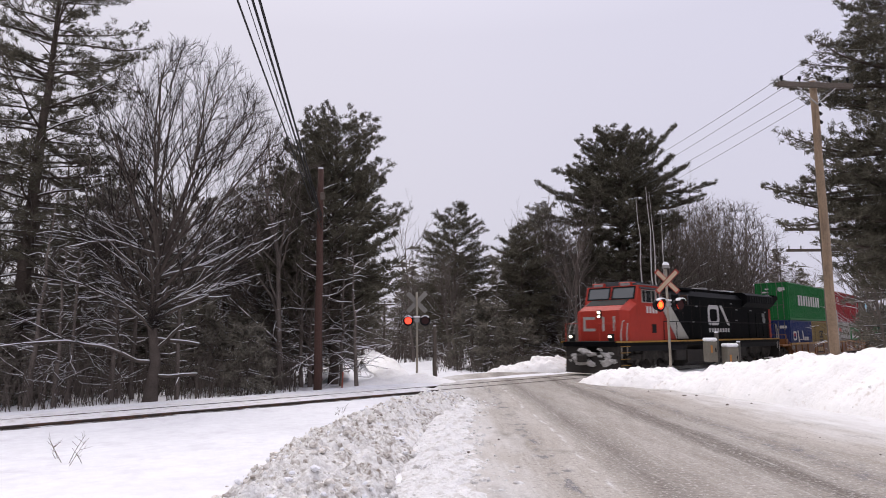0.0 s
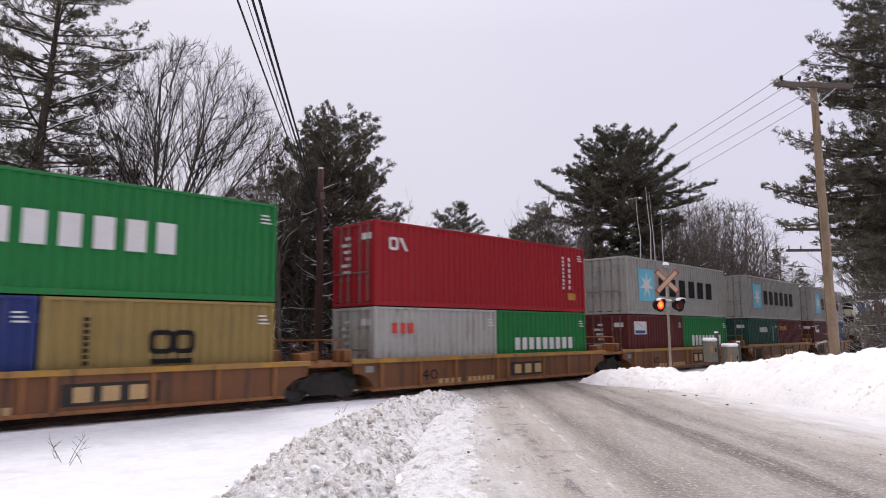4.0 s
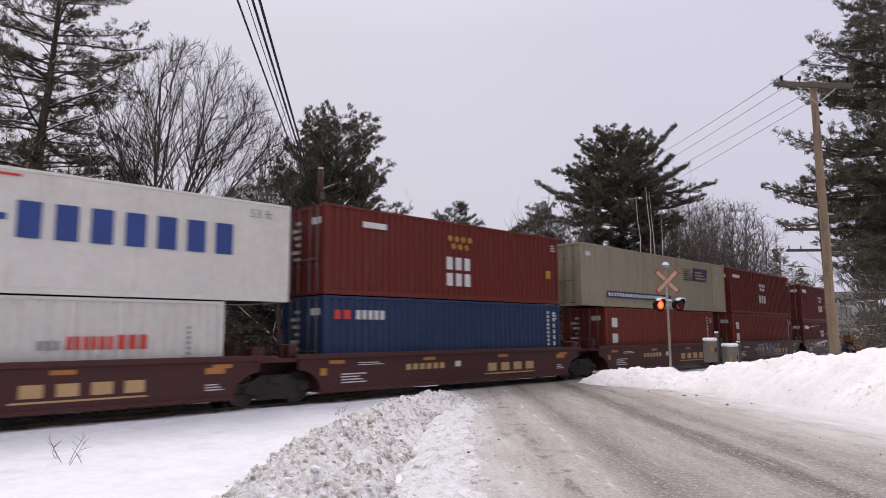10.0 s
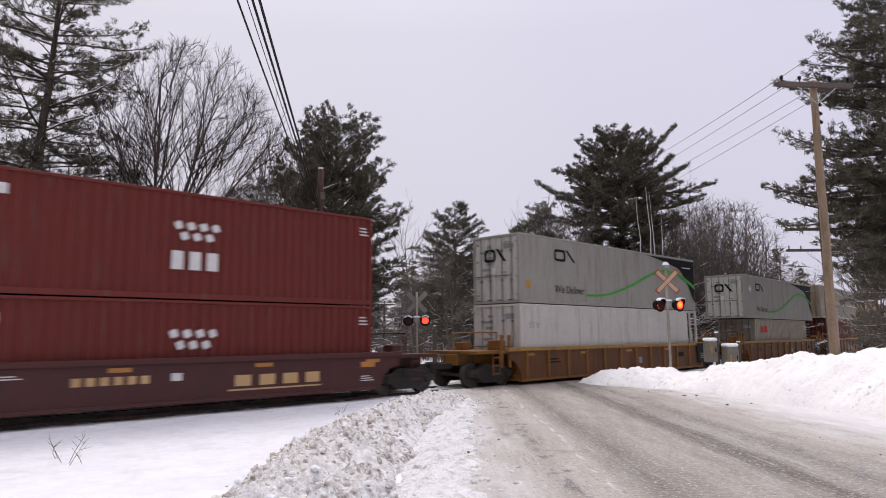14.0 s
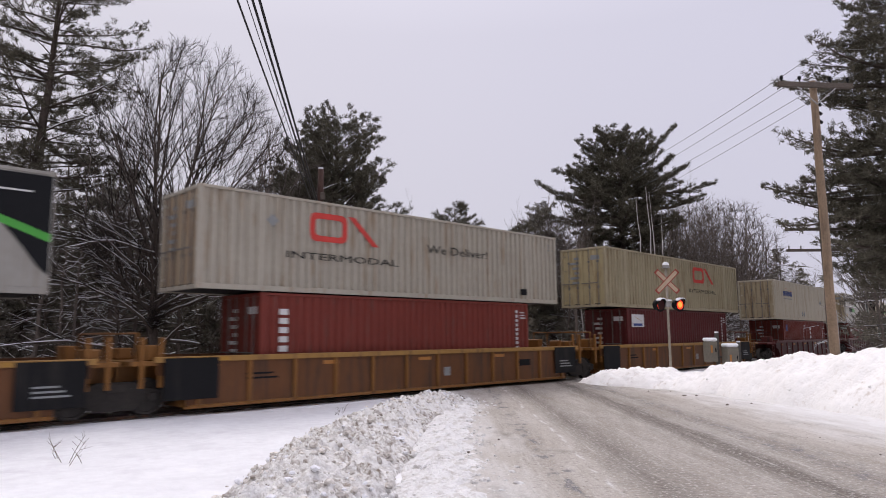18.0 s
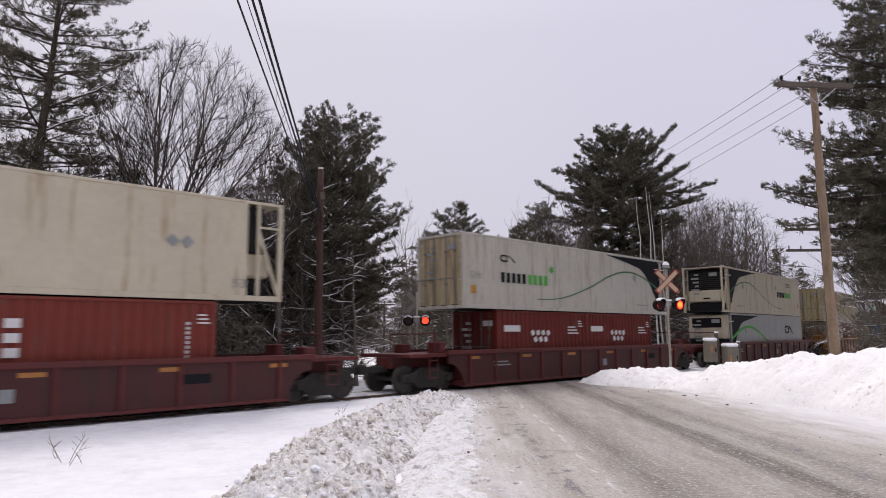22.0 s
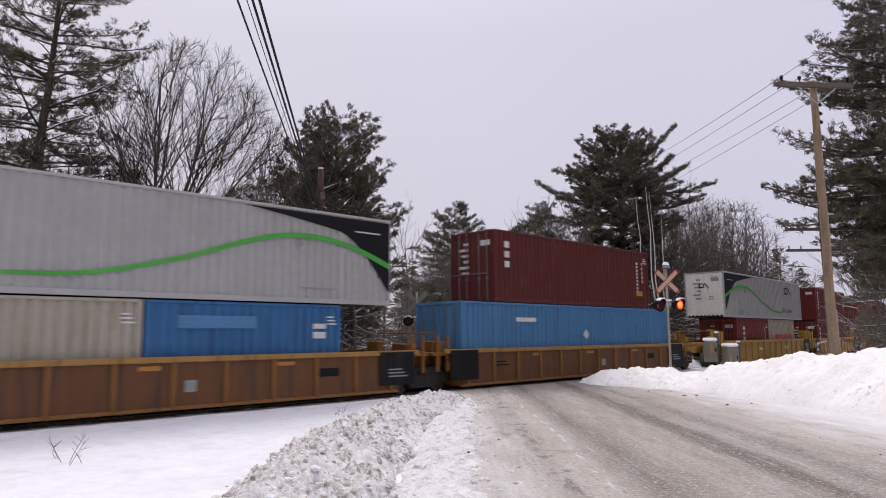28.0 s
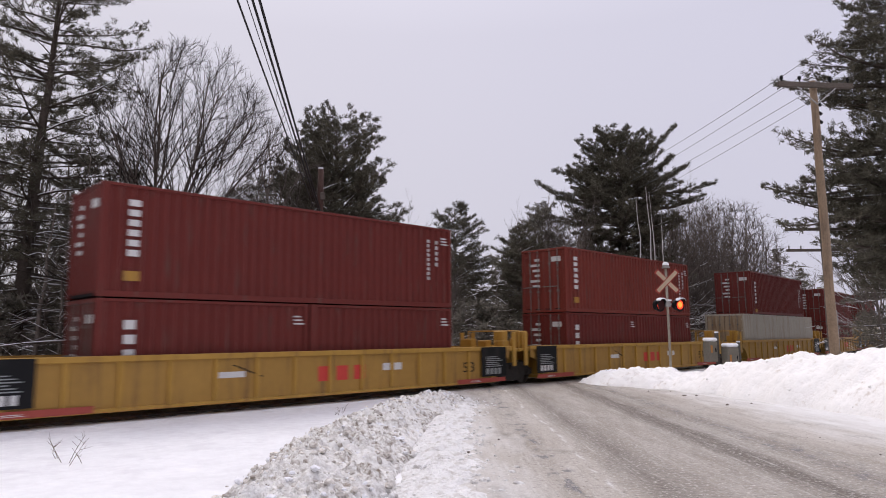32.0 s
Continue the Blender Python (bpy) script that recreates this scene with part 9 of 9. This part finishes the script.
cabinet(9.97, 25.6, 0.36, 0.4, 0.90, 1.66, ((0.29, 1.98),), "small grey steel cabinet on a post with a cap of snow")
cabinet(10.62, 25.4, 0.46, 0.4, 0.55, 1.45, ((0.36, 1.62),), "low grey steel cabinet between posts with a cap of snow")

# ---- poles and wires ----
def round_pole(name, x, y, h, r0, r1, mat, label, z=-0.3):
    root = empty(name, label, "utility pole", "utility poles", pose(x, y, 0))
    s = Shape()
    n = 8
    s.tube([(0.01 * math.sin(i * 1.7), 0.01 * math.cos(i * 2.3), z + (h - z) * i / n) for i in range(n + 1)], [r0 + (r1 - r0) * i / n for i in range(n + 1)], 14)
    s.link("shaft", mat, root, smooth=True)
    Shape().rod((0, 0, h), (0, 0, h + 0.05), r1 * 0.9, 12).link("top_snow", M_SNOWCAP, root)
    return root


plx, ply = ground_xy(-4.78, 26.0)
pl = round_pole("utility_pole", plx, ply, 8.50, 0.165, 0.115, M_POLER, "dark red-brown wooden utility pole at the woods' edge")
Shape().box(-0.10, 0.10, -0.17, -0.10, 7.25, 7.55, 0.02).link("bracket", M_ARM, pl)
prx, pry = ground_xy(11.42, 20.0)
pr = round_pole("utility_pole", prx, pry, 9.62, 0.14, 0.10, M_POLEW, "weathered grey-brown wooden utility pole behind the snow bank")
ax, ay = RGT
AR = math.atan2(ay, ax)
arm = Shape().box(-1.22, 1.22, -0.15, -0.04, 9.38, 9.54, 0.012).link("crossarm", M_ARM, pr, "dark weathered crossarm", at=pose(0, 0, 0, 0, 0, math.degrees(AR) + 6))
for sx in (-1, 1):
    Shape().rod((sx * 0.62, -0.16, 9.36), (0, -0.13, 8.85), 0.02, 6).link("brace", M_GALV, arm)
for x in (-1.08, -0.5, 0.5, 1.08):
    Shape().rod((x, -0.1, 9.54), (x, -0.1, 9.62), 0.02, 8).rod((x, -0.1, 9.62), (x, -0.1, 9.72), 0.05, 10).link("insulator", M_BLACK, arm)
for z in (8.35, 8.62, 8.9):
    Shape().rod((0.1, -0.08, z), (0.26, -0.08, z), 0.05, 10).link("spool_insulator", M_BLACK, pr)
Shape().rod((0.20, -0.06, -0.2), (0.20, -0.06, 2.6), 0.035, 8).link("conduit", M_GALV, pr, "pale conduit")
p2x, p2y = ground_xy(14.46, 25.5)
p2 = round_pole("telegraph_pole", p2x, p2y, 8.2, 0.12, 0.09, M_ARM, "dark telegraph pole with two arms behind the pine")
for z in (5.8, 5.0):
    q = Shape().box(-1.45, 0.9, -0.11, -0.02, z, z + 0.1, 0.01).link("crossarm", M_ARM, p2, at=pose(0, 0, 0, 0, 0, math.degrees(AR)))
    for x in (-1.35, -0.9):
        Shape().rod((x, -0.06, z + 0.1), (x, -0.06, z + 0.22), 0.03, 8).link("insulator", M_GALV, q)
for a, d, h in ((5.0, 56, 8.2), (-5.4, 62, 5.2), (-0.42, 31.6, 2.4), (14.3, 54.0, 14.2)):
    x, y = ground_xy(a, d)
    far = round_pole("telegraph_pole", x, y, h, 0.11, 0.08, M_ARM, "distant grey utility pole by the woods")
    if h > 3:
        q = Shape().box(-0.95, 0.95, -0.12, -0.02, h - 0.4, h - 0.28, 0.01).link("crossarm", M_ARM, far, at=pose(0, 0, 0, 0, 0, math.degrees(AR)))
        Shape().box(-0.95, 0.95, -0.11, -0.03, h - 0.28, h - 0.24, 0.01).link("arm_snow", M_SNOWCAP, q)


def cable(p, q, sag, r, mat, label, n=28):
    pts = [(p[0] + (q[0] - p[0]) * t, p[1] + (q[1] - p[1]) * t, p[2] + (q[2] - p[2]) * t - sag * 4 * t * (1 - t)) for t in (i / n for i in range(n + 1))]
    return tagged(Shape().tube(pts, [r] * (n + 1), 6).link("overhead_cable", mat, smooth=True), label, "cable", "overhead cables")


for off, z0, r in ((-0.72, 6.15, 0.017), (-0.43, 6.3, 0.008), (-0.28, 6.45, 0.022), (-0.07, 6.62, 0.024)):
    cable((plx, ply - 0.12, z0), (*ground_xy(0.77 + off, -20.0), 9.0), 0.35, r, M_WIRE, "black overhead cable strung along the road")
for off, z, z_far in ((-1.08, 9.68, 14.5), (-0.5, 9.68, 13.75), (0.5, 9.68, 13.05), (1.08, 9.68, 12.2)):
    c0, s0 = math.cos(AR), math.sin(AR)
    x0, y0 = prx + c0 * off, pry + s0 * off
    cable((x0, y0, z), (*ground_xy(14.3 + off * 0.3, 54.0), z_far), 0.15, 0.009, M_WIREG, "thin grey overhead wire along the road")
    cable((x0, y0, z), (*ground_xy(12.6 + off, -8), 10.4), 0.25, 0.008, M_WIRED, "thin grey overhead wire along the road")

# ---- small things in the snow ----
def stalks(a, d, n, h, seed, label):
    rg = random.Random(seed)
    x, y = ground_xy(a, d)
    v, f = [], []
    for i in range(n):
        p = Vector((rg.gauss(0, 0.12), rg.gauss(0, 0.12), -0.05))
        w = Vector((rg.gauss(0, 0.45), rg.gauss(0, 0.45), 1)).normalized()
        q = p + w * h * rg.uniform(0.5, 1.0)
        limb(v, f, [p, p.lerp(q, 0.5) + Vector((rg.gauss(0, 0.02), rg.gauss(0, 0.02), 0)), q], [0.007, 0.005, 0.002], 3)
        for k in range(3):
            b = p.lerp(q, rg.uniform(0.4, 0.95))
            limb(v, f, [b, b + Vector((rg.gauss(0, 0.09), rg.gauss(0, 0.09), rg.uniform(0.03, 0.14)))], [0.004, 0.0015], 3)
    ob = plain("dry_shrub", v, f, M_GRASS)
    ob.matrix_basis = pose(x, y, ground_z(x, y))
    return tagged(ob, label, "shrub", "dry shrubs")


stalks(-6.2, 11.4, 4, 0.66, 3, "small bare shrub standing in the snow")
stalks(-6.6, 11.9, 2, 0.5, 4, "small bare shrub standing in the snow")
stalks(-2.95, 18.6, 4, 0.32, 5, "thin dry weed in the snow")
stalks(-5.0, 40.0, 6, 0.7, 6, "thin dry weed in the snow")
sx, sy_ = ground_xy(-4.05, 27.3)
tagged(Shape().box(-0.045, 0.045, -0.012, 0.012, -0.3, 0.62, 0.004).link("marker_stake", M_REDMARK, at=pose(sx, sy_, ground_z(sx, sy_), 0, 8, 30)), "short faded red marker stake in the snow", "stake")


# ---- what moves ----
def run(t):
    """How far the train has come, in metres, at t seconds."""
    return 14.2758 * t - 0.007165 * t * t + 0.00022070 * t ** 3


def key_train():
    for thing in [loco, *CARS, *LOADS]:
        start, _, z = thing.matrix_basis.translation
        rows = []
        for k in range(33):
            x, y, turn = line_at(start - run(k))
            rows.append((k, pose(x, y, z, 0, 0, math.degrees(turn))))
        walk(thing, rows)


def key_wheels():
    """Each wheelset turns while its car is near enough to be seen."""
    for car, wheel, off in WHEELS:
        x0 = car.get("start", 0.0) + off
        p = wheel.matrix_basis.translation.copy()
        r = p.z
        rows = [(0.0, pose(*p))]
        last = 0
        for k in range(1, 960):
            t = k / 30
            x = x0 - run(t)
            if -6 < x < 46:
                rows.append((t, pose(*p, 0, -math.degrees(run(t) / r) % 360, 0)))
                last = k
        rows.append((32.0, pose(*p, 0, -math.degrees(run(last / 30) / r) % 360, 0)))
        walk(wheel, rows)


def key_lamps():
    """The two lamps of each signal take turns: an added disc, no real lamp part, swings up under the hood of the lamp
    that shines.
    """
    half, first = 0.4948, 0.145
    for shutter, when in SHUTTERS:
        p = shutter.matrix_basis.translation.copy()
        up = lambda lit: pose(*p, -84 if lit else 0, 0, 0)
        lit = when == "left"
        rows = [(0.0, up(lit))]
        k = 0
        while first + k * half < 31.95:
            t = first + k * half
            now = (k % 2 == 0) == (when == "right")
            rows += [(t - 0.034, up(lit)), (t, up(now))]
            lit = now
            k += 1
        rows.append((32.0, up(lit)))
        walk(shutter, rows)


def motions():
    for car in [loco, *CARS]:
        car["start"] = car.matrix_basis.translation.x
    key_wheels()
    key_train()
    key_lamps()


motions()
